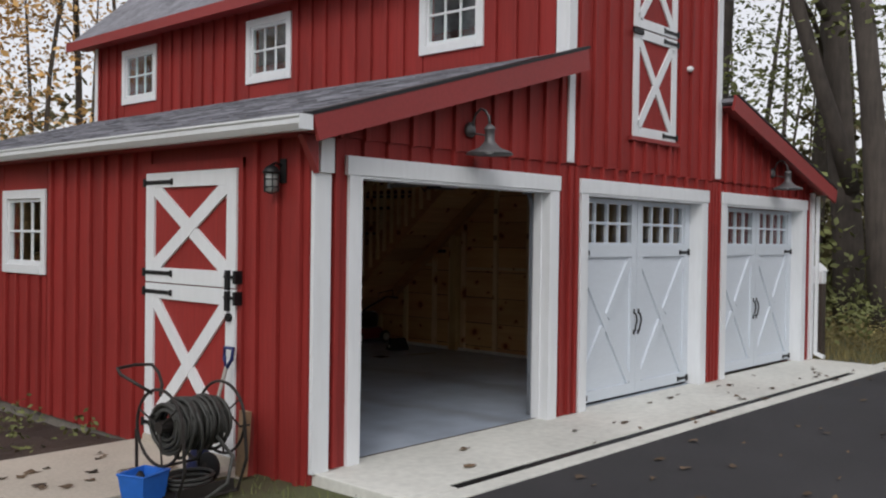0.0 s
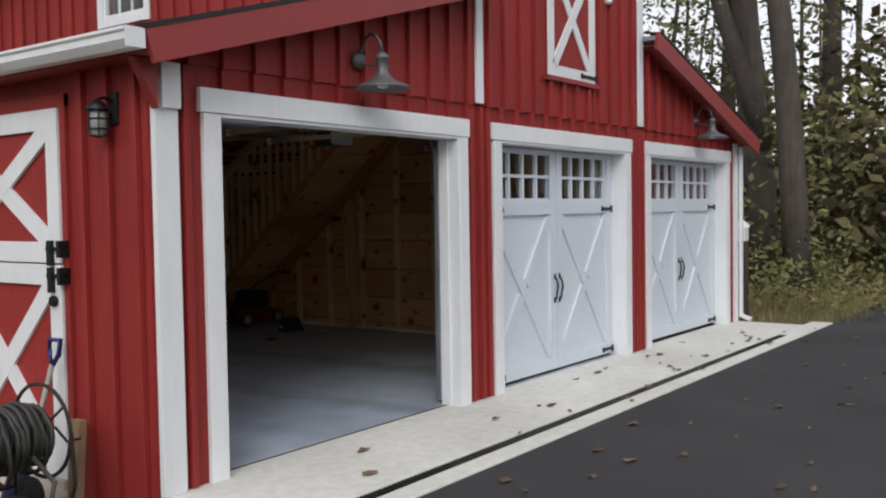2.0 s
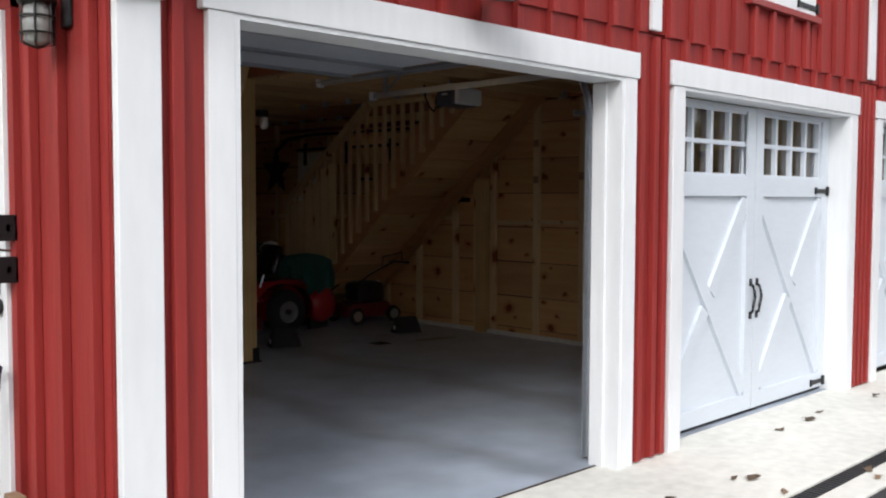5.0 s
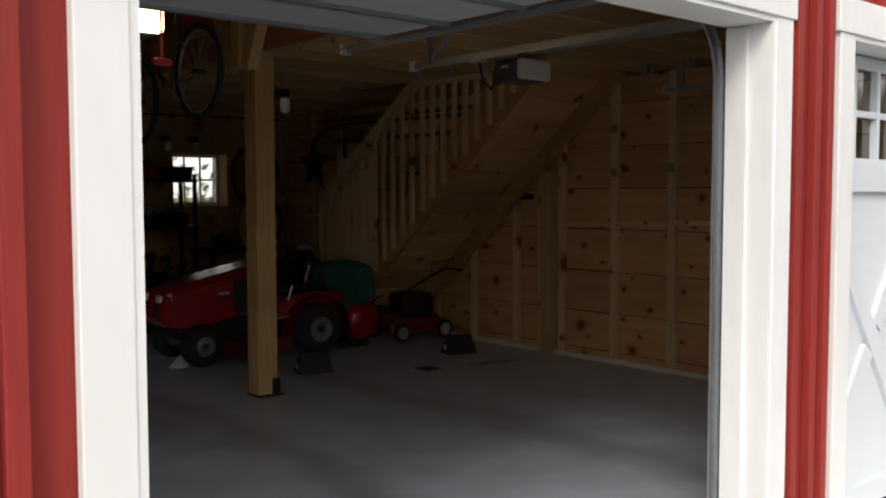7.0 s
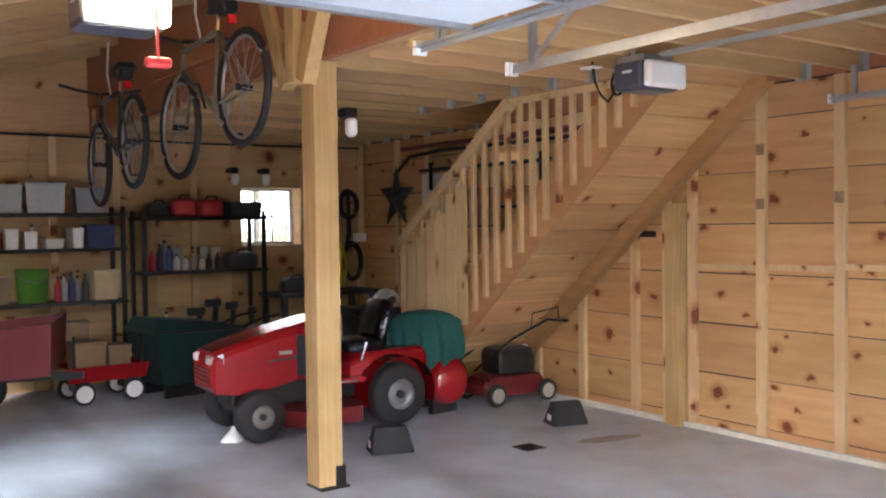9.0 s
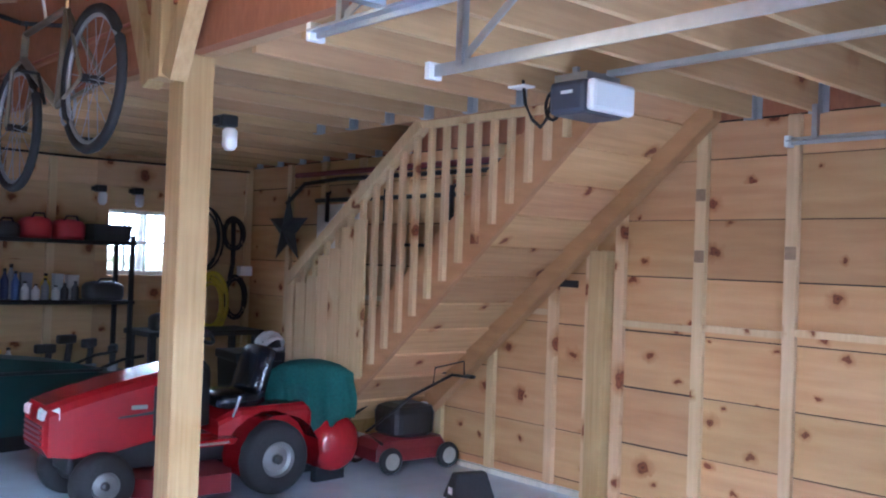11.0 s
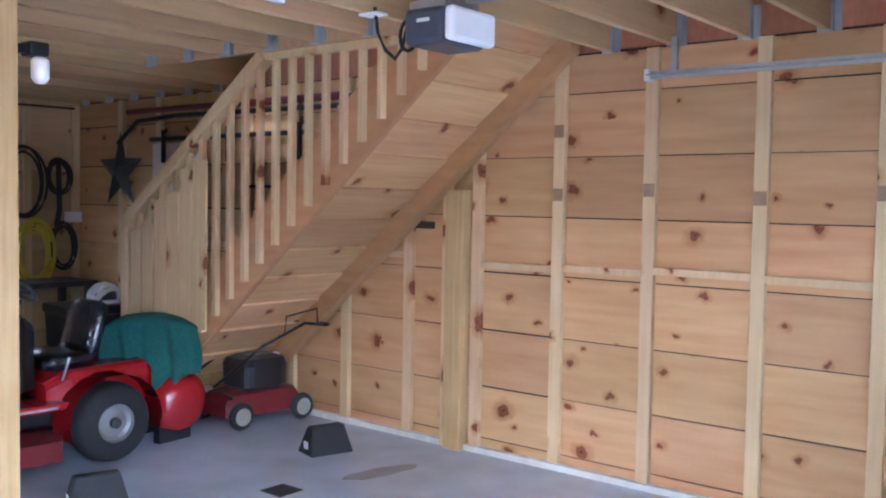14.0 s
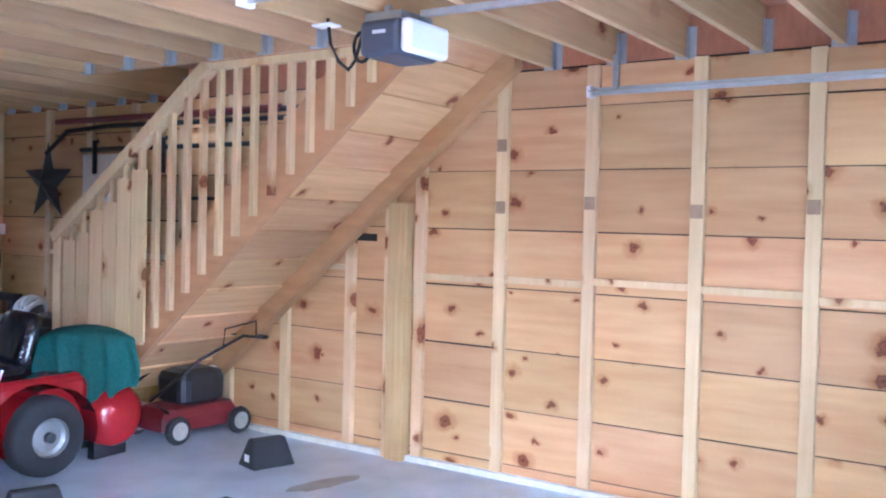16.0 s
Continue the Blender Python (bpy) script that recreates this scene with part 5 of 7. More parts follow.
# undergrowth and far woods
rng = random.Random(31)
bm = bmesh.new()
for k in range(170):
    x, y = rng.uniform(10.6, 24), rng.uniform(-5.5, 10)
    if y < -1.3 and x < 17:
        continue
    leaf_cloud(bm, (x, y, 0.15 + rng.uniform(0, 0.5)), rng.uniform(0.3, 0.7), 70, 0.06, rng)
for k in range(60):
    leaf_cloud(bm, (rng.uniform(-2.2, 0.1), rng.uniform(2.6, 8), -0.18), 0.22, 30, 0.035, rng)
solid("undergrowth", bm, LEAF_G, "low shrubs and weeds at the wood's edge", "shrubs", kind="stuff")
bm = bmesh.new()
# full circle: the unseen clumps behind the camera are added to dim low sky
for k in range(230):
    a = math.radians(rng.uniform(-180, 180))
    d = rng.uniform(27, 48)
    x, y = 4 + d * math.cos(a), 3 + d * math.sin(a)
    for j in range(3):
        leaf_cloud(bm, (x, y, rng.uniform(0.3, 8) if j else rng.uniform(0.2, 3)), 2.2, 34, 0.24, rng)
for k in range(700):
    a = math.radians(rng.uniform(-30, 62))
    d = rng.uniform(15, 36)
    leaf_cloud(bm, (4 + d * math.cos(a), 3 + d * math.sin(a), rng.uniform(0, 4.5) * rng.uniform(0.4, 1.2)), 1.5, 70, 0.20, rng)
solid("far_woods", bm, LEAF_O, "far woods in olive and autumn colour", "woods", kind="stuff")
bm = bmesh.new()
for k in range(150):
    a = math.radians(rng.uniform(-45, 205))
    d = rng.uniform(22, 45)
    x, y = 4 + d * math.cos(a), 3 + d * math.sin(a)
    tube(bm, [(x, y, -1), (x + rng.uniform(-0.4, 0.4), y, 6), (x + rng.uniform(-1, 1), y + rng.uniform(-1, 1), 14)], rng.uniform(0.08, 0.2), 6, taper=0.04)
solid("far_trunks", bm, BARK, "thin grey trunks of the far woods", "woods", kind="stuff")
# unseen woods, added to block low sky and darken reflections in the panes
bm = bmesh.new()
for k in range(430):
    leaf_cloud(bm, (rng.uniform(-34, 34), rng.uniform(-36, -24), rng.uniform(0.3, 3.5)), 2.0, 60, 0.40, rng)
for k in range(320):
    a, d = math.radians(rng.uniform(-62, -14)), rng.uniform(27, 46)
    leaf_cloud(bm, (4 + d * math.cos(a), 3 + d * math.sin(a), rng.uniform(0.3, 4)), 2.0, 60, 0.38, rng)
for k in range(120):
    leaf_cloud(bm, (rng.uniform(-40, -26), rng.uniform(-22, 14), rng.uniform(0.3, 3.5)), 2.0, 60, 0.34, rng)
for k in range(330):
    leaf_cloud(bm, (rng.uniform(-36, -9), rng.uniform(22, 38), rng.uniform(0.3, 4)), 2.0, 60, 0.34, rng)
LEAF_B = island_variant(material("brown_green_leaf", (0.17, 0.145, 0.06), 0.8, amount=0.4, piece=0.152), "brown_green_leaves", (0.152, 0.4))
solid("woods_across_the_drive", bm, LEAF_B, "unseen autumn woods added to dim the low sky", "woods", kind="stuff")
bm = bmesh.new()
for k in range(300):
    leaf_cloud(bm, (rng.uniform(14.5, 28), rng.uniform(-4, 13), rng.uniform(1.0, 9.5)), 0.9, 60, 0.10, rng)
solid("low_branches", bm, LEAF_G, "leafy low branches at the wood's edge", "branches", kind="stuff")
bm = bmesh.new()
for k in range(380):
    leaf_cloud(bm, (rng.uniform(-10, 7), rng.uniform(14, 26), rng.uniform(0.5, 12)), 1.1, 60, 0.10, rng)
for k in range(260):
    leaf_cloud(bm, (rng.uniform(0, 9), rng.uniform(15.5, 25), rng.uniform(2.0, 11)), 0.7, 55, 0.075, rng)
solid("autumn_branches", bm, LEAF_Y, "yellow autumn branches behind the barn", "branches", kind="stuff")
# grass by the wall and the bed
bm = bmesh.new()
for k in range(9000):
    x, y = rng.uniform(-4.5, 0.15), rng.uniform(-1.05, 9)
    if 0.7 < y < 2.3 and x > -2.65:
        continue
    if x > -1.3 and 2.3 < y < 8 and x < 1:
        continue
    z = ground_z(x, y) - 0.01
    hgt, a = rng.uniform(0.03, 0.09), rng.uniform(0, 6.28)
    w = 0.006
    bm.faces.new([bm.verts.new(q) for q in ((x - w * math.cos(a), y - w * math.sin(a), z), (x + w * math.cos(a), y + w * math.sin(a), z), (x + rng.uniform(-0.03, 0.03), y + rng.uniform(-0.03, 0.03), z + hgt))])
tan = bmesh.new()
for k in range(9000):
    x, y = rng.uniform(9.95, 16), rng.uniform(-1.4, 5)
    z, hgt, a = ground_z(x, y) - 0.01, rng.uniform(0.05, 0.22), rng.uniform(0, 6.28)
    w = 0.007
    tan.faces.new([tan.verts.new(q) for q in ((x - w * math.cos(a), y - w * math.sin(a), z), (x + w * math.cos(a), y + w * math.sin(a), z), (x + rng.uniform(-0.06, 0.06), y + rng.uniform(-0.06, 0.06), z + hgt))])
for k in range(110):
    leaf_cloud(tan, (rng.uniform(11.2, 19), rng.uniform(-1.5, 4.5), rng.uniform(-0.05, 0.2)), 0.35, 45, 0.045, rng)
DRYGRASS = island_variant(material("dry_grass_blade", (0.24, 0.20, 0.08), 0.9, amount=0.4, piece=0.152), "dry_grass_blades", (0.152, 0.5))
solid("dry_grass", tan, DRYGRASS, "tall yellowed grass at the wood's edge", "grass", kind="stuff")
solid("grass", bm, LEAF_G, "short green lawn grass", "grass", kind="stuff")
bm = bmesh.new()
g = [[bm.verts.new((x, y, ground_z(x, y) + 0.012 + 0.03 * noise.noise((x * 6, y * 6, 1)))) for y in [2.3 + 0.15 * j for j in range(40)]] for x in [-1.25 + 0.14 * i for i in range(11)]]
for i in range(10):
    for j in range(39):
        bm.faces.new((g[i][j], g[i + 1][j], g[i + 1][j + 1], g[i][j + 1]))
solid("planting_bed", bm, MULCH, "dark mulch bed along the side wall", "flower bed", kind="structure")
lp = thing("lamp_post", "dark wooden post with a small white lantern", "lamp post", (10.5, 0.30, -0.08))
part("pole", boxes((-0.08, 0.08, -0.08, 0.08, 0.0, 1.12), bevel=0.01), plain("dark_timber", (0.06, 0.045, 0.035), 0.8), lp)
part("lantern", boxes((-0.085, 0.085, -0.085, 0.085, 1.12, 1.32), bevel=0.02), WHITE, lp, "white lantern box")
part("cap", lathe(bmesh.new(), [(0.13, 1.32), (0.10, 1.37), (0.02, 1.44)], "z", (0, 0, 0), 4), WHITE, lp)

# ---- inside: things ----
PAINTRED = plain("glossy_red_paint", (0.34, 0.012, 0.018), 0.2)
DULLRED = plain("dull_red_paint", (0.15, 0.012, 0.016), 0.45)
BLACKP = plain("black_plastic", (0.02, 0.02, 0.023), 0.35)
GREYP = plain("grey_enamel", (0.38, 0.38, 0.37), 0.4)
RIM = plain("grey_wheel_rim", (0.22, 0.22, 0.22), 0.35, 0.3)
SEATBLACK = plain("glossy_black_vinyl", (0.012, 0.013, 0.02), 0.18)
CHROME = plain("bright_metal", (0.75, 0.76, 0.78), 0.15, 1.0)

# emergency cord of the open door's opener
part("drive_trolley", boxes((-0.03, 0.03, -0.38, -0.30, 0.155, 0.19)), STEEL, o1)
part("release_cord", tube(bmesh.new(), [(0.0, -0.34, 0.155), (0.0, -0.355, -0.17)], 0.006, 6), plain("red_cord", (0.5, 0.03, 0.03), 0.6), o1, "red release cord")
part("release_grip", boxes((-0.045, 0.045, -0.375, -0.335, -0.205, -0.17), bevel=0.012), plain("red_grip", (0.65, 0.03, 0.03), 0.4), o1, "red plastic pull grip")


def hull(sections, bm=None, close=True):
    """Skins rings of equal length, one after the other."""
    bm = bm or bmesh.new()
    rings = [[bm.verts.new(p) for p in s] for s in sections]
    n = len(rings[0])
    for a, b in zip(rings, rings[1:]):
        for k in range(n):
            bm.faces.new((a[k], a[(k + 1) % n], b[(k + 1) % n], b[k]))
    if close:
        bm.faces.new(rings[0][::-1])
        bm.faces.new(rings[-1])
    return bm


def wheel(parent, at, r, w, rimmat, rim=0.55):
    t = part("wheel", lathe(bmesh.new(), [(r * rim, -w / 2), (r * 0.86, -w / 2), (r * 0.97, -w * 0.32), (r, 0), (r * 0.97, w * 0.32), (r * 0.86, w / 2), (r * rim, w / 2)], "y", at, 30, False), RUBBER, parent, "black rubber tyre", smooth=True)
    part("rim", lathe(bmesh.new(), [(r * 0.12, -w * 0.40), (r * 0.16, -w * 0.36), (r * 0.36, -w * 0.28), (r * rim * 0.95, -w * 0.34), (r * rim * 1.03, -w * 0.5), (r * rim * 1.03, w * 0.5), (r * 0.3, w * 0.3)], "y", at, 26), rimmat, t, "pale metal rim", smooth=False)
    part("hub_cap", lathe(bmesh.new(), [(r * 0.05, -w * 0.56), (r * 0.13, -w * 0.52), (r * 0.14, -w * 0.38)], "y", at, 14), BLACKP, t, "black hub cap")
    return t


def tractor():
    """Front towards local -x, near side local -y."""
    o = thing("lawn_tractor", "red riding lawn tractor with black seat on the garage floor", "lawn tractor", (4.12, 5.90, 0), -3)
    rx, fx = 0.56, -0.55
    for s in (-1, 1):
        wheel(o, (rx, s * 0.36, 0.245), 0.245, 0.20, RIM, 0.48)
        wheel(o, (fx, s * 0.33, 0.19), 0.19, 0.15, RIM, 0.45)

    def sec(x, w, z0, z1, r=0.06):
        return [(x, -w, z0), (x, -w, z1 - r), (x, -w + r * 0.4, z1 - r * 0.35), (x, -w + r * 1.3, z1), (x, w - r * 1.3, z1), (x, w - r * 0.4, z1 - r * 0.35), (x, w, z1 - r), (x, w, z0)]
    hood = part("hood", hull([sec(-0.86, 0.20, 0.40, 0.60, 0.05), sec(-0.84, 0.235, 0.36, 0.655), sec(-0.70, 0.25, 0.34, 0.70), sec(-0.45, 0.255, 0.36, 0.765), sec(-0.15, 0.255, 0.42, 0.83), sec(0.02, 0.25, 0.44, 0.86)]), PAINTRED, o, "sloping red hood", smooth=False)
    for s in (-1, 1):
        part("headlight", hull([[(-0.87, s * 0.10, 0.57), (-0.87, s * 0.19, 0.57), (-0.87, s * 0.19, 0.615), (-0.865, s * 0.10, 0.625)], [(-0.80, s * 0.10, 0.57), (-0.78, s * 0.243, 0.575), (-0.78, s * 0.243, 0.645), (-0.80, s * 0.10, 0.66)]]), LENS, hood, "clear headlight")
        part("side_grille", boxes((-0.22, 0.04, s * 0.256 - 0.006, s * 0.256 + 0.006, 0.44, 0.745)), BLACKP, hood, "black side vent")
        part("side_badge", boxes((-0.36, -0.26, s * 0.258 - 0.003, s * 0.258 + 0.003, 0.61, 0.635)), GREYP, hood)
        part("side_stripe", hull([[(-0.44, s * 0.257, 0.56), (-0.44, s * 0.261, 0.56), (-0.44, s * 0.261, 0.57), (-0.44, s * 0.257, 0.57)], [(-0.18, s * 0.257, 0.575), (-0.18, s * 0.261, 0.575), (-0.18, s * 0.261, 0.595), (-0.18, s * 0.257, 0.595)]]), BLACKP, hood)
    bm = bmesh.new()
    for k in range(4):
        box(bm, -0.872, -0.85, -0.17, 0.17, 0.42 + k * 0.032, 0.435 + k * 0.032)
    part("grille", bm, DULLRED, hood)
    part("dash", hull([sec(0.03, 0.235, 0.46, 0.86), sec(0.12, 0.20, 0.46, 0.92), sec(0.20, 0.15, 0.46, 0.86)]), BLACKP, o, "black dash tower")
    part("steering_column", tube(bmesh.new(), [(0.10, 0, 0.86), (0.17, 0, 0.99)], 0.025, 10), BLACKP, o)
    sw = part("steering_wheel", tube(bmesh.new(), [(0.17 + 0.07 * math.cos(a), 0.18 * math.sin(a), 1.0 + 0.06 - 0.17 * math.cos(a) * 0.45) for a in [k * math.tau / 26 for k in range(26)]], 0.014, 8, closed=True), BLACKP, o, "black steering wheel", smooth=True)
    part("spoke", boxes((0.13, 0.21, -0.17, 0.17, 1.035, 1.05)), BLACKP, sw)
    part("frame", boxes((-0.70, 0.80, -0.16, 0.16, 0.22, 0.40), bevel=0.02), BLACKP, o, "black chassis")
    part("front_axle", boxes((-0.58, -0.52, -0.30, 0.30, 0.17, 0.23), bevel=0.01), BLACKP, o)
    part("footwell", hull([[(0.0, -0.38, 0.36), (0.0, 0.38, 0.36), (0.0, 0.38, 0.40), (0.0, -0.38, 0.40)], [(0.34, -0.38, 0.36), (0.34, 0.38, 0.36), (0.34, 0.38, 0.40), (0.34, -0.38, 0.40)]]), PAINTRED, o, "red footrest")
    for s in (-1, 1):
        bm = bmesh.new()
        arc = [math.radians(a) for a in range(200, -21, -20)]
        y0, y1 = s * 0.24, s * 0.475
        a_ = [[bm.verts.new((rx + (0.30 + d) * math.cos(t), yy, 0.265 + (0.28 + d) * max(math.sin(t), -0.35))) for t in arc] for yy, d in ((y0, 0.0), (y1, 0.0))]
        for k in range(len(arc) - 1):
            bm.faces.new((a_[0][k], a_[0][k + 1], a_[1][k + 1], a_[1][k]))
        bmesh.ops.solidify(bm, geom=bm.faces[:], thickness=0.02)
        part("fender", bm, PAINTRED, o, "curved red rear fender", smooth=True)
    part("seat_deck", hull([sec(0.22, 0.26, 0.40, 0.50, 0.04), sec(0.36, 0.30, 0.40, 0.57, 0.04), sec(0.86, 0.30, 0.34, 0.58, 0.05), sec(0.93, 0.26, 0.34, 0.54, 0.05)]), PAINTRED, o, "red seat deck")
    seat = part("seat", hull([sec(0.24, 0.19, 0.57, 0.63, 0.03), sec(0.30, 0.22, 0.56, 0.66, 0.04), sec(0.50, 0.22, 0.57, 0.66, 0.04), sec(0.58, 0.20, 0.59, 0.69, 0.04)]), SEATBLACK, o, "glossy black seat", smooth=True)
    bm = bmesh.new()
    hull([[(0.50 + 0.10 * (z - 0.66) / 0.36 + d, y * (1 - 0.25 * max(0, z - 0.85) / 0.2), z) for y, d in ((-0.21, 0.03), (-0.10, 0.0), (0.10, 0.0), (0.21, 0.03), (0.19, 0.09), (-0.19, 0.09))] for z in (0.62, 0.70, 0.80, 0.88, 0.93)] + [[(0.585 + d, y * 0.62, 0.957) for y, d in ((-0.21, 0.03), (-0.10, 0.012), (0.10, 0.012), (0.21, 0.03), (0.19, 0.06), (-0.19, 0.06))]], bm)
    part("backrest", bm, SEATBLACK, seat, "glossy black backrest", smooth=True)
    part("mower_deck", hull([[(x, y, z) for x, y in ((-0.36, -0.30), (-0.25, -0.47), (0.22, -0.47), (0.30, -0.30), (0.30, 0.30), (0.22, 0.47), (-0.25, 0.47), (-0.36, 0.30))] for z in (0.08, 0.20)]), DULLRED, o, "red mower deck")
    part("fender_lever", tube(bmesh.new(), [(0.30, -0.30, 0.52), (0.33, -0.33, 0.66)], 0.010, 6), CHROME, o)
    part("running_trim", boxes((-0.02, 0.24, -0.386, -0.38, 0.37, 0.385)), CHROME, o)
    return o


tractor()
solid("tissue_rag", hull([[(0.10 * math.cos(a) * s * (1 + 0.3 * math.sin(3 * a)), 0.07 * math.sin(a) * s, z) for a in [k * math.tau / 10 for k in range(10)]] for s, z in ((1, 0.002), (0.8, 0.03), (0.4, 0.07), (0.15, 0.10))]), plain("white_rag", (0.75, 0.77, 0.8), 0.8), "crumpled white rag under the tractor's tyre", "rag", at=pose(3.42, 5.75, 0, 0, 0, 20))
bm = bmesh.new()
bm.faces.new([bm.verts.new((0.27 * math.cos(a) * (1 + 0.28 * noise.noise((2 * math.cos(a), 2 * math.sin(a), 4))), 0.085 * math.sin(a) * (1 + 0.4 * noise.noise((2 * math.cos(a), 2 * math.sin(a), 9))), 0.002)) for a in [k * math.tau / 30 for k in range(30)]])
solid("oil_stain", bm, material("oil_stained_concrete", (0.30, 0.30, 0.30), 0.35, grain=(9, 9, 9), big=6, dark=(0.15, 0.14, 0.13), bump=0.02), "dark oily stain on the concrete", "stain", at=pose(5.60, 4.10, 0, 0, 0, -12), kind="structure")


def chock(x, y, rz):
    o = thing("wheel_chock", "black rubber wheel chock with a small white sticker", "wheel chock", (x, y, 0), rz, group="chocks on the floor")
    p0 = [(-0.15, -0.10, 0.0), (0.15, -0.10, 0.0), (0.15, 0.10, 0.0), (-0.15, 0.10, 0.0)]
    p1 = [(-0.15, -0.09, 0.02), (0.15, -0.09, 0.02), (0.15, 0.09, 0.02), (-0.15, 0.09, 0.02)]
    p2 = [(-0.115, -0.035, 0.175), (0.115, -0.035, 0.175), (0.115, 0.035, 0.175), (-0.115, 0.035, 0.175)]
    bm = hull([p0, p1, p2])
    bmesh.ops.bevel(bm, geom=bm.edges[:], offset=0.006, segments=1, affect="EDGES")
    part("wedge", bm, RUBBER, o)
    part("sticker", boxes((-0.148, -0.144, -0.035, 0.02, 0.04, 0.085)), LENS, o, "white sticker")
    return o


chock(4.15, 4.78, -18)
chock(5.70, 4.68, -16)
for x, y in ((4.97, 4.27), (2.02, 4.48)):
    d = thing("floor_drain", "small square dark floor drain", "floor drain", (x, y, 0), 0, group="floor drains", kind="structure")
    part("frame", boxes((-0.085, 0.085, -0.085, 0.085, 0.0005, 0.004)), BLACK, d)
    for k in range(5):
        part("slat", boxes((-0.07, 0.07, -0.07 + k * 0.032, -0.056 + k * 0.032, 0.004, 0.007)), DKMETAL, d)


def compressor():
    o = thing("air_compressor", "red tank air compressor with a green towel over it", "air compressor", (5.19, 5.86, 0), -85)
    part("tank", lathe(bmesh.new(), [(0.02, -0.20), (0.11, -0.19), (0.175, -0.16), (0.20, -0.10), (0.205, 0.26), (0.195, 0.32), (0.16, 0.365), (0.09, 0.395), (0.02, 0.405)], "x", (0, 0, 0.275), 36), PAINTRED, o, "red rounded tank", smooth=True)
    for x in (-0.08, 0.22):
        part("foot", boxes((x - 0.03, x + 0.03, -0.13, 0.13, 0.0, 0.12)), BLACKP, o)
    part("pump_cover", boxes((-0.12, 0.12, -0.11, 0.11, 0.45, 0.80), bevel=0.04), BLACKP, o)
    return o


compressor()
TEAL = material("teal_towel", (0.06, 0.24, 0.215), 0.95, grain=(50, 50, 50), amount=0.4, bump=0.6)
bm = bmesh.new()
NU, NV = 40, 22
grid = []
for i in range(NU + 1):
    row = []
    u = i / NU
    for j in range(NV + 1):
        v = j / NV
        x = -0.33 + 0.66 * u
        s = v * 1.05 - 0.68
        fold = 0.022 * math.sin(u * 31 + 2 * math.sin(v * 5)) + 0.012 * math.sin(u * 67)
        if abs(s) < 0.17:
            yy, zz = s, 0.825 + 0.01 * math.cos(s * 9)
        else:
            dn = abs(s) - 0.17
            yy, zz = (0.175 + 0.05 * dn + fold * min(1, dn * 7)) * (1 if s > 0 else -1), 0.82 - dn * (0.62 + 0.62 * math.exp(-((u - 0.58) / 0.22) ** 2))
        row.append(bm.verts.new((1.2 * x + 0.02 * math.sin(v * 9), yy, zz + 0.012 * math.sin(u * 9 + v * 4) - 0.18 * max(0, u - 0.85) - 0.55 * max(0, 0.32 - u))))
    grid.append(row)
for i in range(NU):
    for j in range(NV):
        bm.faces.new((grid[i][j], grid[i + 1][j], grid[i + 1][j + 1], grid[i][j + 1]))
bmesh.ops.solidify(bm, geom=bm.faces[:], thickness=0.006)
solid("towel", bm, TEAL, "rumpled teal towel thrown over the compressor", "towel", smooth=True, at=pose(5.10, 5.80, 0.0, 0, 0, -46))


COL_CREAM = plain("cream_plastic", (0.36, 0.34, 0.29), 0.5)


def push_mower():
    o = thing("push_mower", "red push lawn mower with a black engine and folded handle", "lawn mower", (5.95, 5.72, 0), -4)
    for x in (-0.26, 0.27):
        for y in (-0.24, 0.24):
            w = part("wheel", lathe(bmesh.new(), [(0.05, -0.025), (0.09, -0.025), (0.10, 0), (0.09, 0.025), (0.05, 0.025)], "y", (x, y, 0.10), 22), RUBBER, o, smooth=True)
            part("rim", lathe(bmesh.new(), [(0.015, -0.035), (0.03, -0.028), (0.062, -0.028), (0.062, 0.028), (0.02, 0.03)], "y", (x, y, 0.10), 18), COL_CREAM, w, "white plastic rim")
    part("deck", hull([[(x * s, y * s, z) for x, y in ((-0.33, -0.15), (-0.25, -0.20), (0.28, -0.20), (0.34, -0.12), (0.34, 0.12), (0.28, 0.20), (-0.25, 0.20), (-0.33, 0.15))] for s, z in ((1, 0.08), (1, 0.17), (0.88, 0.23), (0.6, 0.25))]), DULLRED, o, "red steel deck")
    part("engine", hull([[(0.19 * s * math.copysign(abs(math.cos(a)) ** 0.45, math.cos(a)) + 0.02, 0.16 * s * math.copysign(abs(math.sin(a)) ** 0.45, math.sin(a)), z) for a in [k * math.tau / 20 for k in range(20)]] for s, z in ((0.9, 0.24), (1.05, 0.27), (1.08, 0.42), (0.98, 0.47), (0.6, 0.49))]), BLACKP, o, "black engine shroud")
    part("fuel_cap", lathe(bmesh.new(), [(0.035, 0.40), (0.035, 0.48), (0.02, 0.49)], "z", (0.16, -0.06, 0), 12), LENS, o)
    for y in (-0.18, 0.18):
        part("handle_bar", tube(bmesh.new(), [(-0.30, y, 0.22), (-0.45, y, 0.32), (-0.10, y * 0.9 - 0.1, 0.58), (0.16, y * 0.8 - 0.26, 0.74), (0.30, y * 0.8 - 0.30, 0.72)], 0.012, 8), BLACK, o, smooth=True)
    part("grip_bar", tube(bmesh.new(), [(0.30, 0.144 - 0.30, 0.72), (0.34, -0.16, 0.72), (0.34, -0.45, 0.72), (0.30, -0.144 - 0.30, 0.72)], 0.014, 8), BLACK, o, smooth=True)
    part("control_bail", tube(bmesh.new(), [(0.0, -0.38, 0.66), (0.0, -0.40, 0.80), (0.26, -0.42, 0.84), (0.28, -0.40, 0.73)], 0.007, 6), BLACK, o)
    return o


push_mower()


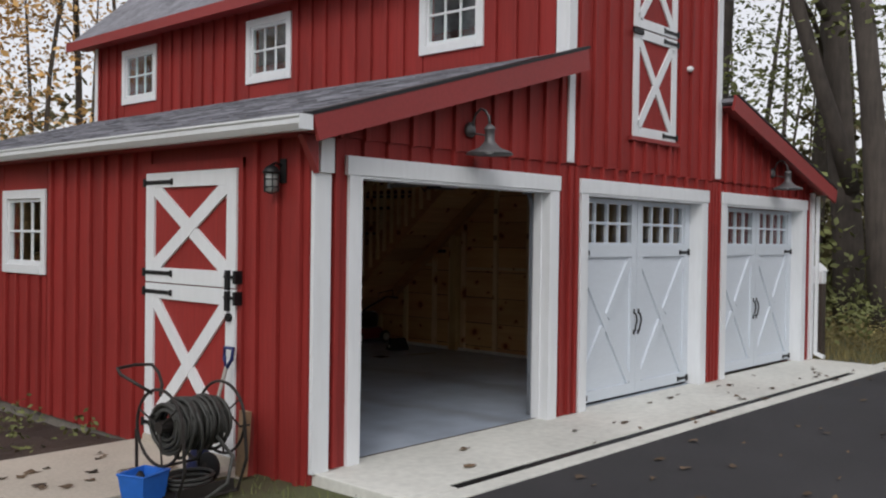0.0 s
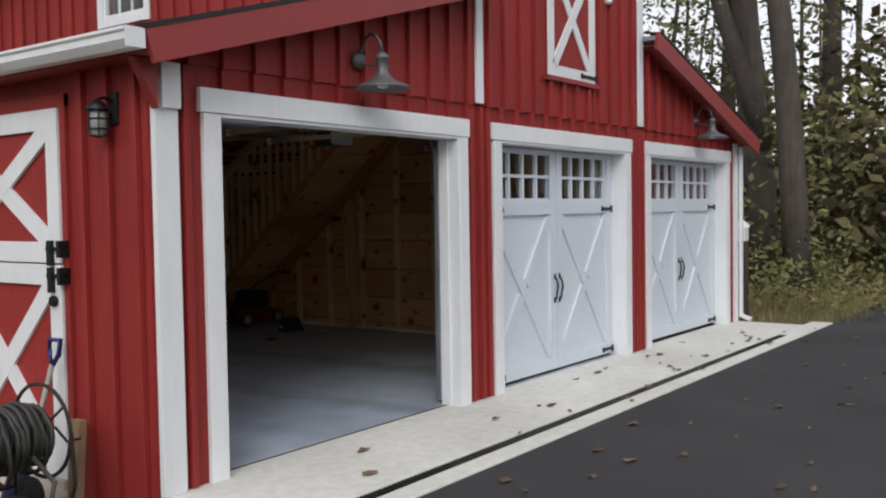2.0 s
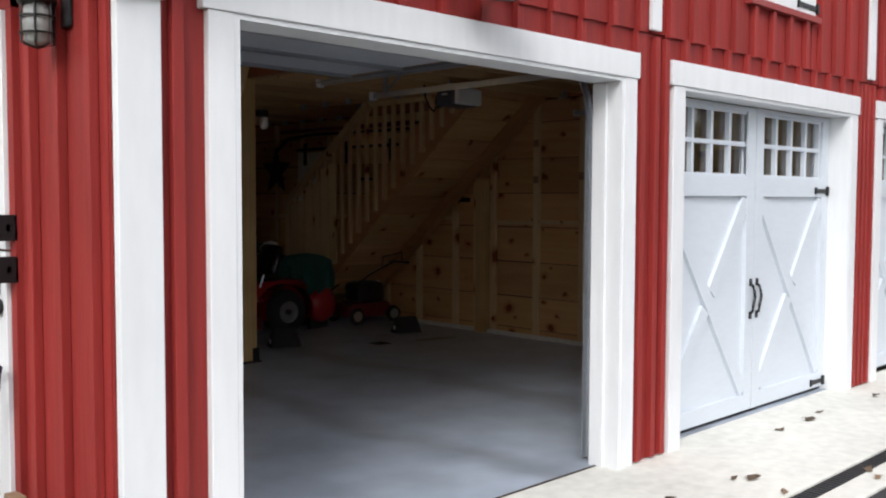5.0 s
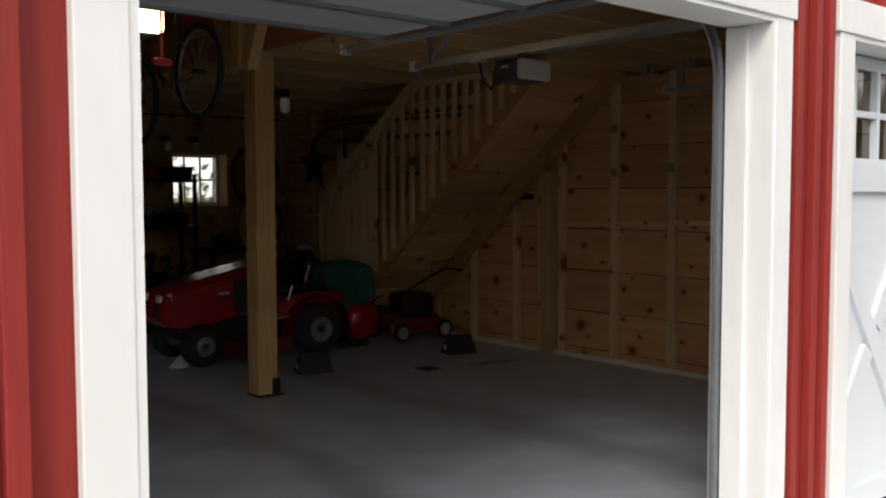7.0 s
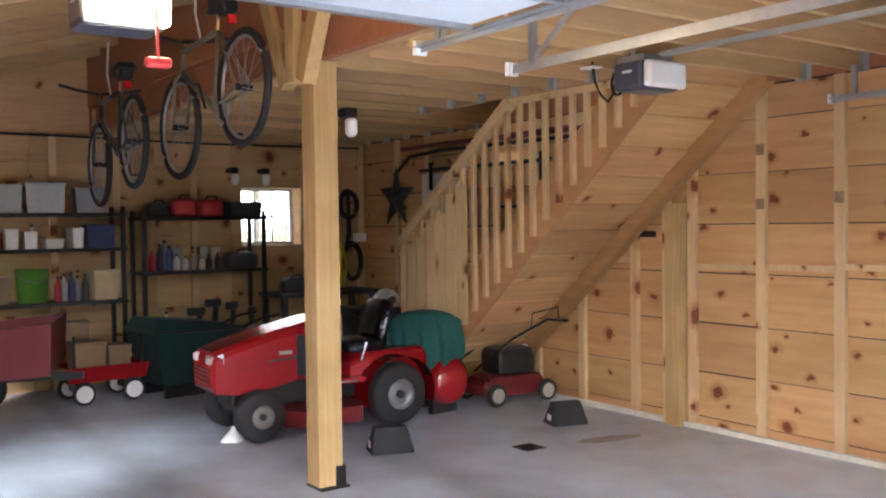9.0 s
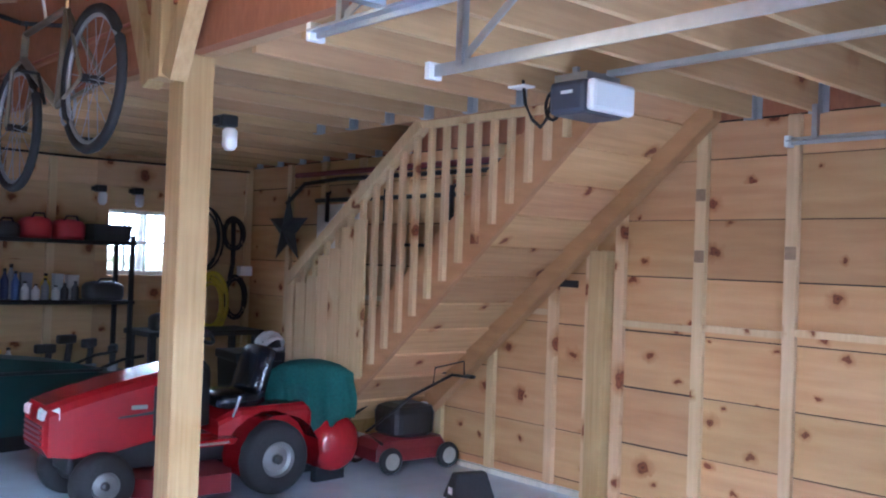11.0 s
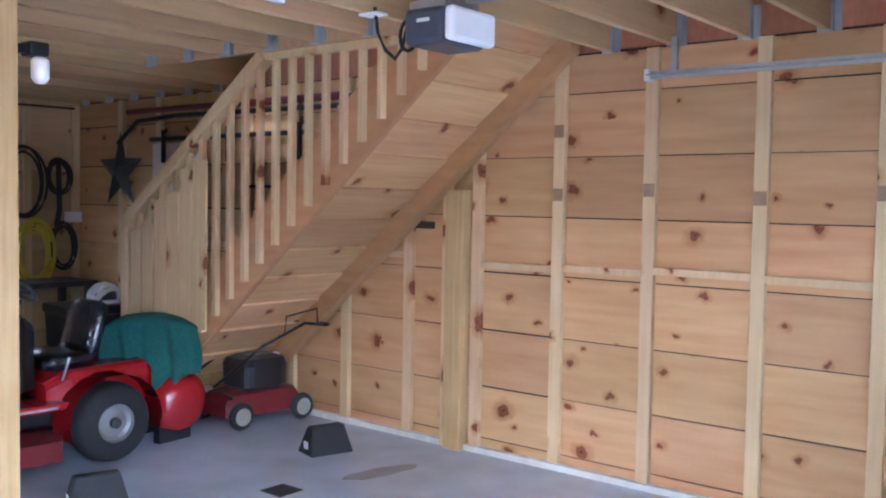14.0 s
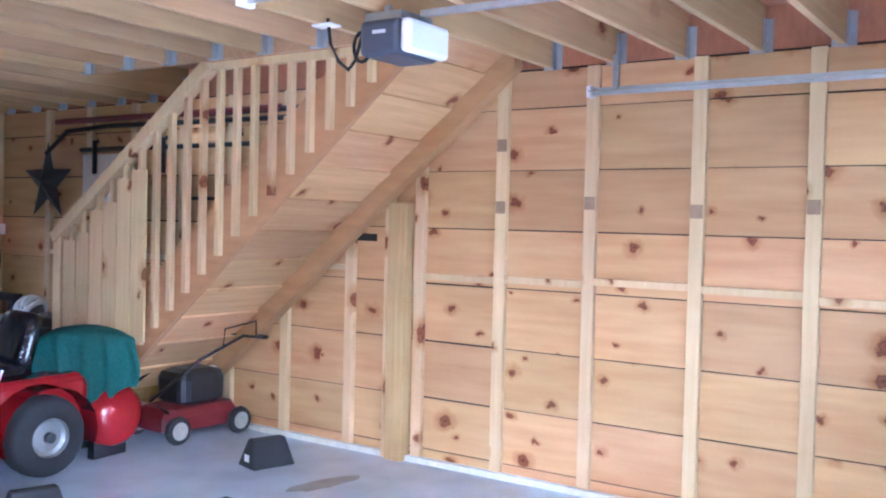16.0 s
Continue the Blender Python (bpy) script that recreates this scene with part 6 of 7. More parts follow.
# ---- bicycles hanging from the rafters ----
def bicycle(x, y, z, rz, tilt, frame_col, label):
    """Wheels in the local x-z plane, front towards +x; origin between the axles."""
    o = thing("bicycle", label, "bicycle", (x, y, z), rz, group="hanging bicycles")
    o.matrix_basis = pose(x, y, z, 0, tilt, rz)
    fm = plain(frame_col[0], frame_col[1], 0.3)
    for s in (-1, 1):
        t = part("wheel", tube(bmesh.new(), loop_pts((s * 0.50, 0, 0), 0.315, "y", 36), 0.024, 8, closed=True), RUBBER, o, "black bicycle tyre", smooth=True)
        part("rim", tube(bmesh.new(), loop_pts((s * 0.50, 0, 0), 0.288, "y", 36), 0.011, 6, closed=True), STEEL, t, "bright rim", smooth=True)
        bm = bmesh.new()
        for k in range(18):
            a = k * math.tau / 18
            tube(bm, [(s * 0.50, 0.02 * (-1) ** k, 0), (s * 0.50 + 0.283 * math.cos(a), 0, 0.283 * math.sin(a))], 0.0022, 4)
        part("spoke", bm, STEEL, t)
        part("hub", tube(bmesh.new(), [(s * 0.50, -0.05, 0), (s * 0.50, 0.05, 0)], 0.02, 10), BLACK, t)
    bb, seat, head_t, head_b = (-0.08, 0, -0.02), (-0.22, 0, 0.42), (0.34, 0, 0.46), (0.38, 0, 0.34)
    bm = bmesh.new()
    for a, b, r in ((bb, seat, 0.017), (bb, head_b, 0.02), (seat, head_t, 0.017), (head_t, head_b, 0.02)):
        tube(bm, [a, b], r, 10)
    for y_ in (-0.05, 0.05):
        tube(bm, [bb, (-0.50, y_, 0)], 0.010, 6)
        tube(bm, [seat, (-0.50, y_, 0)], 0.009, 6)
        tube(bm, [head_b, (0.40, y_, 0.28), (0.50, y_, 0)], 0.012, 6)
    part("frame", bm, fm, o, smooth=True)
    part("seat_post", tube(bmesh.new(), [seat, (-0.25, 0, 0.55)], 0.013, 8), CHROME, o)
    part("saddle", hull([[(xx, w * yy, zz + hh) for yy, hh in ((-1, 0), (-0.6, 0.035), (0.6, 0.035), (1, 0))] for xx, w, zz in ((-0.39, 0.08, 0.56), (-0.30, 0.09, 0.56), (-0.18, 0.035, 0.56), (-0.10, 0.02, 0.555))]), BLACKP, o, "black saddle")
    part("saddle_bag", boxes((-0.42, -0.30, -0.05, 0.05, 0.47, 0.55), bevel=0.02), BLACKP, o)
    part("tail_light", boxes((-0.43, -0.405, -0.025, 0.025, 0.40, 0.45), bevel=0.006), plain("red_reflector", (0.7, 0.02, 0.03), 0.25), o, "red tail light")
    part("stem", tube(bmesh.new(), [head_t, (0.33, 0, 0.52), (0.40, 0, 0.54)], 0.013, 8), BLACK, o)
    part("handlebar", tube(bmesh.new(), [(0.34, -0.31, 0.58), (0.38, -0.18, 0.56), (0.40, 0, 0.54), (0.38, 0.18, 0.56), (0.34, 0.31, 0.58)], 0.013, 8), BLACK, o)
    part("chainring", tube(bmesh.new(), loop_pts((-0.08, -0.05, -0.02), 0.09, "y", 24), 0.008, 6, closed=True), STEEL, o)
    for s in (-1, 1):
        part("crank", tube(bmesh.new(), [(-0.08, s * 0.06, -0.02), (-0.08 + s * 0.05, s * 0.07, -0.02 + s * 0.16), (-0.08 + s * 0.05, s * 0.15, -0.02 + s * 0.16)], 0.010, 6), BLACK, o)
    part("hanging_hook", tube(bmesh.new(), [(0.06, 0, 0.46), (0.06, 0.02, 0.62), (0.06, 0.0, 0.86)], 0.008, 6), plain("white_hook", (0.7, 0.7, 0.68), 0.4), o, "pale hanging hook")
    return o


bicycle(2.90, 4.79, 2.28, 91, 8, ("silver_tan_frame", (0.17, 0.14, 0.09)), "mountain bicycle with a tan frame hanging under the rafters")
bicycle(2.81, 6.44, 2.12, 88, 6, ("dark_frame", (0.05, 0.05, 0.06)), "dark bicycle hanging under the rafters")

# ---- work light on the post, lamps by the window ----


def flood(x, y, z, s, group):
    o = thing("work_light", "black clamp light with a white glass jar", "work light", (x, y, z), 0, group=group)
    part("housing", boxes((-0.06 * s, 0.06 * s, -0.06 * s, 0.06 * s, 0.04 * s, 0.12 * s), bevel=0.015 * s), BLACK, o)
    part("jar", lathe(bmesh.new(), [(0.03 * s, 0.04 * s), (0.05 * s, 0.02 * s), (0.05 * s, -0.08 * s), (0.025 * s, -0.11 * s)], "z", (0.03 * s, 0, 0), 16), LENS, o, "white glass jar", smooth=True)
    part("bracket", boxes((-0.10 * s, -0.06 * s, -0.02 * s, 0.02 * s, 0.05 * s, 0.10 * s)), BLACK, o)
    return o


flood(3.56, 4.26, 2.18, 0.75, "work lights")
flood(5.08, WALL_IN - 0.1, 2.10, 0.8, "work lights")
flood(4.72, WALL_IN - 0.1, 2.10, 0.8, "work lights")

# ---- shelves along the back wall ----
PAL = {"red": (0.45, 0.03, 0.04), "navy": (0.03, 0.04, 0.12), "white": (0.75, 0.75, 0.72), "yellow": (0.62, 0.45, 0.06), "green": (0.16, 0.42, 0.06), "cream": (0.62, 0.50, 0.30), "grey": (0.30, 0.31, 0.33), "dark": (0.035, 0.035, 0.04), "clear": (0.46, 0.50, 0.50), "teal": (0.010, 0.040, 0.040), "brown": (0.30, 0.19, 0.10), "blue": (0.08, 0.14, 0.40)}
COL = {k: plain("shelf_" + k, v, 0.5) for k, v in PAL.items()}


def shelf_unit(x0, x1, levels, label):
    y0, y1 = WALL_IN - 0.48, WALL_IN - 0.07
    o = thing("shelf_unit", label, "shelf", (x0, y0, 0), group="shelves along the back wall")
    w, d = x1 - x0, y1 - y0
    for x in (0, w - 0.04):
        for y in (0, d - 0.04):
            part("upright", boxes((x, x + 0.04, y, y + 0.04, 0, max(levels) + 0.06), bevel=0.003), BLACK, o)
    for z in levels:
        part("shelf_board", boxes((-0.01, w + 0.01, -0.012, d, z - 0.035, z), bevel=0.004), BLACK, o)
    return o


shelf_unit(2.10, 3.46, (0.42, 0.88, 1.38, 1.71), "black steel shelf unit crowded with buckets and bins")
shelf_unit(3.62, 4.92, (0.48, 1.13, 1.67), "black steel shelf unit with bags and bottles")


def stored_bin(x, y, z, w, d, h, c, label, cat="box"):
    bm = hull([[(sx * w / 2 * s, sy * d / 2 * s, zz) for sx, sy in ((-1, -1), (1, -1), (1, 1), (-1, 1))] for s, zz in ((0.9, 0), (1, h * 0.9), (1.04, h * 0.92), (1.04, h))])
    return solid(cat.replace(" ", "_"), bm, COL[c], label, cat, at=pose(x, y, z, 0, 0, (x * 97) % 14 - 7))


def bucket(x, y, z, r, h, c, label):
    o = thing("bucket", label, "bucket", (x, y, z))
    part("pail", lathe(bmesh.new(), [(r * 0.82, 0), (r, h), (r * 1.04, h), (r * 0.98, h - 0.008), (r * 0.8, 0.008)], "z", (0, 0, 0), 24), COL[c], o, smooth=True)
    part("bail_handle", tube(bmesh.new(), [(r, 0, h - 0.02), (r * 0.7, -r * 0.8, h * 0.7), (0, -r * 1.05, h * 0.6), (-r * 0.7, -r * 0.8, h * 0.7), (-r, 0, h - 0.02)], 0.004, 6), STEEL, o)
    return o


def bottle(x, y, z, r, h, c, label):
    o = thing("bottle", label, "bottle", (x, y, z), group="bottles on the shelves")
    part("body", lathe(bmesh.new(), [(r * 0.9, 0), (r, h * 0.08), (r, h * 0.62), (r * 0.4, h * 0.82), (r * 0.35, h * 0.9)], "z", (0, 0, 0), 14), COL[c], o, smooth=True)
    part("cap", lathe(bmesh.new(), [(r * 0.42, h * 0.9), (r * 0.42, h), (r * 0.3, h)], "z", (0, 0, 0), 12), COL["dark"], o)
    return o


SY = WALL_IN - 0.30
for x, w, h, c, l in ((2.38, 0.34, 0.26, "clear", "clear plastic storage tub on the top shelf"), (2.76, 0.34, 0.28, "clear", "clear plastic storage tub on the top shelf"), (3.18, 0.30, 0.24, "grey", "grey plastic storage tub on the top shelf")):
    stored_bin(x, SY, 1.71, w, 0.30, h, c, l, "storage tub")
for x, w, h, c in ((2.24, 0.14, 0.17, "yellow"), (2.46, 0.12, 0.19, "white"), (2.62, 0.11, 0.16, "white"), (2.82, 0.16, 0.09, "white"), (3.02, 0.10, 0.19, "white"), (3.24, 0.26, 0.22, "navy")):
    stored_bin(x, SY - 0.05, 1.38, w, 0.2, h, c, "small %s carton on the shelf" % c, "carton")
bucket(2.64, SY - 0.02, 0.88, 0.15, 0.31, "green", "lime green plastic bucket on the shelf")
bucket(2.34, SY - 0.02, 0.88, 0.11, 0.25, "cream", "cream plastic bucket on the shelf")
stored_bin(3.28, SY, 0.88, 0.24, 0.26, 0.28, "cream", "cream cardboard box on the shelf")
for k, c in enumerate(("red", "white", "navy", "grey", "dark")):
    bottle(2.85 + 0.062 * k, SY - 0.08 + 0.03 * (k % 2), 0.88, 0.032, 0.24 + 0.02 * (k % 3), c, "%s bottle on the shelf" % c)
stored_bin(2.9, SY, 0.42, 0.45, 0.30, 0.26, "brown", "brown cardboard box on the lower shelf")
stored_bin(2.4, SY, 0.42, 0.35, 0.30, 0.24, "red", "red plastic crate on the lower shelf", "crate")


def soft_bag(x, y, z, w, d, h, c, label):
    o = thing("tool_bag", label, "bag", (x, y, z))
    part("sack", hull([[(w / 2 * s * math.copysign(abs(math.cos(a)) ** 0.6, math.cos(a)), d / 2 * s * math.copysign(abs(math.sin(a)) ** 0.6, math.sin(a)), zz) for a in [k * math.tau / 16 for k in range(16)]] for s, zz in ((0.92, 0), (1.0, h * 0.2), (1.0, h * 0.7), (0.85, h * 0.9), (0.5, h))]), COL[c], o, smooth=True)
    part("strap", tube(bmesh.new(), [(-w * 0.25, -d * 0.3, h * 0.85), (-w * 0.15, -d * 0.35, h * 1.15), (w * 0.15, -d * 0.35, h * 1.15), (w * 0.25, -d * 0.3, h * 0.85)], 0.010, 6), COL["dark"], o)
    return o


soft_bag(3.82, SY, 1.67, 0.24, 0.24, 0.14, "dark", "dark canvas tool bag on the top shelf")
soft_bag(4.08, SY, 1.67, 0.26, 0.26, 0.19, "red", "red canvas tool bag on the top shelf")
soft_bag(4.36, SY, 1.67, 0.28, 0.26, 0.18, "red", "red canvas tool bag on the top shelf")
stored_bin(4.72, SY, 1.67, 0.36, 0.26, 0.15, "dark", "dark grey plastic tool case on the shelf", "tool case")
for k in range(9):
    c = ("red", "navy", "blue", "white", "white", "grey", "white", "dark", "dark")[k]
    bottle(3.74 + 0.085 * k + 0.01 * (k % 2), SY - 0.08 + 0.05 * (k % 2), 1.13, 0.034, (0.20, 0.27, 0.25, 0.16, 0.14, 0.19, 0.13, 0.15, 0.17)[k], c, "%s spray bottle on the shelf" % c)
soft_bag(4.70, SY, 1.13, 0.36, 0.24, 0.17, "dark", "dark heap of tools on the shelf")
for k, (x, h) in enumerate(((4.20, 0.26), (4.38, 0.34), (4.58, 0.30), (4.8, 0.24))):
    o = thing("power_tool", "dark cordless power tool on the low shelf", "power tool", (x, SY - 0.05, 0.48), 20 * k, group="tools on the low shelf")
    part("body", boxes((-0.10, 0.08, -0.035, 0.035, h - 0.08, h), bevel=0.015), COL["dark"], o)
    part("grip", beam(bmesh.new(), (0.0, 0, 0.06), (0.03, 0, h - 0.07), 0.04, 0.045, (1, 0, 0)), COL["dark"], o)
    part("battery", boxes((-0.05, 0.07, -0.04, 0.04, 0.0, 0.07), bevel=0.008), COL["grey"], o)

# ---- carts before the shelves ----


def yard_cart():
    o = thing("yard_cart", "red steel dump cart tipped on two wheels", "garden cart", (2.05, 7.75, 0), -20)
    bm = hull([[(-0.56, -0.46, 0.34), (0.60, -0.46, 0.40), (0.60, 0.46, 0.40), (-0.56, 0.46, 0.34)], [(-0.62, -0.50, 0.70), (0.62, -0.50, 0.82), (0.62, 0.50, 0.82), (-0.62, 0.50, 0.70)], [(-0.59, -0.47, 0.70), (0.59, -0.47, 0.82), (0.59, 0.47, 0.82), (-0.59, 0.47, 0.70)], [(-0.47, -0.39, 0.40), (0.47, -0.39, 0.48), (0.47, 0.39, 0.48), (-0.47, 0.39, 0.40)]])
    part("tub", bm, DULLRED, o, "dull red steel tub")
    for s in (-1, 1):
        wheel(o, (-0.05, s * 0.40, 0.19), 0.19, 0.09, LENS, 0.5)
    part("axle", tube(bmesh.new(), [(-0.05, -0.40, 0.19), (-0.05, 0.40, 0.19)], 0.014), BLACK, o)
    part("frame", boxes((-0.5, 0.8, -0.03, 0.03, 0.30, 0.36)), BLACK, o)
    part("stand", boxes((-0.03, 0.03, -0.36, -0.30, 0.19, 0.40), (-0.03, 0.03, 0.30, 0.36, 0.19, 0.40)), BLACK, o)
    return o


yard_cart()


def wagon():
    o = thing("pull_wagon", "small red wagon with white wheels holding cartons", "wagon", (3.10, 8.05, 0), 3)
    part("bed", hull([[(-0.34, -0.20, 0.20), (0.34, -0.20, 0.20), (0.34, 0.20, 0.20), (-0.34, 0.20, 0.20)], [(-0.37, -0.22, 0.34), (0.37, -0.22, 0.34), (0.37, 0.22, 0.34), (-0.37, 0.22, 0.34)], [(-0.35, -0.20, 0.34), (0.35, -0.20, 0.34), (0.35, 0.20, 0.34), (-0.35, 0.20, 0.34)], [(-0.32, -0.18, 0.22), (0.32, -0.18, 0.22), (0.32, 0.18, 0.22), (-0.32, 0.18, 0.22)]]), PAINTRED, o, "red steel bed")
    for x in (-0.22, 0.22):
        for y in (-0.22, 0.22):
            w = part("wheel", lathe(bmesh.new(), [(0.07, -0.02), (0.10, -0.018), (0.105, 0), (0.10, 0.018), (0.07, 0.02)], "y", (x, y, 0.105), 22), RUBBER, o, smooth=True)
            part("rim", lathe(bmesh.new(), [(0.02, -0.028), (0.075, -0.022), (0.075, 0.022), (0.02, 0.028)], "y", (x, y, 0.105), 18), LENS, w, "white wheel disc")
        part("axle", tube(bmesh.new(), [(x, -0.22, 0.105), (x, 0.22, 0.105)], 0.01), BLACK, o)
        part("bolster", boxes((x - 0.04, x + 0.04, -0.10, 0.10, 0.105, 0.20)), BLACK, o)
    for s in (-1, 1):
        part("stake", boxes((s * 0.30 - 0.012, s * 0.30 + 0.012, -0.215, -0.203, 0.3, 0.62)), BLACK, o)
    return o


wagon()
stored_bin(2.97, 8.05, 0.222, 0.28, 0.28, 0.32, "brown", "brown carton riding in the red wagon", "carton")
stored_bin(3.24, 8.05, 0.222, 0.20, 0.26, 0.28, "brown", "brown carton riding in the red wagon", "carton")
wb = thing("wheelbarrow", "dark green covered yard wheelbarrow beside the shelves", "wheelbarrow", (3.82, 7.95, 0), 8)
part("tray", hull([[(-0.30, -0.24, 0.12), (0.34, -0.24, 0.12), (0.34, 0.24, 0.12), (-0.30, 0.24, 0.12)], [(-0.42, -0.32, 0.62), (0.50, -0.32, 0.60), (0.50, 0.32, 0.60), (-0.42, 0.32, 0.62)], [(-0.36, -0.26, 0.74), (0.30, -0.26, 0.66), (0.30, 0.26, 0.66), (-0.36, 0.26, 0.74)]]), COL["teal"], wb, "dark green ribbed body")
part("lid_edge", tube(bmesh.new(), [(-0.42, -0.32, 0.62), (0.50, -0.32, 0.60), (0.50, 0.32, 0.60), (-0.42, 0.32, 0.62)], 0.016, 8, closed=True), BLACKP, wb)
part("handle", tube(bmesh.new(), [(0.45, -0.20, 0.56), (0.75, -0.22, 0.66), (0.95, -0.22, 0.68)], 0.014, 8), BLACK, wb)
part("handle", tube(bmesh.new(), [(0.45, 0.20, 0.56), (0.75, 0.22, 0.66), (0.95, 0.22, 0.68)], 0.014, 8), BLACK, wb)
part("foot", boxes((-0.28, 0.30, -0.22, -0.18, 0.0, 0.12), (-0.28, 0.30, 0.18, 0.22, 0.0, 0.12)), BLACK, wb)

# ---- hung on the walls ----
bm = bmesh.new()
tips = []
for k in range(10):
    a = math.pi / 2 + k * math.tau / 10
    r = 0.37 if k % 2 == 0 else 0.15
    tips.append(bm.verts.new((0, r * math.cos(a), r * math.sin(a))))
f_, b_ = bm.verts.new((-0.07, 0, 0)), bm.verts.new((0.0, 0, 0))
for k in range(10):
    bm.faces.new((f_, tips[k], tips[(k + 1) % 10]))
    bm.faces.new((b_, tips[(k + 1) % 10], tips[k]))
solid("barn_star", bm, COL["dark"], "dark metal barn star on the stud wall", "wall star", at=pose(6.34, 8.09, 1.855))


def coil(x, z, r, squash, mat, turns, label, name):
    o = thing(name, label, "hose" if "hose" in name else name.replace("_", " "), (x, WALL_IN - 0.10, z))
    for k in range(turns):
        part("loop", tube(bmesh.new(), loop_pts((0.012 * math.sin(k * 2.1), -0.012 * k, 0.01 * math.cos(k * 1.7)), r * (1 + 0.16 * math.sin(k * 1.9)), "y", 26, squash * (1 + 0.08 * math.cos(k * 2.7))), 0.012, 6, closed=True), mat, o, smooth=True)
    part("hook", tube(bmesh.new(), [(0, 0.08, r * squash), (0, -0.06, r * squash - 0.015), (0, -0.07, r * squash + 0.02)], 0.006, 6), BLACK, o)
    return o


YEL = plain("yellow_hose", (0.72, 0.58, 0.04), 0.5)
coil(5.78, 1.74, 0.19, 1.6, RUBBER, 3, "black bicycle tyre hung on the back wall", "spare_tyre")
coil(6.12, 1.80, 0.11, 1.4, RUBBER, 4, "black rubber belt hung on the back wall", "drive_belt")
coil(5.86, 1.08, 0.16, 1.65, YEL, 8, "coiled yellow hose on the back wall", "air_hose")
coil(6.16, 1.14, 0.115, 1.8, RUBBER, 4, "coiled black cable on the back wall", "extension_cord")
solid("belt_tail", tube(bmesh.new(), [(6.12, WALL_IN - 0.11, 1.93), (6.13, WALL_IN - 0.11, 1.50), (6.10, WALL_IN - 0.11, 1.34)], 0.026, 8), RUBBER, "strap hanging below the rubber belt", "strap")
eb = thing("junction_box", "white electrical box on the corner stud", "electrical box", (6.27, WALL_IN - 0.12, 1.42))
part("case", boxes((-0.07, 0.07, -0.03, 0.055, -0.05, 0.05), bevel=0.006), LENS, eb)
tb = thing("tool_rack", "long black tool bar on the stud wall behind the stair", "tool rack", (6.31, 0, 0))
part("bar", tube(bmesh.new(), [(0, 5.5, 2.128), (0, 7.56, 2.128)], 0.02, 8), BLACK, tb)
part("bar", tube(bmesh.new(), [(0, 4.7, 1.72), (0, 6.2, 1.72)], 0.014, 8), BLACK, tb)
for y in (5.6, 6.45, 7.33):
    part("hook", tube(bmesh.new(), [(0.0, y, 2.20), (-0.03, y, 2.20), (-0.03, y, 1.92)], 0.02, 8), BLACK, tb)
part("bar", tube(bmesh.new(), [(0, 4.75, 2.37), (0, 6.2, 2.37)], 0.022, 8), BLACK, tb)
solid("red_pipe", tube(bmesh.new(), [(6.30, 5.2, 2.38), (6.30, 7.9, 2.38)], 0.025, 10), DULLRED, "long red pipe stored high on the stud wall", "pipe")
solid("black_pipe", tube(bmesh.new(), [(6.30, 4.4, 2.30), (6.30, 7.2, 2.32), (6.2, 7.6, 2.28), (6.2, 7.9, 2.1)], 0.02, 8), BLACK, "black pipe stored high on the stud wall", "pipe")
sb = thing("workbench", "dark cluttered workbench under the back window", "workbench", (5.55, WALL_IN - 0.42, 0))
part("top", boxes((-0.55, 0.65, -0.25, 0.33, 0.80, 0.85), bevel=0.005), COL["dark"], sb)
for x in (-0.5, 0.58):
    for y in (-0.2, 0.27):
        part("leg", boxes((x - 0.03, x + 0.03, y - 0.03, y + 0.03, 0, 0.80)), COL["dark"], sb)


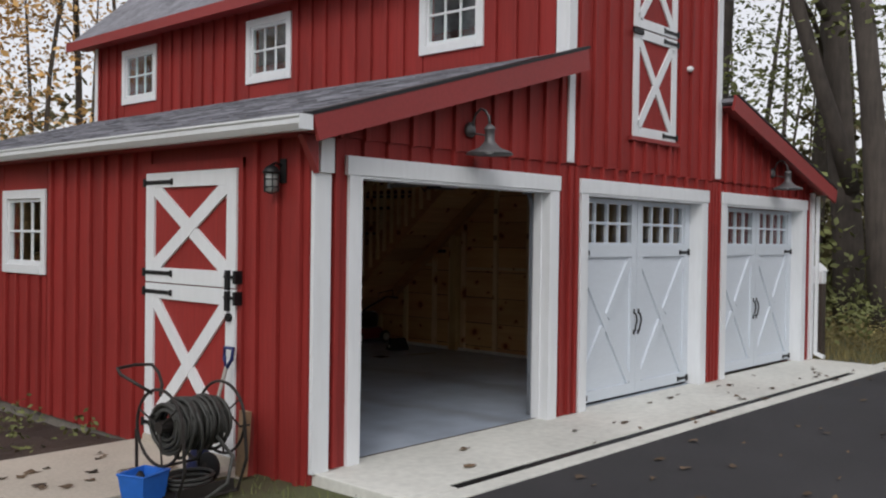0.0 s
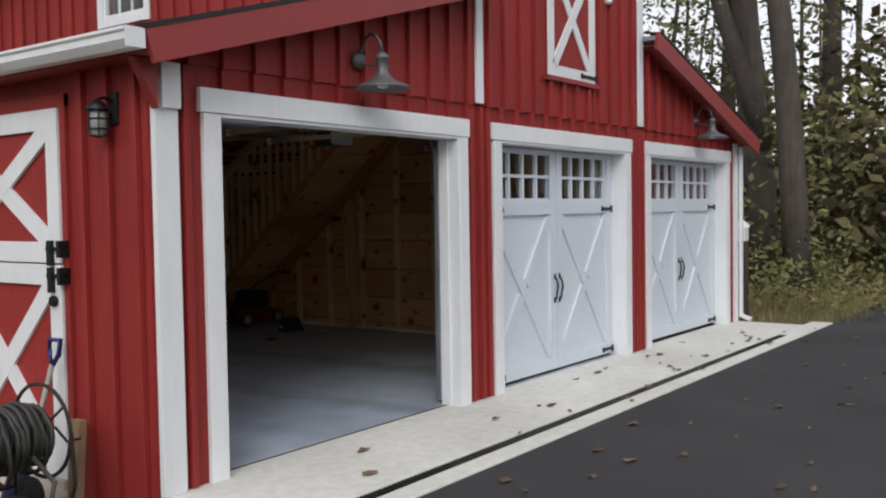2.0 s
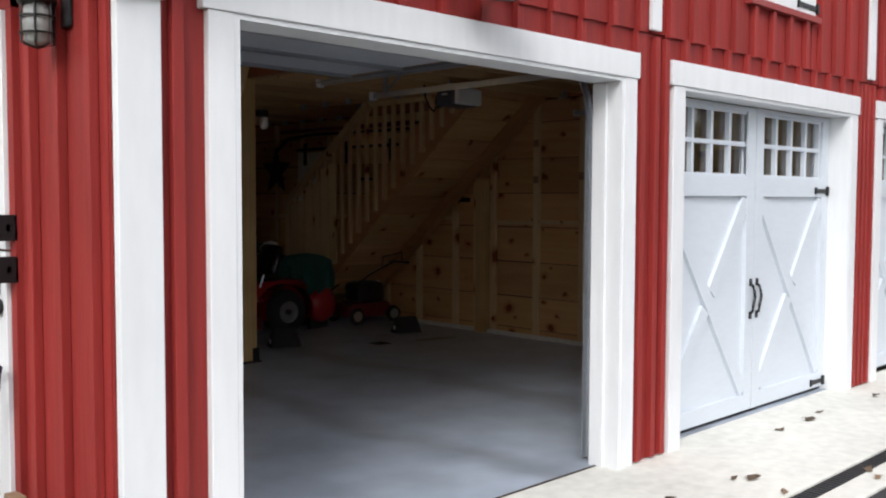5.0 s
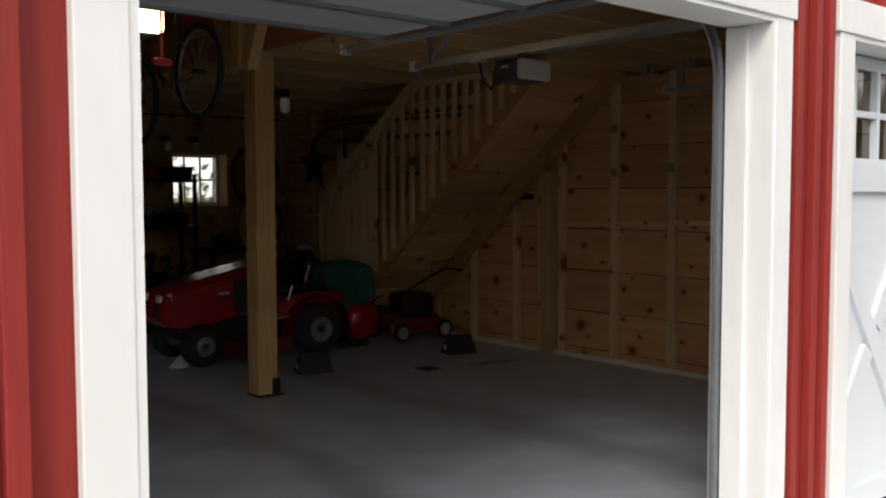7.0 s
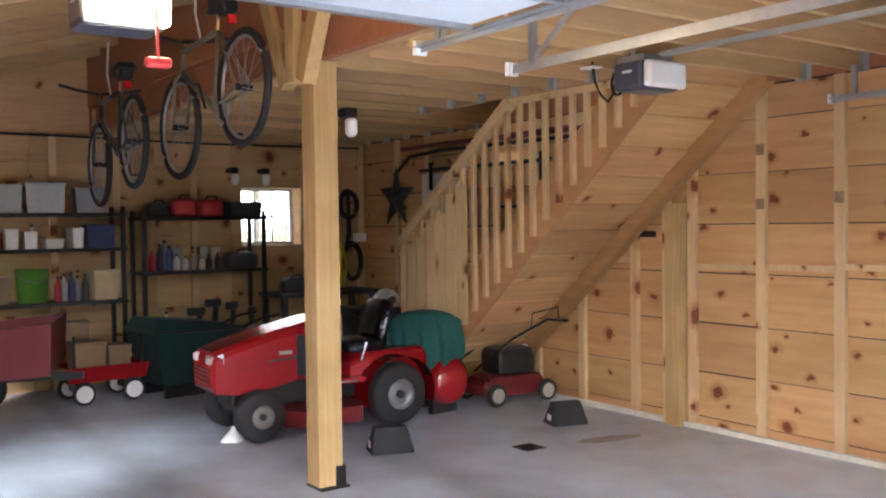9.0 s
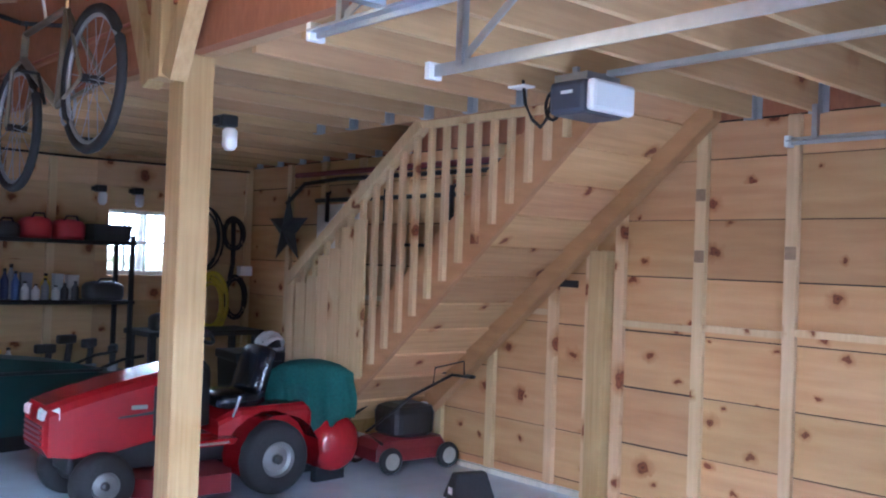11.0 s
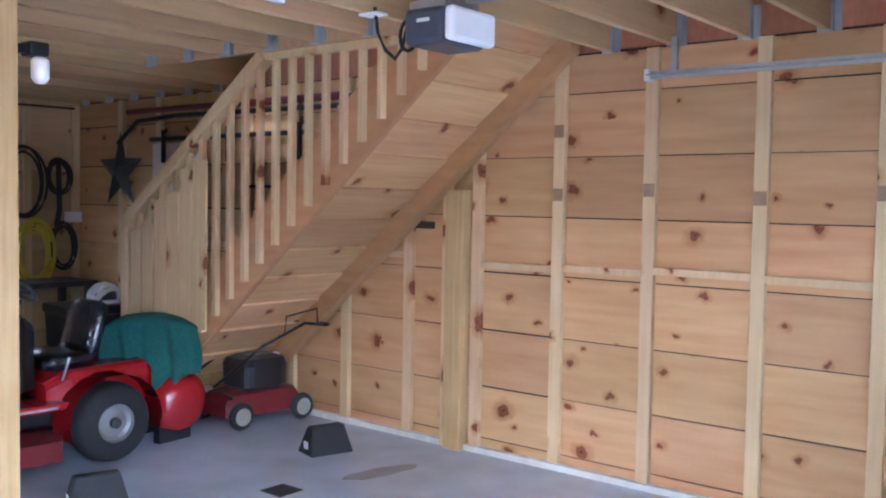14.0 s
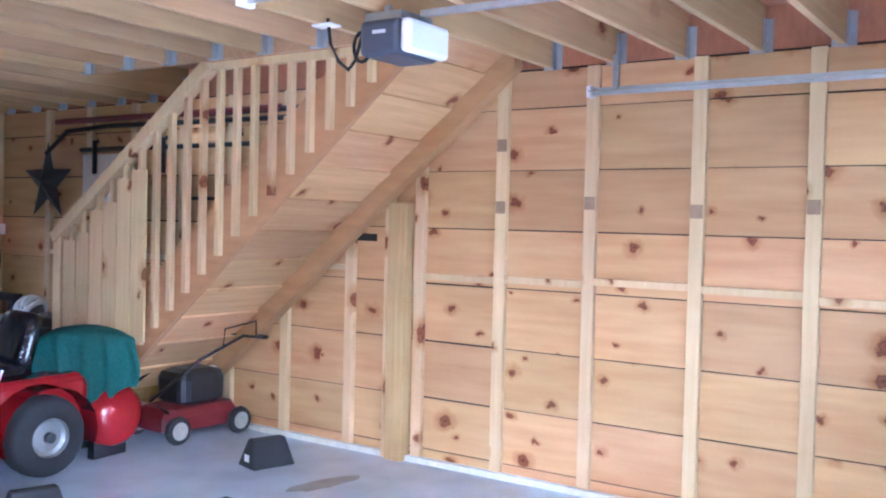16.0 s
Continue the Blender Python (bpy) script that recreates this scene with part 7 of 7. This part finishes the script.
def helmet(x, y, z, rz):
    """A cycling helmet: ribbed shell open in slots over a dark liner."""
    o = thing("bicycle_helmet", "white and black vented bicycle helmet on the black chest", "helmet", (x, y, z), rz)
    part("liner", hull([[(0.125 * c * math.cos(a), 0.095 * c * math.sin(a), h) for a in [k * math.tau / 20 for k in range(20)]] for c, h in ((0.96, 0.0), (1.0, 0.04), (0.9, 0.085), (0.65, 0.12), (0.25, 0.135))]), BLACKP, o, "black liner", smooth=True)
    for k in range(5):
        a = -0.8 + 0.4 * k
        bm = bmesh.new()
        pts = [(0.15 * math.cos(t), 0.11 * math.sin(a) * (0.35 + 0.65 * math.sin(t)), 0.02 + 0.14 * math.cos(a) * math.sin(t)) for t in [math.pi * i / 10 for i in range(11)]]
        tube(bm, pts, 0.019, 6)
        part("shell_rib", bm, LENS, o, "white shell rib", smooth=True)
    part("rim", tube(bmesh.new(), [(0.135 * math.cos(t), 0.105 * math.sin(t), 0.015) for t in [k * math.tau / 24 for k in range(24)]], 0.016, 6, closed=True), LENS, o, "white shell edge", smooth=True)
    return o


chest = thing("storage_chest", "black plastic storage chest behind the lawn tractor", "chest", (5.72, 7.45, 0), -8)
part("body", hull([[(sx * 0.33 * c, sy * 0.24 * c, z) for sx, sy in ((-1, -1), (1, -1), (1, 1), (-1, 1))] for c, z in ((0.92, 0.0), (1.0, 0.66))]), BLACKP, chest)
part("lid", boxes((-0.35, 0.35, -0.26, 0.26, 0.662, 0.74), bevel=0.015), BLACKP, chest)
helmet(5.76, 7.40, 0.74, 25)
soft_bag(5.25, WALL_IN - 0.45, 0.85, 0.3, 0.2, 0.16, "dark", "dark bag on the workbench")


# ---- clutter on the shelves and behind the stair ----
crng = random.Random(77)
for z, xa, xb, n, hi in ((1.38, 2.15, 3.35, 6, 0.20), (1.13, 3.72, 4.55, 6, 0.26), (0.48, 3.72, 4.12, 3, 0.22), (0.88, 2.86, 3.12, 3, 0.26)):
    for k in range(n):
        x = xa + (xb - xa) * (k + 0.5) / n + crng.uniform(-0.03, 0.03)
        c = crng.choice(("white", "grey", "navy", "red", "dark", "cream", "yellow", "clear"))
        if crng.random() < 0.5:
            stored_bin(x, SY + 0.10, z, crng.uniform(0.07, 0.12), 0.07, crng.uniform(0.10, hi), c, "small %s box at the back of the shelf" % c, "carton")
        else:
            bottle(x, SY + 0.10, z, crng.uniform(0.03, 0.042), crng.uniform(0.14, hi + 0.05), c, "%s container at the back of the shelf" % c)
solid("wall_panel_board", boxes((-0.012, 0.0, -0.34, 0.34, 0.0, 1.99), bevel=0.003), plain("pale_plywood", (0.72, 0.66, 0.56), 0.7), "pale plywood sheet standing against the stud wall", "plywood sheet", at=pose(6.325, 7.20, 0.10))
